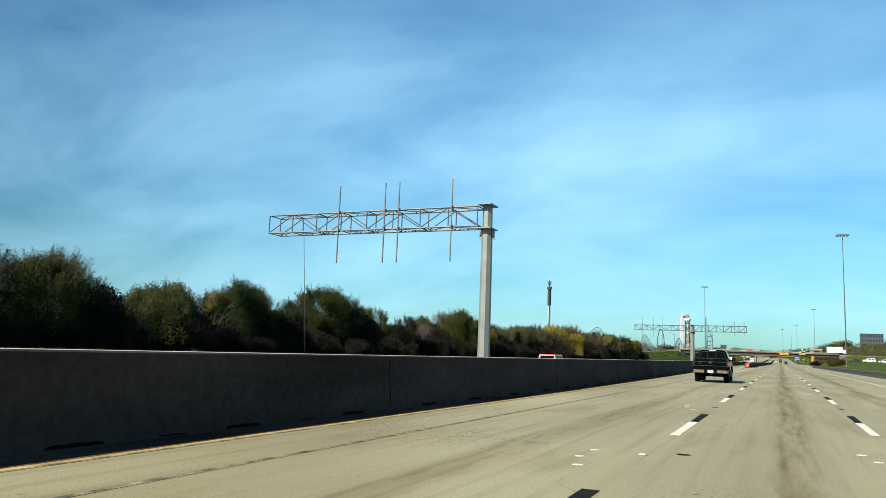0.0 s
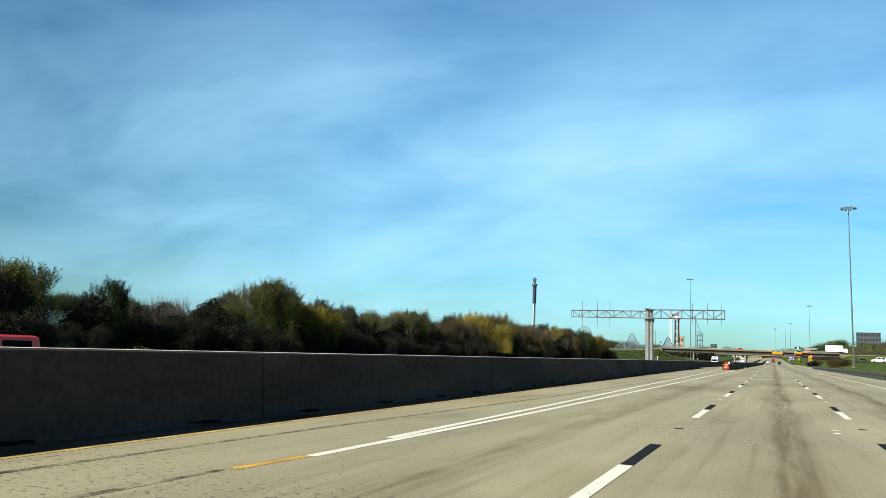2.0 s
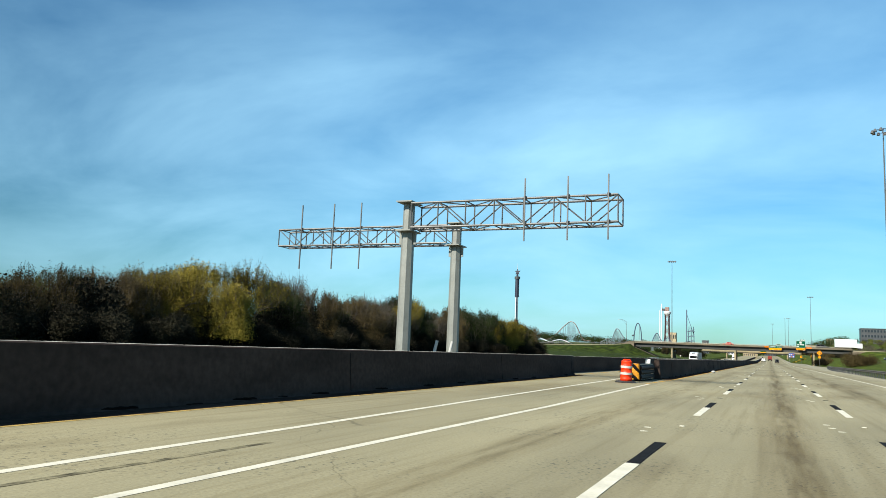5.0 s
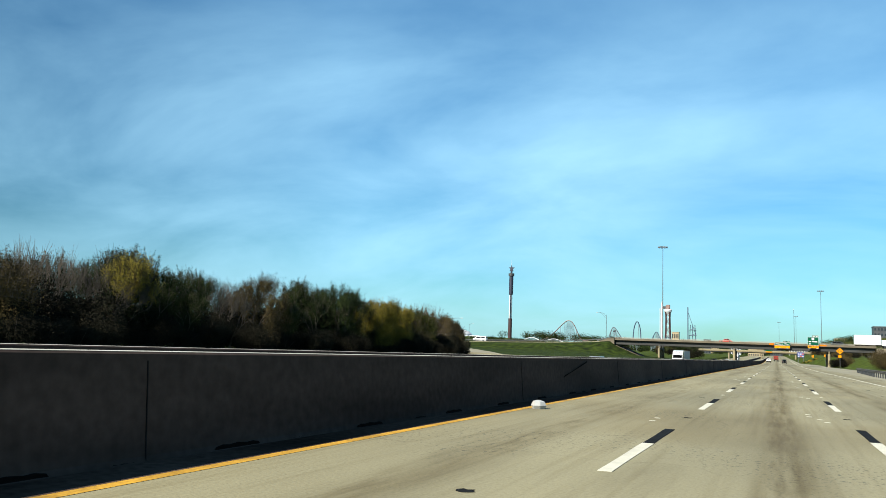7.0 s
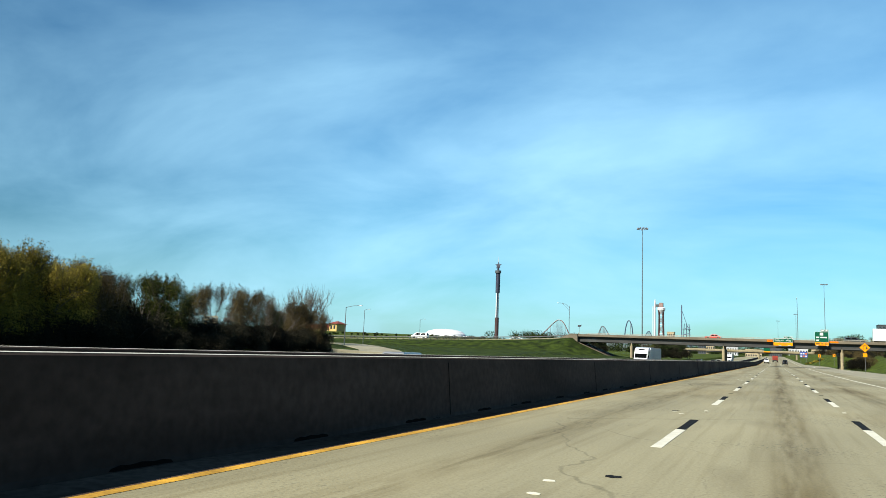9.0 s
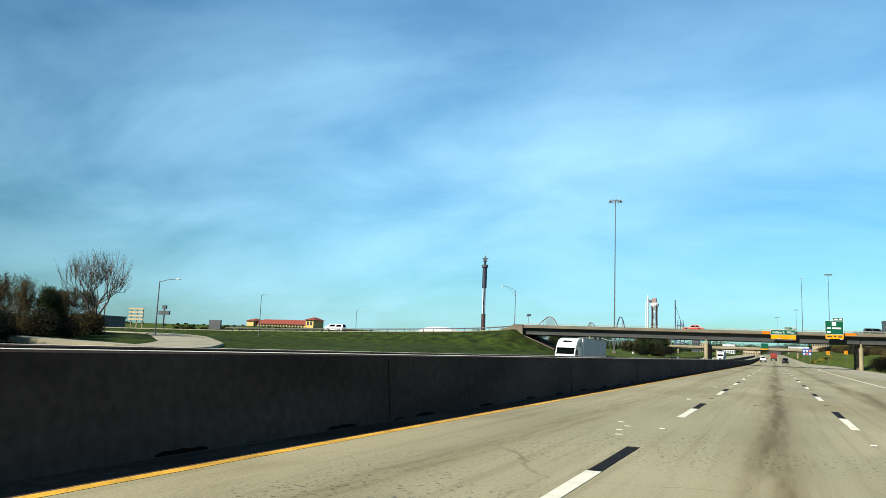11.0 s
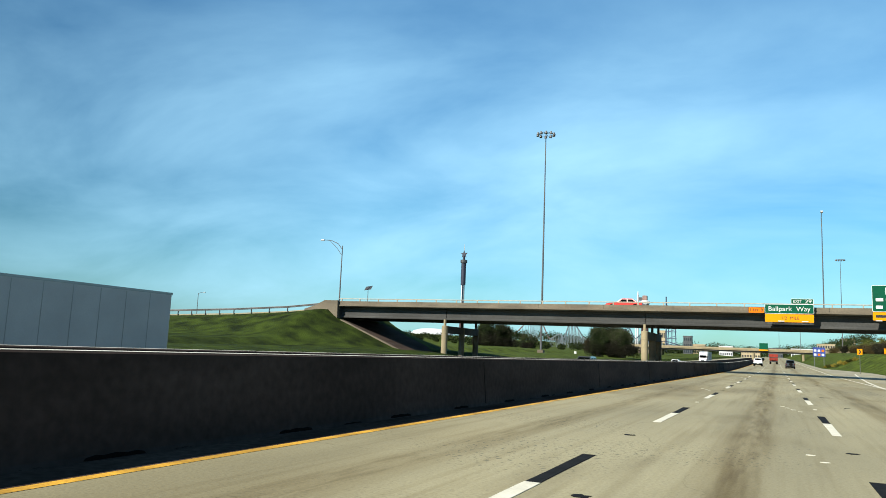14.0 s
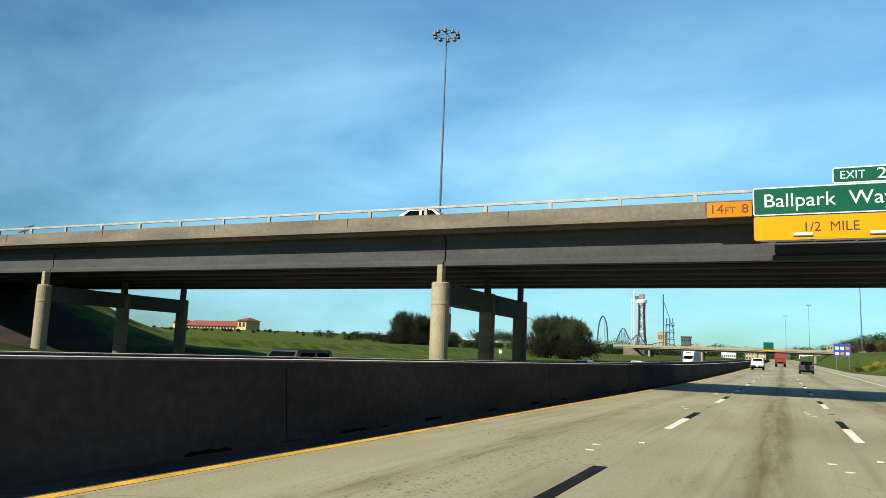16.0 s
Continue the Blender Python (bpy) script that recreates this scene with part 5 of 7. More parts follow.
    part("grille", bbox(-0.62, 0.62, 5.62, 5.78, 0.78, 1.12, bevel=0.03), M_CHROME, t)
    part("nose", bbox(-0.86, 0.86, 5.3, 5.66, 0.55, 1.1, bevel=0.04), paint, t)
    part("front_bumper", bbox(-0.98, 0.98, 5.62, 5.86, 0.5, 0.74, bevel=0.05), bumper, t)
    part("antenna", one_bar((0.86, 4.4, 1.34), (0.86, 4.36, 2.1), 0.004, 5), M_BLACKPLASTIC, t)
    return t


def car(name, m, label, category, paint, L, Wd, H, kind="sedan", r=0.33):
    """A small vehicle seen from afar: tail at y = 0, nose at L."""
    t = empty(name, m)
    tagged(t, label, category)
    hw = Wd / 2
    ra, fa = 0.19 * L, 0.81 * L
    belt = H * (0.62 if kind != "van" else 0.58)
    hood = H * (0.56 if kind in ("sedan", "suv") else 0.6)
    g = {"sedan": (0.10, 0.73, 0.26, 0.58), "suv": (0.01, 0.75, 0.05, 0.62), "van": (0.0, 0.92, 0.02, 0.74), "jeep": (0.02, 0.68, 0.04, 0.63)}[kind]
    side = [(0.02, 0.32), (0.0, 0.6 * belt), (0.03, belt), (L * g[1], belt), (L * 0.97, hood), (L, hood * 0.75), (L, 0.35)]
    side += arch(fa, r, r * 1.2, 0.3, 8)[::-1] + arch(ra, r, r * 1.2, 0.3, 8)[::-1]
    bm = bmesh.new()
    prism(bm, side, "x", -hw, hw)
    part("body", bevel_all(bm, 0.04), paint, t)
    bm = bmesh.new()
    rings = [[(-w, y0, z), (w, y0, z), (w, y1, z), (-w, y1, z)] for w, y0, y1, z in ((hw * 0.96, L * g[0], L * g[1], belt - 0.03), (hw * 0.78, L * g[2], L * g[3], H - 0.05), (hw * 0.7, L * g[2] + 0.1, L * g[3] - 0.12, H))]
    part("cabin", loft(bm, rings), paint, t)

    def at(f, yy, xx):
        y0, y1 = L * (g[0] + (g[2] - g[0]) * f), L * (g[1] + (g[3] - g[1]) * f)
        return (xx * hw * (0.96 - 0.18 * f), y0 + (y1 - y0) * yy, belt - 0.03 + (H - 0.02 - belt) * f)
    quad_panel("rear_window", [at(0.15, 0, -0.85), at(0.15, 0, 0.85), at(0.85, 0, 0.85), at(0.85, 0, -0.85)], 0.01, M_GLASS, t)
    quad_panel("windscreen", [at(0.1, 1, 0.88), at(0.1, 1, -0.88), at(0.9, 1, -0.85), at(0.9, 1, 0.85)], 0.01, M_GLASS, t)
    for s in (-1, 1):
        for y0, y1 in ((0.08, 0.45), (0.5, 0.9)):
            c = [at(0.12, y0, s), at(0.12, y1, s), at(0.88, y1 - 0.02, s), at(0.88, y0 + 0.02, s)]
            quad_panel("side_window", c if s > 0 else c[::-1], 0.008, M_GLASS, t)
        for cy in (ra, fa):
            wheel(t, s * hw, cy, r, 0.21, s, 5)
        part("tail_lamp", bbox(min(s * hw * 0.72, s * hw * 0.97), max(s * hw * 0.72, s * hw * 0.97), -0.015, 0.1, belt * 0.72, belt * 0.9), M_REDLENS, t)
        part("headlight", bbox(min(s * hw * 0.6, s * hw * 0.92), max(s * hw * 0.6, s * hw * 0.92), L - 0.06, L + 0.012, hood * 0.68, hood * 0.86), M_CLEARLENS, t)
    part("number_plate", bbox(-0.2, 0.2, -0.02, 0.02, belt * 0.55, belt * 0.68), M_SIGNWHITE, t)
    part("rear_bumper", bbox(-hw * 0.97, hw * 0.97, -0.06, 0.1, 0.33, 0.5, bevel=0.03), M_BLACKPLASTIC, t)
    part("front_bumper", bbox(-hw * 0.97, hw * 0.97, L - 0.1, L + 0.05, 0.3, 0.52, bevel=0.03), M_BLACKPLASTIC, t)
    part("underbody", bbox(-hw * 0.8, hw * 0.8, 0.1, L - 0.1, 0.2, 0.34), M_UNDER, t)
    if kind == "jeep":
        part("spare_wheel", one_bar((0.1, -0.22, belt * 0.8), (0.1, -0.02, belt * 0.8), 0.37, 20), M_TYRE, t)
    return t


def at_pose(x, y, z=None, yaw=0):
    return Matrix.Translation((x, y, rise(y) if z is None else z)) @ Matrix.Rotation(radians(yaw), 4, "Z")


pickup(at_pose(-3.81, 48.0, None, 0.5), "glossy black crew-cab pickup with tan lower panels", M_BLACKPAINT, M_TANDARK, M_TANTRIM)
pickup(at_pose(-3.35, 593.0), "white crew-cab pickup driving in the inner lane", M_WHITEPAINT, M_WHITEPAINT, M_CHROME, fine=False)
car("off_roader", at_pose(3.35, 575.0), "dark boxy off-roader with a spare wheel behind", "car", M_GREYPAINT, 4.0, 1.85, 1.85, "jeep", 0.4)


def dump_truck(m):
    t = empty("dump_truck", m)
    tagged(t, "red dump truck seen from behind with a tall tailgate", "truck")
    bm = bmesh.new()
    prism(bm, [(0.0, 1.2), (-0.15, 3.1), (5.2, 3.1), (5.0, 1.2)], "x", -1.25, 1.25)
    part("body", bevel_all(bm, 0.04), M_REDPAINT, t)
    for x in (-1.1, -0.4, 0.4, 1.1):
        part("rib", bbox(x - 0.06, x + 0.06, -0.22, -0.02, 1.25, 3.0), M_REDPAINT, t)
    part("tailgate_bar", bbox(-1.25, 1.25, -0.25, -0.1, 2.0, 2.15), M_DARKSTEEL, t)
    part("cab", bbox(-1.15, 1.15, 5.4, 7.4, 1.0, 2.95, bevel=0.1), M_REDPAINT, t)
    part("chassis", bbox(-0.5, 0.5, 0.2, 7.6, 0.7, 1.15), M_UNDER, t)
    part("rear_bumper", bbox(-1.2, 1.2, -0.1, 0.0, 0.75, 0.95), M_DARKSTEEL, t)
    for s in (-1, 1):
        part("tail_lamp", bbox(min(s * 0.9, s * 1.15), max(s * 0.9, s * 1.15), -0.13, -0.1, 0.98, 1.12), M_REDLENS, t)
        part("mud_flap", bbox(min(s * 0.65, s * 1.2), max(s * 0.65, s * 1.2), 0.1, 0.12, 0.25, 0.95), M_UNDER, t)
        for y in (0.9, 2.2, 6.6):
            wheel(t, s * 1.2, y, 0.5, 0.5, s, 8)
    return t


dump_truck(at_pose(-0.1, 659.0))


def semi(m, label, trailer=True):
    """A sleeper tractor, nose at y = 0 towards -y, box trailer behind it."""
    t = empty("semi_truck", m)
    tagged(t, label, "truck")
    bm = bmesh.new()
    prism(bm, [(0.0, 0.75), (-0.02, 1.15), (0.08, 1.4), (0.4, 1.6), (0.9, 1.76), (1.55, 1.95), (1.55, 0.75)], "x", -1.06, 1.06)
    part("bonnet", bevel_all(bm, 0.13, 4), M_WHITEPAINT, t, smooth=False)
    bm = bmesh.new()
    prism(bm, [(1.45, 0.8), (1.45, 1.98), (1.55, 2.08), (1.98, 2.76), (2.06, 2.92), (2.3, 3.2), (2.6, 3.46), (2.95, 3.68), (3.4, 3.86), (3.9, 3.98), (4.5, 4.05), (5.2, 4.05), (5.2, 0.8)], "x", -1.24, 1.24)
    part("cab", bevel_all(bm, 0.14, 4), M_WHITEPAINT, t)
    quad_panel("windscreen", [(-1.12, 1.5, 2.03), (1.12, 1.5, 2.03), (1.1, 1.96, 2.74), (-1.1, 1.96, 2.74)], 0.03, M_GLASS, t)
    quad_panel("roof_window", [(-0.55, 2.66, 3.51), (0.55, 2.66, 3.51), (0.55, 2.95, 3.7), (-0.55, 2.95, 3.7)], 0.02, M_GLASS, t)
    part("windscreen_bar", bbox(-0.03, 0.03, 1.72, 1.76, 2.04, 2.72), M_BLACKPLASTIC, t)
    part("sun_visor", bbox(-1.15, 1.15, 1.78, 2.05, 2.75, 2.85, bevel=0.02), M_BLACKPLASTIC, t)
    part("wheel_arch", bbox(-1.1, 1.1, 0.45, 1.55, 0.5, 1.25, bevel=0.1), M_UNDER, t)
    for vx in (-0.62, -0.2, 0.2, 0.62):
        part("bonnet_vent", bbox(vx - 0.16, vx + 0.16, -0.02, 0.1, 1.22, 1.3), M_BLACKPLASTIC, t)
    part("sleeper_window", bbox(1.22, 1.255, 4.0, 4.45, 2.95, 3.5, bevel=0.015), M_GLASS, t)
    part("sleeper_window", bbox(-1.255, -1.22, 4.0, 4.45, 2.95, 3.5, bevel=0.015), M_GLASS, t)
    for s in (-1, 1):
        quad_panel("side_window", [(s * 1.235, 1.75, 2.0), (s * 1.235, 2.75, 1.85), (s * 1.235, 2.75, 2.68), (s * 1.235, 2.15, 2.68)][::-s], 0.02, M_GLASS, t)
        part("mirror", bbox(min(s * 1.3, s * 1.5), max(s * 1.3, s * 1.5), 1.9, 2.0, 2.0, 2.6, bevel=0.03), M_BLACKPLASTIC, t)
        part("headlight", bbox(min(s * 0.7, s * 1.02), max(s * 0.7, s * 1.02), 0.05, 0.3, 0.95, 1.2, bevel=0.03), M_CLEARLENS, t)
        part("fairing", bbox(min(s * 1.0, s * 1.22), max(s * 1.0, s * 1.22), 3.2, 5.2, 0.45, 1.0), M_WHITEPAINT, t)
        for y in (1.0, 6.0, 7.3) + ((17.5, 18.8) if trailer else ()):
            wheel(t, s * 1.22, y, 0.5, 0.45, s, 8)
    part("grille", bbox(-0.5, 0.5, -0.03, 0.05, 0.8, 1.3), M_CHROME, t)
    part("front_bumper", bbox(-1.1, 1.1, -0.12, 0.2, 0.4, 0.78, bevel=0.05), M_WHITEPAINT, t)
    part("chassis", bbox(-0.5, 0.5, 0.5, 8.0, 0.6, 0.95), M_UNDER, t)
    part("exhaust_stack", one_bar((1.15, 5.36, 1.0), (1.15, 5.36, 3.9), 0.08, 10), M_CHROME, t)
    part("back_wall", bbox(-1.18, 1.18, 5.2, 5.24, 0.9, 3.9), M_UNDER, t)
    if trailer:
        tr = part("trailer", bbox(-1.29, 1.29, 5.75, 20.2, 1.2, 4.1, bevel=0.05), M_TRAILER, t)
        for s in (-1, 1):
            part("corner_post", bbox(min(s * 1.1, s * 1.31), max(s * 1.1, s * 1.31), 5.7, 5.92, 1.2, 4.1, bevel=0.05), M_WHITEPAINT, tr)
            for k in range(11):
                part("panel_seam", bbox(min(s * 1.28, s * 1.296), max(s * 1.28, s * 1.296), 7.0 + 1.2 * k, 7.03 + 1.2 * k, 1.25, 4.0), M_SILVER, tr)
        part("roof_rail", bbox(-1.3, 1.3, 5.68, 20.22, 4.02, 4.12), M_SILVER, tr)
        part("side_skirt", bbox(-1.27, 1.27, 9.0, 16.5, 0.6, 1.2), M_TRAILER, tr)
    return t


OPZ = -0.9
semi(at_pose(-23.5, 403.0, OPZ), "white sleeper tractor pulling a pale box trailer")
semi(at_pose(-21.0, 655.0, OPZ + rise(655)), "distant white tractor with a box trailer")
car("off_roader", at_pose(-20.6, 493.0, OPZ, 180), "dark off-roader on the opposite carriageway", "car", M_GREYPAINT, 4.9, 1.95, 2.2, "suv", 0.4)
car("car", at_pose(-17.5, 560.0, OPZ + rise(560), 180), "silver car on the opposite carriageway", "car", M_SILVER, 4.6, 1.85, 1.45, "sedan")
car("car", at_pose(-21.5, 590.0, OPZ + rise(590), 180), "white car on the opposite carriageway", "car", M_WHITEPAINT, 4.7, 1.9, 1.7, "suv", 0.36)
car("car", at_pose(-17.5, 604.0, OPZ + rise(604), 180), "silver car on the opposite carriageway", "car", M_SILVER, 4.6, 1.85, 1.45, "sedan")
car("off_roader", at_pose(-22.0, 303.0, OPZ, 180), "pale off-roader with a dark roof behind the barrier", "car", M_SILVER, 4.5, 1.9, 1.95, "suv", 0.38)
car("off_roader", at_pose(-20.0, 71.5, OPZ, 180), "orange-red boxy off-roader on the opposite carriageway", "car", M_ORANGERED, 4.4, 1.9, 2.2, "jeep", 0.42)
car("off_roader", at_pose(-20.5, 549.0, OPZ + rise(549), 180), "dark off-roader on the opposite carriageway", "car", M_GREYPAINT, 4.6, 1.9, 1.9, "suv", 0.38)
car("car", at_pose(-18.0, 573.0, OPZ + rise(573), 180), "white car on the opposite carriageway", "car", M_WHITEPAINT, 4.6, 1.85, 1.6, "sedan")
# on the cross street
car("car", at_pose(-14.6, 496.0, 7.35, 90), "bright red saloon crossing the overpass", "car", M_ORANGERED, 4.6, 1.85, 1.42, "sedan")
for x, mm, lab, kd, hh in ((30.6, M_GREYPAINT, "dark parked car on the grassy bank", "sedan", 1.5), (35.8, M_WHITEPAINT, "white parked estate car on the grassy bank", "suv", 1.85), (41.4, M_WHITEPAINT, "white parked saloon beside the estate car", "sedan", 1.5)):
    car("car", at_pose(x, 357.0, max(ground_z(x - dx, 357 + dy) for dx in (0, 2.4, 4.6) for dy in (-0.8, 0.8)) + 0.01, 90), lab, "car", mm, 4.6, 1.85, hh, kd)
car("van", at_pose(-111.0, 495.8, approach_z(-111) + 0.17, 90), "white passenger van behind the guardrail", "van", M_WHITEPAINT, 5.9, 2.0, 2.05, "van", 0.37)
car("off_roader", at_pose(18.0, 500.5, 7.35, -90), "dark pickup-sized off-roader crossing the overpass", "car", M_GREYPAINT, 5.2, 1.95, 1.75, "suv", 0.38)
bt = empty("box_truck", at_pose(25.2, 500.5, 7.35, -90))
tagged(bt, "white box truck crossing the overpass", "truck")
part("cargo_box", bbox(-1.2, 1.2, 0.0, 8.2, 1.0, 4.3, bevel=0.04), M_WHITEPAINT, bt)
part("cab", bbox(-1.1, 1.1, 8.4, 10.3, 0.7, 2.7, bevel=0.12), M_WHITEPAINT, bt)
quad_panel("windscreen", [(-1.0, 10.31, 1.7), (1.0, 10.31, 1.7), (1.0, 10.31, 2.5), (-1.0, 10.31, 2.5)][::-1], 0.01, M_GLASS, bt)
part("chassis", bbox(-0.5, 0.5, 0.2, 10, 0.55, 1.0), M_UNDER, bt)
for s in (-1, 1):
    for y in (1.8, 9.2):
        wheel(bt, s * 1.15, y, 0.45, 0.35, s, 6)

# ------------------------------------------------------------ crash cushion and barrel
M_ORANGE = mat("orange_plastic", rgb(1.0, 0.048, 0.002), 0.55, var=0.22, scale=4, fine=25, spec=0.25)
M_REFLECT = mat("white_reflective_band", rgb(0.6, 0.6, 0.56), 0.5, var=0.12, scale=5)
M_RUBBER = mat("black_rubber", rgb(0.02, 0.02, 0.02), 0.85, var=0.3)

drum = empty("traffic_barrel", Matrix.Translation((-6.58, 179.1, 0)) @ Matrix.Rotation(radians(2), 4, "Y"))
tagged(drum, "orange traffic drum with white bands on a rubber ring", "traffic barrel")


def ring_part(name, prof, material, parent, n=28, smooth=True):
    return part(name, loft(bmesh.new(), [[(r * math.cos(k * math.tau / n), r * math.sin(k * math.tau / n), z) for k in range(n)] for r, z in prof]), material, parent, smooth=True)


ring_part("base_ring", [(0.53, 0.0), (0.54, 0.03), (0.48, 0.07), (0.3, 0.09)], M_RUBBER, drum)
ring_part("body", [(0.275, 0.06), (0.275, 0.14), (0.288, 0.155), (0.288, 0.2), (0.278, 0.215), (0.272, 0.36), (0.284, 0.375), (0.282, 0.5), (0.27, 0.515), (0.265, 0.68), (0.277, 0.695), (0.274, 0.82), (0.262, 0.835), (0.255, 0.98), (0.262, 0.995), (0.255, 1.05), (0.22, 1.07), (0.08, 1.075)], M_ORANGE, drum)
for z0, z1, r0, r1 in ((0.385, 0.495, 0.2865, 0.2845), (0.705, 0.815, 0.2795, 0.2765)):
    ring_part("reflective_band", [(r0, z0), (r0, z0 + 0.002), (r1, z1 - 0.002), (r1, z1)], M_REFLECT, drum)
bm = bmesh.new()
hp = [(-0.19, 0, 1.06), (-0.17, 0, 1.1), (-0.1, 0, 1.12), (0.1, 0, 1.12), (0.17, 0, 1.1), (0.19, 0, 1.06)]
for p, q in zip(hp, hp[1:]):
    bar(bm, p, q, 0.022, 6)
part("handle", bm, M_ORANGE, drum)

cushion = empty("crash_cushion")
tagged(cushion, "dark steel crash cushion with a yellow-black chevron nose", "crash cushion")
CX0, CX1, CY0, CY1 = -7.25, -6.35, 181.5, 187.0
M_SOOT = mat("sooty_brown_steel", rgb(0.022, 0.017, 0.014), 0.7, metal=0.2, var=0.5, scale=2.5, fine=14, bump=0.4, dist=0.01, spec=0.2)
M_AMBER = mat("dirty_amber_plastic", rgb(0.72, 0.3, 0.015), 0.6, var=0.3, scale=6, fine=30, spec=0.2)
# crumpled plastic nose, painted in chevrons, wrapped round three sides
bm = bmesh.new()
wrap = [(CX0 + 0.02, CY0 + 0.34), (CX0 - 0.02, CY0 + 0.16), (CX0 + 0.05, CY0 + 0.02)] + [(CX0 + 0.09 * k, CY0 - 0.01) for k in range(1, 10)] + [(CX1 + 0.0, CY0 + 0.02), (CX1 + 0.03, CY0 + 0.14), (CX1 + 0.02, CY0 + 0.32)]
fine = []
for (xa, ya), (xb, yb) in zip(wrap, wrap[1:]):
    fine += [(xa + (xb - xa) * k / 5, ya + (yb - ya) * k / 5) for k in range(5)]
wrap = fine + [wrap[-1]]
NZ = 70
rows = []
for r in range(NZ + 1):
    z = 0.1 + 0.82 * r / NZ
    row = []
    for c, (x, y) in enumerate(wrap):
        d = (noise.noise((c * 0.09, r * 0.11, 4.0)) * 0.09 + noise.noise((c * 0.2, r * 0.16, 9.0)) * 0.035) * (1.0 if c < 40 else 0.35)
        row.append(bm.verts.new((x + d * 0.5, y + d * (1.5 if c < 45 else 0.5), z + 0.3 * d)))
    rows.append(row)
for r in range(NZ):
    for c in range(len(wrap) - 1):
        f = bm.faces.new((rows[r][c], rows[r][c + 1], rows[r + 1][c + 1], rows[r + 1][c]))
        u = abs(c + 0.5 - 38) * 0.0165 + (0.1 + 0.82 * (r + 0.5) / NZ) + 0.02 * noise.noise((c * 0.15, r * 0.1, 2.0))
        f.material_index = 1 if (u / 0.27 + 0.2) % 2 < 1.15 else 0
ex = bmesh.ops.extrude_face_region(bm, geom=list(bm.faces))
for v in ex["geom"]:
    if isinstance(v, bmesh.types.BMVert):
        v.co.y += 0.015
part("nose", bm, [M_BLACKPLASTIC, M_AMBER], cushion, "crumpled yellow and black chevron nose", smooth=True)
part("nose_top", bbox(CX0 + 0.04, CX1 - 0.02, CY0 + 0.03, CY0 + 0.34, 0.86, 0.9), M_SOOT, cushion)
for k in range(6):
    y = CY0 + 0.3 + 0.86 * k
    part("frame", bbox(CX0 + 0.04, CX1 - 0.04, y, y + 0.1, 0.04, 0.85), M_SOOT, cushion)
    part("skid", bbox(CX0 - 0.02, CX1 + 0.03, y - 0.02, y + 0.14, 0.0, 0.05), M_SOOT, cushion)
    for s_, xb in ((-1, CX0), (1, CX1)):
        # overlapping three-ridged side panels
        for z0 in (0.1, 0.35, 0.6):
            o = 0.012 * (6 - k)
            bm = bmesh.new()
            prism(bm, [(xb + s_ * (o - 0.03), z0), (xb + s_ * o, z0 + 0.02), (xb + s_ * (o + 0.05), z0 + 0.07), (xb + s_ * (o + 0.05), z0 + 0.16), (xb + s_ * o, z0 + 0.21), (xb + s_ * (o - 0.03), z0 + 0.23), (xb + s_ * (o - 0.05), z0 + 0.23), (xb + s_ * (o - 0.05), z0)], "y", y - 0.03, y + 0.92)
            part("side_panel", bm, M_SOOT, cushion)
        for zb, ln in ((0.335, 0.2), (0.09, 0.26), (0.585, 0.05)):
            part("bolt", bbox(min(xb + s_ * 0.03, xb + s_ * 0.09), max(xb + s_ * 0.03, xb + s_ * 0.09), y + 0.2, y + 0.2 + ln, zb - 0.014, zb + 0.014), M_POST, cushion)
part("lid", bbox(CX0 + 0.03, CX1 - 0.03, CY0 + 0.3, CY1 - 0.6, 0.853, 0.88), M_SOOT, cushion)
for xl in (CX0, CX1):
    part("lid_edge", bbox(xl - 0.03, xl + 0.03, CY0 + 0.3, CY1 - 0.5, 0.85, 0.895, bevel=0.01), M_RAIL, cushion, "pale worn top edge")
part("base_rail", bbox(-7.05, -6.95, CY0 - 1.3, CY1, 0.0, 0.1), M_SOOT, cushion)
part("base_rail", bbox(-6.65, -6.55, CY0 - 1.3, CY1, 0.0, 0.1), M_SOOT, cushion)
part("cable_anchor", bbox(-7.05, -6.55, CY0 - 1.35, CY0 - 1.1, 0.0, 0.16), M_SOOT, cushion)
part("cable", one_bar((-6.8, CY0 - 1.15, 0.12), (-6.8, CY0 + 0.1, 0.3), 0.02), M_SOOT, cushion)
bm = bmesh.new()
prism(bm, [(CY1 - 0.7, 0.885), (CY1 - 0.5, 1.16), (CY1 - 0.35, 1.16), (CY1 - 0.3, 0.885)], "x", CX1 - 0.38, CX1 - 0.12)
part("backstop", bm, M_PALE_LIT, cushion)

lit = part("litter", loft(bmesh.new(), [[(-5.05 + r * math.cos(k * 0.9) * (1 + 0.3 * math.sin(k * 3)), 217.6 + r * math.sin(k * 0.9) * (1 + 0.2 * math.cos(k * 5)), z) for k in range(7)] for r, z in ((0.16, 0.0), (0.2, 0.08), (0.15, 0.17), (0.05, 0.2))]), M_REFLECT)
tagged(lit, "crumpled pale litter bag beside the yellow line", "litter")

# ------------------------------------------------------------ trees and bushes
M_BARK = mat("bark", rgb(0.1, 0.08, 0.06), 0.95, var=0.4, scale=3, fine=18, bump=0.6, dist=0.02, obj=True)


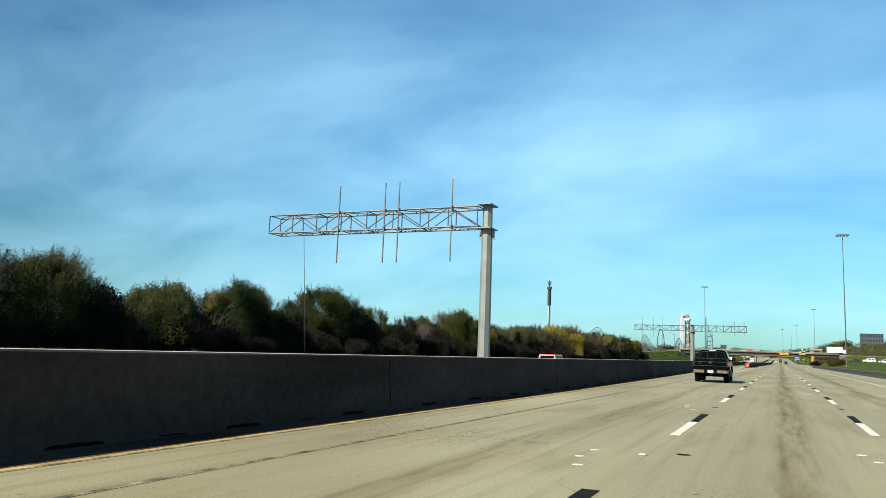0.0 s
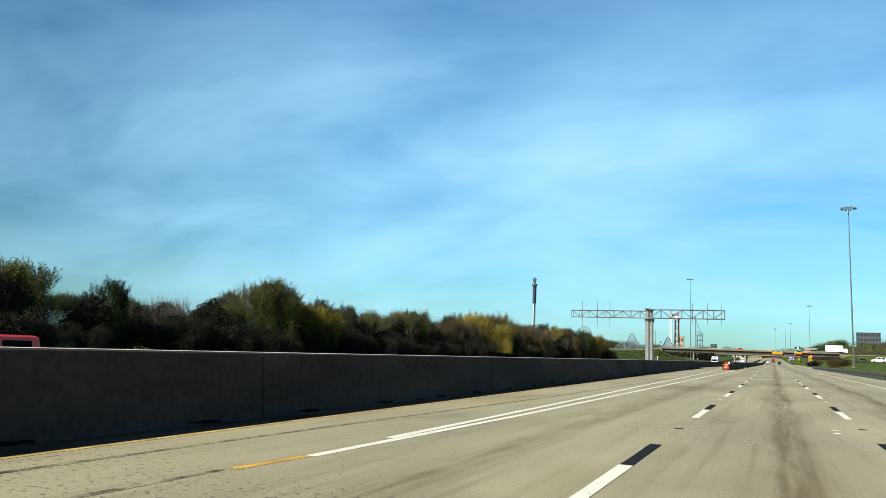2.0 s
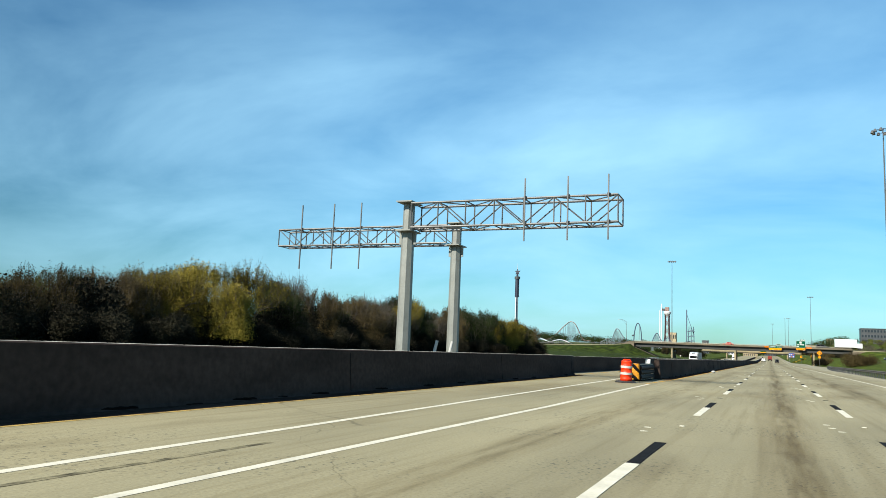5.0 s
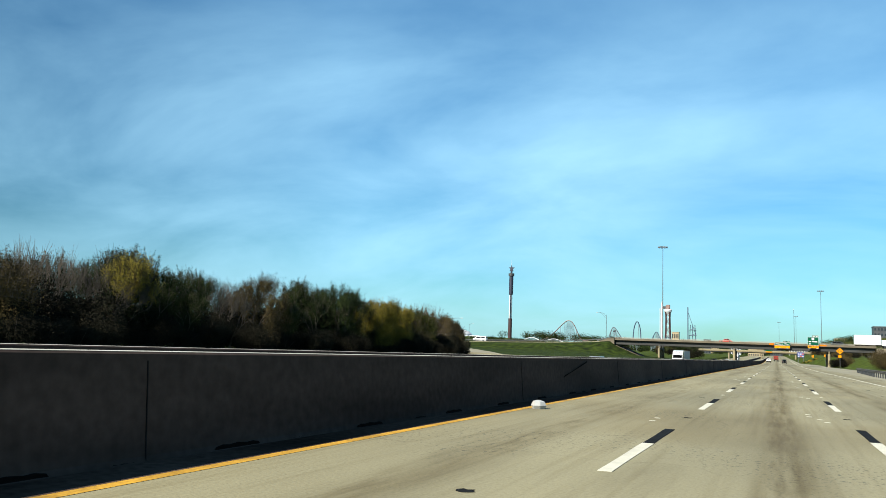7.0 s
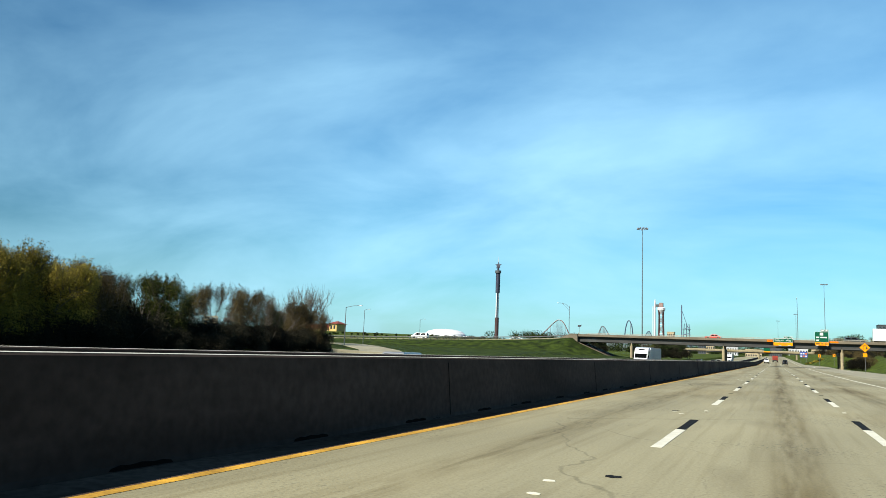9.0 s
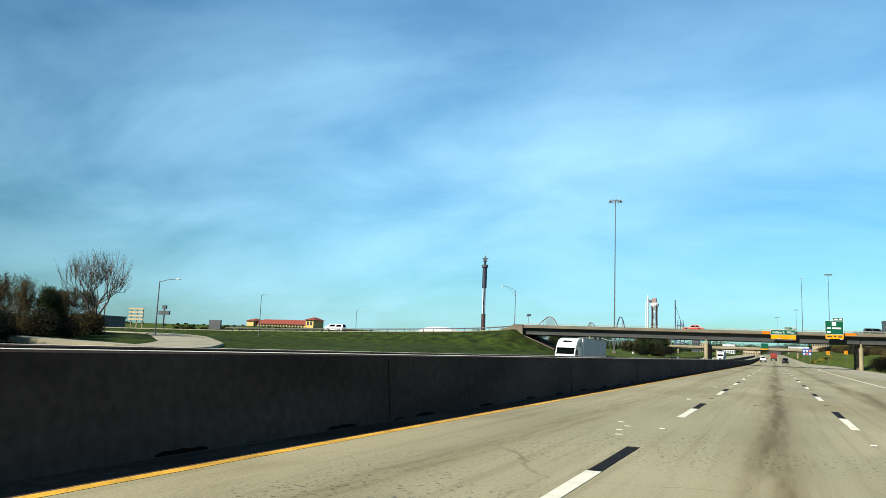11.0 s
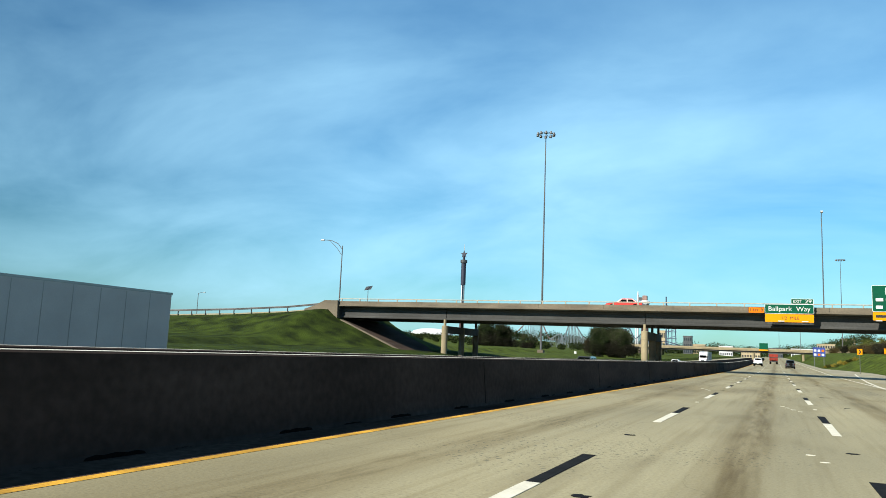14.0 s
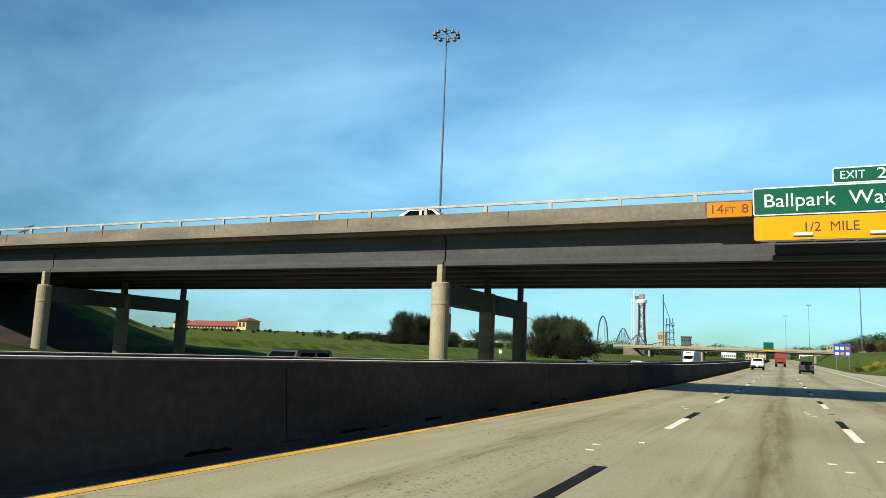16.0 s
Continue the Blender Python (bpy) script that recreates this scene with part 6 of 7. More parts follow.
def leaf_mat(name, base, alt):
    m = mat(name, base, 0.9, var=0.45, scale=0.55, fine=3.5, alt=alt, rand=0.42, obj=True, spec=0.04)
    N, L = m.node_tree.nodes, m.node_tree.links
    b = N["Principled BSDF"]
    g = N.new("ShaderNodeNewGeometry")
    hv = N.new("ShaderNodeHueSaturation")
    mr = N.new("ShaderNodeMapRange")
    mr.inputs["To Min"].default_value, mr.inputs["To Max"].default_value = 0.72, 1.25
    L.new(g.outputs["Random Per Island"], mr.inputs["Value"])
    L.new(mr.outputs[0], hv.inputs["Value"])
    L.new(b.inputs["Base Color"].links[0].from_socket, hv.inputs["Color"])
    L.new(hv.outputs[0], b.inputs["Base Color"])
    return m


M_LEAVES = {
    "olive": leaf_mat("olive_leaves", rgb(0.1, 0.108, 0.024), rgb(0.042, 0.054, 0.013)),
    "yellow": leaf_mat("spring_yellow_leaves", rgb(0.3, 0.235, 0.04), rgb(0.14, 0.12, 0.022)),
    "dark": leaf_mat("dark_evergreen_leaves", rgb(0.04, 0.056, 0.018), rgb(0.014, 0.024, 0.009)),
    "brown": leaf_mat("russet_buds", rgb(0.115, 0.085, 0.034), rgb(0.05, 0.042, 0.02)),
    "under": leaf_mat("dark_undergrowth", rgb(0.034, 0.032, 0.02), rgb(0.014, 0.014, 0.01)),
    "grey": leaf_mat("grey_twigs", rgb(0.18, 0.165, 0.12), rgb(0.09, 0.085, 0.06)),
}


def tree_source(seed, h, spread, kind, leaves, leaf_size, bare=0.0):
    """A trunk with forking limbs, and a crown of many small leaves gathered in clumps at the tips."""
    rr = random.Random(seed)
    t = empty("tree")
    bm = bmesh.new()
    tips, shoots = [], []

    def grow(p, d, length, r, depth):
        q = p + d * length
        mid = p.lerp(q, 0.5) + Vector((rr.uniform(-1, 1), rr.uniform(-1, 1), 0)) * length * 0.06
        bar(bm, p, mid, r, 5, r * 0.82, cap=False)
        bar(bm, mid, q, r * 0.82, 5, r * 0.62, cap=False)
        if depth == 0 or r < 0.012:
            tips.append((q, length))
            for k in range(4 if bare else 3):
                w = q + Vector((d.x * 0.4 + rr.uniform(-0.35, 0.35), d.y * 0.4 + rr.uniform(-0.35, 0.35), rr.uniform(0.6, 1.5))) * h * (0.15 if bare else 0.13)
                bar(bm, q, w, 0.012 * h / 7, 3, 0.004 * h / 7, cap=False)
                if k < 2:
                    tips.append((q.lerp(w, 0.5), length))
                shoots.append((q, w))
            return
        if depth <= 2:
            tips.append((mid, length))
        for k in range(rr.choice((2, 3, 3))):
            a = rr.uniform(0, math.tau)
            tilt = rr.uniform(0.35, 0.85)
            u = d.orthogonal().normalized()
            u.rotate(Matrix.Rotation(a, 3, d))
            nd = (d * math.cos(tilt) + u * math.sin(tilt) * spread + Vector((0, 0, 0.12))).normalized()
            grow(q, nd, length * rr.uniform(0.62, 0.85), r * 0.6, depth - 1)

    stems = rr.choice((1, 2, 3))
    for s in range(stems):
        d = Vector((rr.uniform(-0.3, 0.3) * spread, rr.uniform(-0.3, 0.3) * spread, 1)).normalized()
        grow(Vector((rr.uniform(-0.2, 0.2) * (stems - 1), rr.uniform(-0.2, 0.2) * (stems - 1), -0.3)), d, h * 0.25, 0.13 * h / 7, 5 if stems == 1 else 4)
    part("trunk", bm, M_BARK, t)
    top = max(q.z for q, _ in tips)
    k = h / top
    pos = np.array([[q.x, q.y, q.z] for q, _ in tips])
    n = leaves
    idx = np.array([rr.randrange(len(pos)) for _ in range(n)])
    g = np.random.RandomState(seed)
    c = pos[idx] + np.clip(g.normal(0, 1, (n, 3)), -1.5, 1.5) * np.array([0.3, 0.3, 0.3]) * (0.5 if bare else 0.66) * h / 7
    sh = np.array([[[*p], [*q]] for p, q in shoots])
    m_ = int(n * 0.38)
    pick, way = g.randint(0, len(sh), m_), g.rand(m_, 1) ** 0.7
    c[:m_] = sh[pick, 0] * (1 - way) + sh[pick, 1] * way + np.clip(g.normal(0, 0.06, (m_, 3)), -0.12, 0.12)
    if not bare:
        low = g.rand(n) < 0.3
        c[low, 2] *= g.uniform(0.25, 0.8, low.sum())
    c[:, 2] = np.maximum(c[:, 2], 0.25)
    a, b = g.normal(0, 1, (n, 3)), g.normal(0, 1, (n, 3))
    a /= np.linalg.norm(a, axis=1)[:, None]
    b -= (a * b).sum(1)[:, None] * a
    b /= np.linalg.norm(b, axis=1)[:, None]
    s = leaf_size * g.uniform(0.45, 1.25, n)[:, None]
    v = np.stack([c - a * s, c + b * s * 0.55, c + a * s, c - b * s * 0.55], 1).reshape(-1, 3)
    me = bpy.data.meshes.new("crown")
    me.from_pydata(v.tolist(), [], np.arange(4 * n).reshape(-1, 4).tolist())
    me.materials.append(M_LEAVES[kind])
    ob = new("crown", me)
    ob.parent = t
    return t, k


TREE_LABEL = {"olive": "leafy olive-green roadside tree in early spring", "yellow": "yellow-green budding roadside tree", "dark": "dense dark green roadside tree",
              "brown": "russet budding roadside tree with bare twigs", "grey": "nearly bare grey roadside tree"}
SOURCES = []
for seed, h, spread, kind, leaves, size, bare in (
        (1, 7.5, 1.0, "olive", 42000, 0.05, 0), (2, 7.0, 1.05, "yellow", 34000, 0.048, 0), (3, 7.5, 0.95, "dark", 42000, 0.052, 0),
        (4, 7.0, 1.0, "brown", 27000, 0.045, 0), (5, 7.5, 0.8, "grey", 2400, 0.045, 1), (6, 8.0, 0.8, "dark", 38000, 0.052, 0),
        (7, 6.5, 1.1, "olive", 34000, 0.05, 0), (8, 6.5, 0.75, "yellow", 15000, 0.043, 1), (9, 6.8, 1.05, "brown", 27000, 0.045, 0),
        (12, 8.0, 0.7, "olive", 22000, 0.044, 1)):
    t, k = tree_source(seed, h, spread, kind, leaves, size, bare)
    tagged(t, TREE_LABEL[kind], "tree", group="roadside trees")
    SOURCES.append((t, k, h, kind))


def plant(i, x, y, z, h, turn, first=[set()]):
    t, k, h0, kind = SOURCES[i]
    s = h / h0 * k
    m = Matrix.Translation((x, y, z)) @ Matrix.Rotation(turn, 4, "Z") @ Matrix.Diagonal((s, s, s, 1))
    if i not in first[0]:
        first[0].add(i)
        t.matrix_basis = m
        return t
    c = copy_thing(t, Matrix.Identity(4))
    c.matrix_basis = m
    return c


def bush_source(seed, kind, n, size):
    g = np.random.RandomState(seed)
    t = empty("bush")
    u = g.normal(0, 1, (n, 3))
    u /= np.linalg.norm(u, axis=1)[:, None]
    cl = g.normal(0, 0.55, (14, 3)) * np.array([1.5, 1.2, 0.5]) + np.array([0, 0, 0.9])
    c = cl[g.randint(0, 14, n)] + u * (g.rand(n)[:, None] ** 0.4) * g.uniform(0.5, 0.9)
    c[:, 2] = np.abs(c[:, 2]) + 0.02
    a, b = g.normal(0, 1, (n, 3)), g.normal(0, 1, (n, 3))
    a /= np.linalg.norm(a, axis=1)[:, None]
    b -= (a * b).sum(1)[:, None] * a
    b /= np.linalg.norm(b, axis=1)[:, None]
    s = size * g.uniform(0.5, 1.4, n)[:, None]
    v = np.stack([c - a * s, c + b * s * 0.55, c + a * s, c - b * s * 0.55], 1).reshape(-1, 3)
    me = bpy.data.meshes.new("foliage")
    me.from_pydata(v.tolist(), [], np.arange(4 * n).reshape(-1, 4).tolist())
    me.materials.append(M_LEAVES[kind])
    ob = new("foliage", me)
    ob.parent = t
    bm = bmesh.new()
    rr = random.Random(seed)
    for k in range(6):
        bar(bm, (rr.uniform(-0.3, 0.3), rr.uniform(-0.3, 0.3), -0.1), (rr.uniform(-1, 1), rr.uniform(-0.8, 0.8), rr.uniform(0.8, 1.6)), 0.03, 4, 0.01)
    part("branchwork", bm, M_BARK, t)
    tagged(t, {"under": "dark tangled undergrowth bush", "olive": "olive-green leafy roadside bush", "brown": "brown twiggy roadside bush", "yellow": "yellow-green budding roadside bush"}[kind], "bush", group="roadside bushes")
    return t


BUSHES = [bush_source(s, k, n, z) for s, k, n, z in ((21, "under", 17000, 0.042), (22, "olive", 8500, 0.066), (23, "brown", 7500, 0.06), (24, "under", 17000, 0.042), (25, "yellow", 7500, 0.062))]
BUSHED = set()


def bush(i, x, y, z, s, turn):
    m = Matrix.Translation((x, y, z)) @ Matrix.Rotation(turn, 4, "Z") @ Matrix.Diagonal((s, s, s, 1))
    if i not in BUSHED:
        BUSHED.add(i)
        BUSHES[i].matrix_basis = m
        return
    c = copy_thing(BUSHES[i], Matrix.Identity(4))
    c.matrix_basis = m


tr = random.Random(11)
BELT = [(-30, 7.5), (40, 8.0), (82, 6.8), (89, 8.4), (97, 7.6), (104, 7.4), (110, 4.8), (118, 5.6), (125, 6.6), (133, 8.5), (141, 7.0), (147, 7.5), (152, 6.5), (166, 7.5),
        (175, 6.4), (195, 6.2), (200, 6.8), (207, 9.2), (216, 8.5), (224, 9.0), (231, 6.6), (238, 7.3), (245, 8.1), (258, 8.6), (268, 7.6), (280, 8.6), (290, 8.0), (300, 7.6), (309, 7.5), (315, 5.8), (330, 5.6)]


def belt_height(y):
    return float(np.interp(y, [a for a, _ in BELT], [b for _, b in BELT]))


SPECIES = [(112, (0, 2, 5, 6, 2)), (123, (4, 9, 5)), (142, (0, 2, 2, 5, 6)), (150, (2, 5)), (198, (3, 8, 3, 9, 6)), (212, (1, 7, 1)), (236, (2, 3, 0, 5)), (243, (3, 8)),
           (254, (7, 9, 4)), (266, (2, 5, 2)), (275, (3, 8, 3, 4)), (288, (2, 5, 2)), (298, (1, 1, 7)), (314, (0, 8, 3, 6)), (330, (3, 8))]


def belt_kind(y):
    """Species change along the belt: dark and olive at first, then yellow, russet and bare crowns."""
    return tr.choice(next(kinds for end, kinds in SPECIES if y < end))


y = -4.0
while y < 318:
    h = belt_height(y)
    plant(belt_kind(y), -56.0 + tr.uniform(-2.0, 2.0), y, -0.1, h * tr.choice((0.72, 0.85, 0.95, 1.05, 1.1)), tr.uniform(0, 6.28))
    plant(tr.choice((2, 5, 2, 9, 5, 3, 0)), -63 + tr.uniform(-2, 2.5), y + tr.uniform(3, 7), 0.0, h * tr.choice((0.7, 0.85, 0.95, 1.04)), tr.uniform(0, 6.28))
    if tr.random() < 0.45:
        plant(tr.choice((4, 7, 4, 9)), -58.5 + tr.uniform(-1, 1), y + 2.5, 0.0, h * tr.uniform(0.95, 1.1), tr.uniform(0, 6.28))
    for j in range(2):
        bush(tr.choice((0, 3)), -52.8 + tr.uniform(-2.2, 1.4), y + 2.6 * j + tr.uniform(-0.8, 0.8), -0.1, tr.choice((1.3, 1.6, 1.9)), tr.uniform(0, 6.28))
    bush(tr.choice((0, 3)), -58.0 + tr.uniform(-1.5, 1.5), y + 1.3 + tr.uniform(-0.6, 0.6), -0.1, tr.choice((2.6, 2.9, 3.2)), tr.uniform(0, 6.28))
    y += tr.uniform(4.2, 6.6)
for k in range(6):
    plant((3, 8, 4, 3, 8, 3)[k], -57 - 3.0 * k, 325 + 8.0 * k, 0.0, 7.4 - 0.1 * k, k * 1.3)
    bush((0, 3, 0, 3, 0, 3)[k], -54 - 3.0 * k, 322 + 8.0 * k, -0.1, 1.7, k * 2.1)
    bush((3, 0, 3, 3, 0, 3)[k], -51.5 - 3.0 * k, 318 + 8.0 * k, -0.1, 1.9, k * 1.7)
for i, x, y, h in ((1, -54.2, 293, 7.7), (1, -54.6, 299, 7.0), (7, -54.2, 249, 8.6), (1, -54.4, 204, 6.9), (1, -54.5, 140, 6.4), (3, -54.4, 270, 7.0), (8, -54.3, 306, 7.2)):
    plant(i, x, y, -0.1, h, y)
# the bare tree at the end of the belt, and the oaks beyond the overpass
plant(4, -92.8, 394, 0.6, 12.2, 0.5)
for k, (x, y, h) in enumerate(((-79, 367, 7.0), (-83, 374, 6.6), (-87, 380, 6.8), (-91, 387, 6.4), (-95, 391.5, 6.2), (-99, 396, 6.5))):
    plant((2, 3, 2, 3, 2, 3)[k], x, y, ground_z(x, y) - 0.1, h, k * 1.9)
    bush((2, 3, 0, 2, 3, 2)[k], x + 2.5, y + 0.5, ground_z(x + 2.5, y + 0.5) - 0.1, 2.2 - 0.1 * k, k * 2.3)
for x, y, h, i in ((-82, 622, 7.6, 2), (-86, 626, 6.8, 5), (-79, 625, 6.6, 2), (-48, 622, 8.0, 2), (-41, 621, 7.4, 5), (-44.5, 624, 8.6, 2), (-44, 627, 8.0, 5), (-62, 700, 6, 0), (-70, 710, 5, 3), (-100, 720, 6, 2), (-112, 716, 6, 5), (-120, 722, 5, 2)):
    h *= 1.15
    plant(i, x, y, ground_z(x, y) - 0.3, h, x)
    plant(5, x + 1.4, y + 1.2, ground_z(x, y) - 0.3, h * 0.94, x + 2)
    bush(0, x + 0.5, y - 0.4, ground_z(x + 0.5, y - 0.4) - 0.1, h * 0.3, x)
# scrub on the bank beside the exit, and weeds in flower at its foot
for k in range(60):
    x, y = 24.5 + tr.uniform(-1, 14), 540 + tr.uniform(0, 230)
    bush(tr.choice((0, 3, 2, 3)), x, y, ground_z(x, y) - 0.1, tr.uniform(0.9, 1.7), tr.uniform(0, 6.28))
for k in range(18):
    x, y = 29 + tr.uniform(0, 22), 545 + tr.uniform(0, 230)
    plant(tr.choice((3, 8, 4, 4, 2)), x, y, ground_z(x, y) - 0.2, tr.uniform(3.4, 5), tr.uniform(0, 6.28))
for k in range(9):
    x, y = 13 + 0.5 * k + tr.uniform(-0.6, 0.6), 618 - 2.5 * k + tr.uniform(-2, 2)
    bush((4, 1, 4)[k % 3], x, y, ground_z(x, y) - 0.2, tr.uniform(0.4, 0.65), tr.uniform(0, 6.28))
for k in range(5):
    x, y = 20 + tr.uniform(0, 5), 372 + 9 * k
    bush(tr.choice((2, 0)), x, y, ground_z(x, y) - 0.1, tr.uniform(1.3, 2.0), tr.uniform(0, 6.28))
bush(0, 17.5, 455, ground_z(17.5, 455), 1.6, 0.4)
bush(2, 19.5, 462, ground_z(19.5, 462), 1.7, 1.4)


def scatter_woods(name, label, n, x0, x1, y0, y1, hmin, hmax, kind, seed, size=1.2):
    """Far woods nobody could count: clumps of leaves along the horizon."""
    g = np.random.RandomState(seed)
    cx, cy = g.uniform(x0, x1, n), g.uniform(y0, y1, n)
    out = []
    for x, y in zip(cx, cy):
        z = ground_z(x, y)
        h = g.uniform(hmin, hmax)
        u = g.normal(0, 1, (320, 3))
        u *= (g.rand(320, 1) ** 0.45) / np.linalg.norm(u, axis=1)[:, None]
        c = np.array([x, y, z]) + u * np.array([h * 0.75, h * 0.7, h * 0.5]) + np.array([0, 0, h * 0.42])
        out.append(c)
    c = np.concatenate(out)
    m = len(c)
    a, b = g.normal(0, 1, (m, 3)), g.normal(0, 1, (m, 3))
    a /= np.linalg.norm(a, axis=1)[:, None]
    b -= (a * b).sum(1)[:, None] * a
    b /= np.linalg.norm(b, axis=1)[:, None]
    s = 0.6 * size * g.uniform(0.5, 1.5, m)[:, None]
    v = np.stack([c - a * s, c + b * s * 0.6, c + a * s, c - b * s * 0.6], 1).reshape(-1, 3)
    me = bpy.data.meshes.new(name)
    me.from_pydata(v.tolist(), [], np.arange(4 * m).reshape(-1, 4).tolist())
    me.materials.append(M_LEAVES[kind])
    ob = new(name, me)
    tagged(ob, label, "woods", kind="stuff")
    return ob


scatter_woods("far_woods", "dark line of far woods on the horizon", 70, -620, -300, 860, 1050, 1.2, 3, "dark", 41, 0.5)
scatter_woods("far_woods", "dark clumps of trees among the park rides", 90, -300, -70, 860, 1050, 3, 7, "dark", 45, 0.7)
scatter_woods("far_woods", "far brown and green scrub along the horizon", 220, 48, 320, 700, 1290, 3, 7.5, "olive", 42, 0.6)
scatter_woods("far_woods", "far brown budding scrub along the horizon", 220, 42, 300, 660, 1250, 3, 6.5, "grey", 46, 0.6)
scatter_woods("far_woods", "low far trees beside the freeway", 40, -170, -60, 1120, 1290, 3, 7, "dark", 47, 0.7)
scatter_woods("far_woods", "far hazy woods on the rise", 300, -420, 300, 1380, 1700, 9, 19, "dark", 43, 1.1)
scatter_woods("hedge", "low dark hedge beyond the grass slope", 34, -330, -235, 640, 690, 2, 3.6, "dark", 44, 0.5)

# ------------------------------------------------------------ the far park and town
M_STEELRED = mat("red_white_steel", rgb(0.32, 0.19, 0.16), 0.6, var=0.3, scale=0.2)
M_STEELGREY = mat("hazy_grey_steel", rgb(0.2, 0.25, 0.28), 0.6, var=0.2)
M_STEELBLUE = mat("blue_steel", rgb(0.06, 0.09, 0.16), 0.6, var=0.2)
M_MAROON = mat("maroon_cladding", rgb(0.06, 0.018, 0.016), 0.6, var=0.3, scale=0.2)
M_NAVY = mat("navy_cladding", rgb(0.012, 0.018, 0.05), 0.6, var=0.3, scale=0.2)
M_WHITEFAR = mat("white_membrane", rgb(0.78, 0.79, 0.8), 0.6, var=0.05, scale=0.1)
M_DARKFAR = mat("dark_cladding", rgb(0.07, 0.075, 0.08), 0.5, var=0.3, scale=0.2, fine=1)
M_TANFAR = mat("tan_render", rgb(0.5, 0.4, 0.24), 0.8, var=0.15, scale=0.2, fine=1)
M_STUCCO = mat("yellow_stucco", rgb(0.75, 0.5, 0.16), 0.85, var=0.12, scale=0.2, fine=1)
M_REDROOF = mat("red_roof_tiles", rgb(0.3, 0.05, 0.02), 0.7, var=0.2, scale=0.3, fine=2)
M_WINDOW = mat("far_window", rgb(0.03, 0.04, 0.05), 0.2, var=0.2)

tower = empty("amusement_tower")
tagged(tower, "slender striped amusement tower with a star on top", "tower")
tx, ty = -386.5, 1332
tb = ground_z(tx, ty)
for z0, z1, r, m in ((tb - 1, 52, 3.0, M_MAROON), (52, 90, 2.3, M_WHITEFAR), (90, 120, 3.3, M_NAVY), (120, 124, 4.6, M_DARKFAR), (124, 130, 1.6, M_NAVY)):
    part("shaft", one_bar((tx, ty, z0), (tx, ty, z1), r, 14), m, tower)
for dx in (0.4,):
    part("guide_rail", one_bar((tx + dx, ty - 2.8, 52), (tx + dx, ty - 2.8, 90), 0.62, 6), M_NAVY, tower)
bm = bmesh.new()
star = [(tx + (5.5 if k % 2 == 0 else 2.2) * math.sin(k * math.pi / 5), 132 + (5.5 if k % 2 == 0 else 2.2) * math.cos(k * math.pi / 5)) for k in range(10)]
prism(bm, star, "y", ty - 0.6, ty + 0.6)
part("star", bm, M_NAVY, tower)
part("spire", one_bar((tx, ty, 134), (tx, ty, 146), 0.5, 6, 0.15), M_PALE, tower)

derrick = empty("drop_tower", Matrix.Translation((-143.0, 1300.0, 0.6)) @ Matrix.Scale(0.542, 4) @ Matrix.Translation((264.0, -2180.0, 0)))
tagged(derrick, "red and white lattice drop tower with a wide head", "tower")
dx0, dy0 = -264.0, 2180.0
db = ground_z(dx0, dy0)
part("guide_column", one_bar((dx0 - 14, dy0, db - 1), (dx0 - 14, dy0, 128), 1.2, 6), M_WHITEFAR, derrick)
part("guide_column", one_bar((dx0 - 9.5, dy0, db - 1), (dx0 - 9.5, dy0, 138), 2.0, 8), M_WHITEFAR, derrick, "white guide column")
part("mast", one_bar((dx0 - 9.5, dy0, 137), (dx0 - 9, dy0, 147), 2.4, 6, 0.3), M_WHITEFAR, derrick)
part("bridge", bbox(dx0 - 10, dx0 + 4, dy0 - 1, dy0 + 1, 126, 133), M_DARKFAR, derrick)
levels = [(db - 1, 8.5), (db + 22, 6.4), (60, 5.4), (82, 4.8), (104, 4.6), (120, 5.2)]
for (za, wa), (zb_, wb_) in zip(levels, levels[1:]):
    for sx in (-1, 1):
        for sy in (-1, 1):
            part("leg", one_bar((dx0 + 6 + sx * wa, dy0 + sy * wa, za), (dx0 + 6 + sx * wb_, dy0 + sy * wb_, zb_), 1.8, 5), M_MAROON, derrick)
        part("brace", one_bar((dx0 + 6 + sx * wa, dy0 - wa, za), (dx0 + 6 - sx * wb_, dy0 - wb_, zb_), 0.7, 5), M_STEELRED, derrick)
    part("brace", one_bar((dx0 + 6 - wb_, dy0 - wb_, zb_), (dx0 + 6 + wb_, dy0 - wb_, zb_), 0.8, 5), M_WHITEFAR, derrick)
part("head_ring", loft(bmesh.new(), [[(dx0 + 6 + r * math.cos(k * math.tau / 12), dy0 + r * math.sin(k * math.tau / 12), z) for k in range(12)] for r, z in ((5.5, 113), (9.5, 119), (10, 124), (7, 126))]), M_WHITEFAR, derrick)
part("head", bbox(dx0 + 0.5, dx0 + 11, dy0 - 4.5, dy0 + 4.5, 126, 137, bevel=1.6), M_STEELRED, derrick)

spire = empty("lattice_ride", Matrix.Translation((-98.0, 1190.0, 0.4)) @ Matrix.Scale(0.75, 4) @ Matrix.Translation((130.0, -1500.0, 0)))
tagged(spire, "dark lattice ride tower with a thin mast", "tower")
sb = ground_z(-130, 1500)
part("mast", one_bar((-134.6, 1500, sb), (-134.6, 1500, 86), 0.9, 6), M_STEELBLUE, spire)
for ox in (-6, 0, 6):
    part("leg", one_bar((-127 + ox, 1500, sb), (-127 + ox * 0.6, 1500, 56), 0.6, 5), M_STEELBLUE, spire)
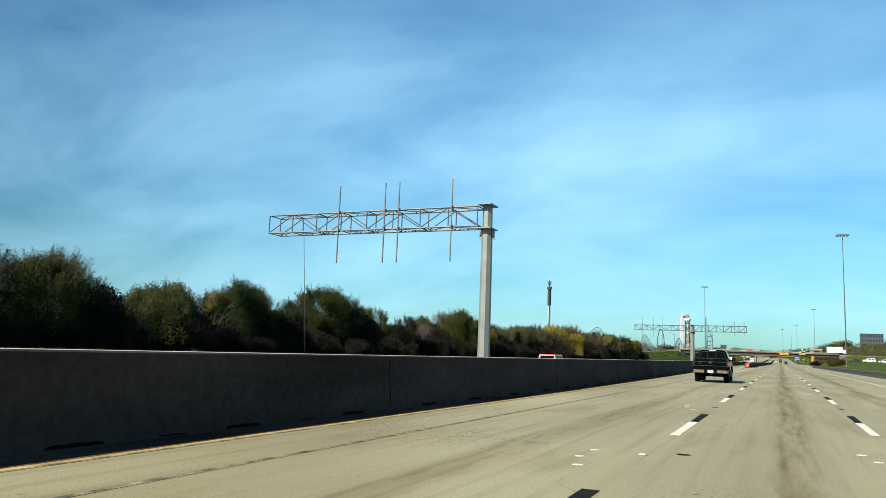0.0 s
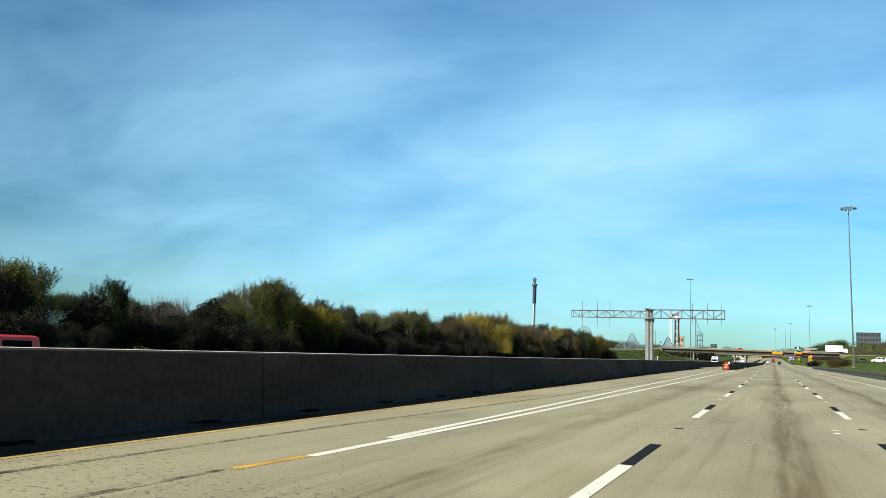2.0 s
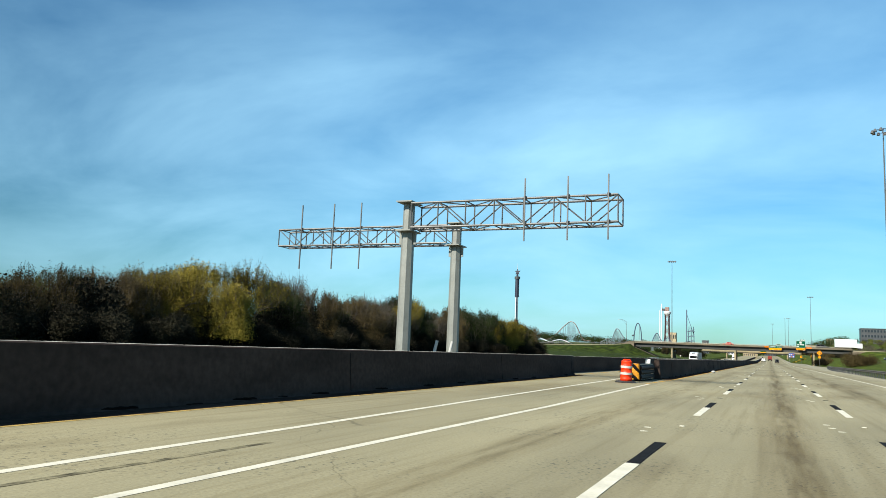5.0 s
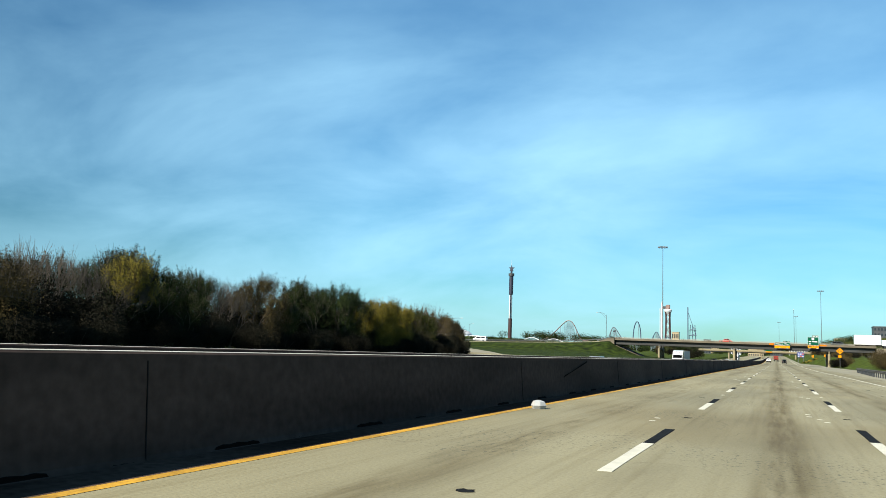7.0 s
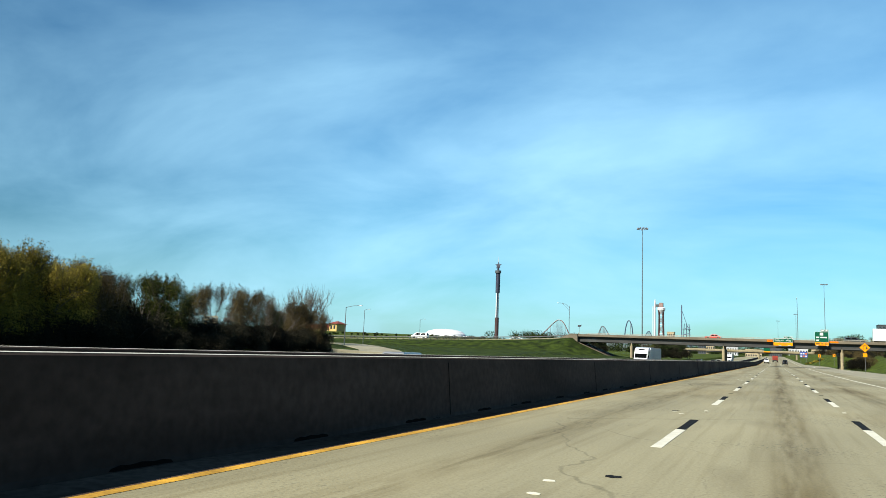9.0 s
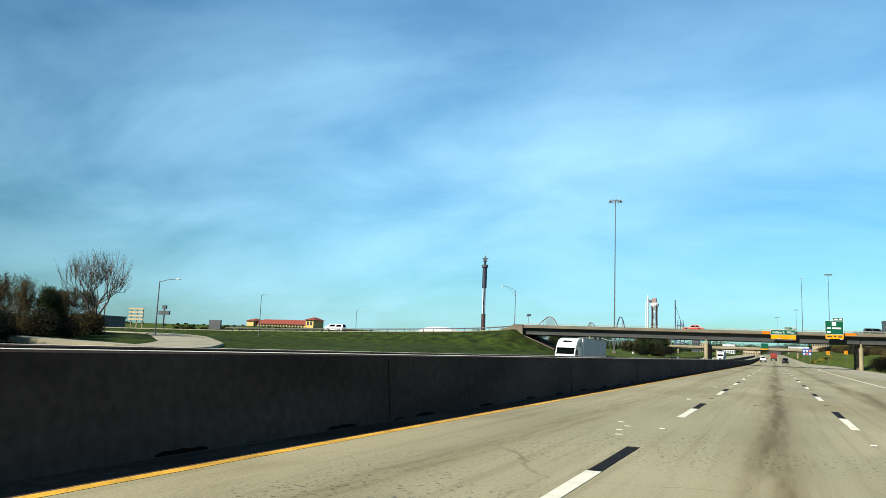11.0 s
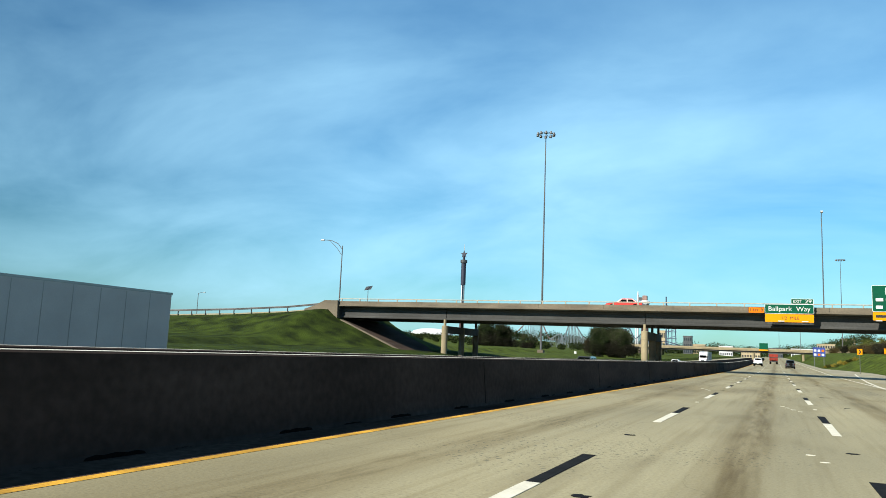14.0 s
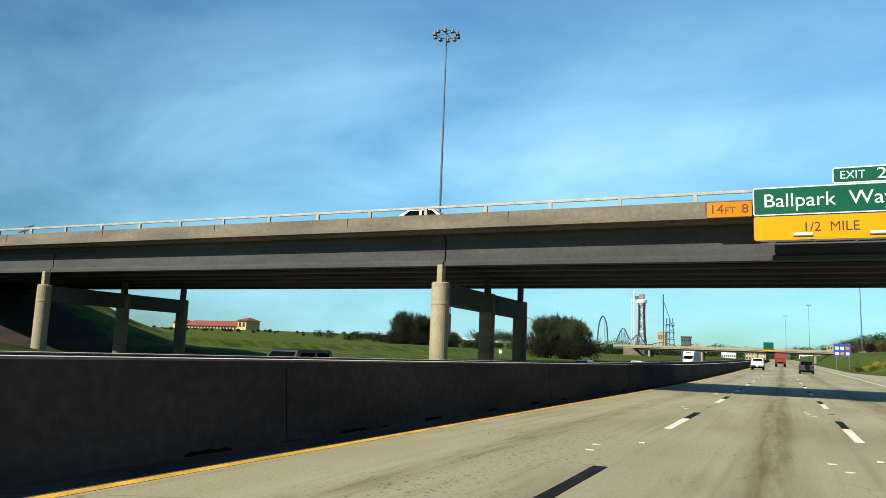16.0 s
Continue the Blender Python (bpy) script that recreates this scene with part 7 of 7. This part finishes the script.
for k in range(5):
    z = sb + (56 - sb) * k / 5
    part("brace", one_bar((-133, 1500, z), (-121.5, 1500, z + 4), 0.45, 5), M_STEELBLUE, spire)
    part("floor", bbox(-133, -121, 1497, 1503, z, z + 0.7), M_STEELBLUE, spire)
part("stay", one_bar((-134.6, 1500, 78), (-122, 1500, 40), 0.4, 5), M_STEELBLUE, spire)


def coaster(label, pts, material, y, every=2, r=0.4):
    t = empty("roller_coaster")
    tagged(t, label, "roller coaster")
    n = 10
    ext = [pts[0]] + list(pts) + [pts[-1]]
    path = []
    for a, b, c, d in zip(ext, ext[1:], ext[2:], ext[3:]):
        for k in range(n):
            u = k / n
            path.append(tuple(0.5 * (2 * b[i] + (c[i] - a[i]) * u + (2 * a[i] - 5 * b[i] + 4 * c[i] - d[i]) * u * u + (3 * b[i] - a[i] - 3 * c[i] + d[i]) * u ** 3) for i in (0, 1)))
    path.append(pts[-1])
    for off in (-1.2, 1.2):
        bm = bmesh.new()
        for p, q in zip(path, path[1:]):
            bar(bm, (p[0], y + off, p[1]), (q[0], y + off, q[1]), r, 5, cap=False)
        part("track", bm, material, t)
    for k in range(0, len(path), every):
        x, z = path[k]
        g = ground_z(x, y)
        if z > g + 2:
            part("support", one_bar((x - 1.5, y + 3, g), (x, y, z), 0.2, 5), M_STEELGREY, t)
            part("support", one_bar((x + 1.5, y - 3, g), (x, y, z), 0.2, 5), M_STEELGREY, t)
    return t


coaster("tall red-railed roller coaster hill on grey supports", [(-402, 20), (-372, 27), (-345, 52), (-335, 58), (-326, 52), (-312, 26), (-300, 24), (-288, 20)], M_STEELRED, 1500, every=2, r=0.55)
coaster("pale twisting roller coaster with jagged hills", [(-200, 16), (-190, 21), (-186, 18), (-179, 34), (-172, 26), (-165, 17), (-150, 15)], M_STEELGREY, 1108)
coaster("blue roller coaster arch", [(-189, 18), (-187, 40), (-182.8, 50), (-178.5, 40), (-177, 18)], M_STEELBLUE, 1300, every=25, r=0.55)
coaster("long low pale roller coaster run", [(-300, 13), (-285, 19), (-270, 15), (-255, 18), (-240, 13)], M_WHITEFAR, 1120)
coaster("blue-green looping roller coaster", [(-150, 19), (-143, 33), (-136, 22), (-128, 27), (-120, 18), (-105, 20), (-90, 16)], M_STEELBLUE, 1210)

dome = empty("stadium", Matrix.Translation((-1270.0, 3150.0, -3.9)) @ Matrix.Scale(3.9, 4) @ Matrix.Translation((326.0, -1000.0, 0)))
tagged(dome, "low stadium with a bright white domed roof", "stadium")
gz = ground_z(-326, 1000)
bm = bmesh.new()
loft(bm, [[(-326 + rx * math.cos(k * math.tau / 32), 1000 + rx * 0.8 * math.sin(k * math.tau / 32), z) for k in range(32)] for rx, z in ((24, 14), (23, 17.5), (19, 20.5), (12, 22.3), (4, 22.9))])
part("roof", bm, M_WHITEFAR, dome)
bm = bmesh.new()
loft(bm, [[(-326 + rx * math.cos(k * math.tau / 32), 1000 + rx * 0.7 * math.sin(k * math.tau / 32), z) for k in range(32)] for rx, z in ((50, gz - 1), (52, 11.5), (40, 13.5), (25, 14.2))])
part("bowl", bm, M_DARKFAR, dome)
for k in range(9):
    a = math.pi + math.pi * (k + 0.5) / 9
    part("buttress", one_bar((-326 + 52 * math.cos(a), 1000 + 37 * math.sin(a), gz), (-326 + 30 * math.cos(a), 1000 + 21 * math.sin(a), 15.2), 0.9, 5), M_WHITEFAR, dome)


def building(name, label, x0, x1, y0, y1, z1, material, roof=None, rows=2, cols=8, category="building", z0=None):
    t = empty(name)
    tagged(t, label, category)
    z0 = min(ground_z(x0, y0), ground_z(x1, y0)) - 1 if z0 is None else z0
    part("wall", bbox(x0, x1, y0, y1, z0, z1), material, t)
    if roof:
        bm = bmesh.new()
        o = (x1 - x0) * 0.02
        loft(bm, [[(x0 - o, y0 - o, z1), (x1 + o, y0 - o, z1), (x1 + o, y1 + o, z1), (x0 - o, y1 + o, z1)], [(x0 + 5, (y0 + y1) / 2 - 1, z1 + (z1 - z0) * 0.42), (x1 - 5, (y0 + y1) / 2 - 1, z1 + (z1 - z0) * 0.42), (x1 - 5, (y0 + y1) / 2 + 1, z1 + (z1 - z0) * 0.42), (x0 + 5, (y0 + y1) / 2 + 1, z1 + (z1 - z0) * 0.42)]])
        part("roof", bm, roof, t)
    else:
        part("roof", bbox(x0 - 0.4, x1 + 0.4, y0 - 0.4, y1 + 0.4, z1, z1 + 0.8), material, t)
    for r in range(rows):
        for c in range(cols):
            w = (x1 - x0) / cols
            h = (z1 - z0) / rows
            xa = x0 + w * (c + 0.22)
            part("window", bbox(xa, xa + w * 0.56, y0 - 0.12, y0 + 0.1, z0 + h * (r + 0.35), z0 + h * (r + 0.8)), M_WINDOW, t)
    return t


hotel = building("hotel", "long tan building with a red tiled roof", -644, -560, 1140, 1170, 23.5, M_STUCCO, M_REDROOF, 3, 18, z0=8)
part("wing_tower", bbox(-655, -644, 1136, 1160, 8, 27), M_STUCCO, hotel, "tan corner tower")
part("tower_roof", loft(bmesh.new(), [[(-657, 1134, 27), (-642, 1134, 27), (-642, 1162, 27), (-657, 1162, 27)], [(-650, 1147, 30.5), (-648, 1147, 30.5), (-648, 1149, 30.5), (-650, 1149, 30.5)]]), M_REDROOF, hotel)
part("wing_tower", bbox(-560, -548, 1136, 1160, 8, 30), M_STUCCO, hotel, "tan corner tower")
part("tower_roof", loft(bmesh.new(), [[(-562, 1134, 30), (-546, 1134, 30), (-546, 1162, 30), (-562, 1162, 30)], [(-555, 1147, 34), (-553, 1147, 34), (-553, 1149, 34), (-555, 1149, 34)]]), M_REDROOF, hotel)
for k in range(2):
    part("window", bbox(-558 + 5 * k, -555 + 5 * k, 1135.9, 1136.2, 23, 28), M_WINDOW, hotel)
building("office_block", "dark glass office block on the rise", 104, 131, 1200, 1220, 45.5, M_DARKFAR, None, 3, 8)
building("office_block", "tan stepped office block beyond the bridge", 140, 172, 2400, 2425, 66, M_TANFAR, None, 5, 10)
building("office_block", "small dark office tower far down the freeway", -75, -68, 1100, 1110, 22, M_DARKFAR, None, 3, 4)
building("warehouse", "pale far warehouse beside the ride towers", -196, -182, 1800, 1815, 52, M_TANFAR, None, 2, 4)
building("shop", "low dark shop at the far cross street", -296, -279, 560, 575, 9.0, M_DARKFAR, None, 1, 6)
for k, (x, w, h, y, mm) in enumerate(((-58, 14, 17, 1300, M_WHITEFAR), (-36, 20, 16, 1330, M_TANFAR), (-8, 16, 19, 1380, M_DARKFAR), (16, 22, 15, 1320, M_WHITEFAR), (44, 18, 22, 1360, M_TANFAR), (-88, 16, 18, 1290, M_TANFAR), (150, 26, 34, 1300, M_TANFAR), (196, 20, 30, 1280, M_DARKFAR))):
    building("shop", "small far commercial building along the horizon", x, x + w, y, y + 12, ground_z(x, y) + h * 0.55, mm, None, 2, 7)

# boards and poles beyond the slope
pyl = empty("pole_sign")
tagged(pyl, "dark pole sign beyond the grass slope", "sign")
part("pole", one_bar((-319, 640, 2), (-319, 640, 18), 0.4, 8), M_DARKSTEEL, pyl)
part("panel", bbox(-323, -315, 639.5, 640.5, 13.6, 15.8), M_DARKFAR, pyl)
part("top_panel", bbox(-320.4, -317.6, 639.5, 640.5, 17.0, 19.0), M_DARKFAR, pyl)
bb1 = empty("billboard")
tagged(bb1, "dark billboard seen from behind", "billboard")
part("board", bbox(-286, -278, 640, 641, 6.4, 11.4), M_DARKFAR, bb1)
part("leg", one_bar((-282, 641.5, 1), (-282, 641.5, 8), 0.5, 8), M_DARKSTEEL, bb1)
bb2 = empty("billboard")
tagged(bb2, "small yellowed billboard on a lattice frame", "billboard")
for z in (10, 11.8, 13.6, 15.4):
    part("slat", bbox(-304, -294, 600, 600.5, z - 1, z - 0.1), M_TANFAR, bb2)
for x in (-303, -299, -295):
    part("leg", one_bar((x, 601, 1), (x, 601, 15), 0.25, 6), M_TANFAR, bb2)
up = empty("utility_pole")
tagged(up, "wooden utility pole with a crossarm", "utility pole")
part("pole", one_bar((-321, 600, 2), (-321, 600, 17.8), 0.3, 7), M_BARK, up)
part("crossarm", bbox(-323, -319, 599.8, 600.2, 16.2, 16.6), M_BARK, up)

# second overpass farther on
far_bridge = empty("far_overpass")
tagged(far_bridge, "pale concrete overpass farther down the freeway", "bridge", kind="structure")
fz = rise(830) + 4.7
part("deck", bbox(-75, 45, 830, 842, fz, fz + 0.9), M_COLUMN, far_bridge)
part("parapet", bbox(-75, 45, 829.8, 830.1, fz + 0.5, fz + 1.4), M_COLUMN, far_bridge)
part("girder", bbox(-75, 45, 830.6, 841.4, fz - 0.7, fz), M_GIRDER, far_bridge)
for x in (-58, -34, -10.5, 13.5, 36):
    for y in (831.5, 836, 840.5):
        part("column", one_bar((x, y, -1), (x, y, fz - 0.8), 0.6, 10), M_COLUMN, far_bridge)
fs = empty("exit_sign")
tagged(fs, "far green overhead sign with amber strip", "sign")
part("panel", bbox(-7.4, -3.2, 829.3, 829.5, fz + 0.9, fz + 4.2), M_SIGNGREEN, fs)
part("strip", bbox(-7.4, -3.2, 829.28, 829.45, fz + 0.2, fz + 0.9), M_SIGNYEL, fs)
part("bracket", bbox(-5.5, -5.2, 829.5, 829.85, fz + 1.0, fz + 1.3), M_GALV, fs)
for x0, x1 in ((-70, -57), (36, 45)):
    ab = part("slope_paving", loft(bmesh.new(), [[(x0, 829.5, 0), (x1, 829.5, 0), (x1, 842.5, 0), (x0, 842.5, 0)], [(x0, 829.5, fz), (x0 + (4 if x0 < 0 else 8), 829.5, fz), (x0 + (4 if x0 < 0 else 8), 842.5, fz), (x0, 842.5, fz)]]), M_CONC, far_bridge)
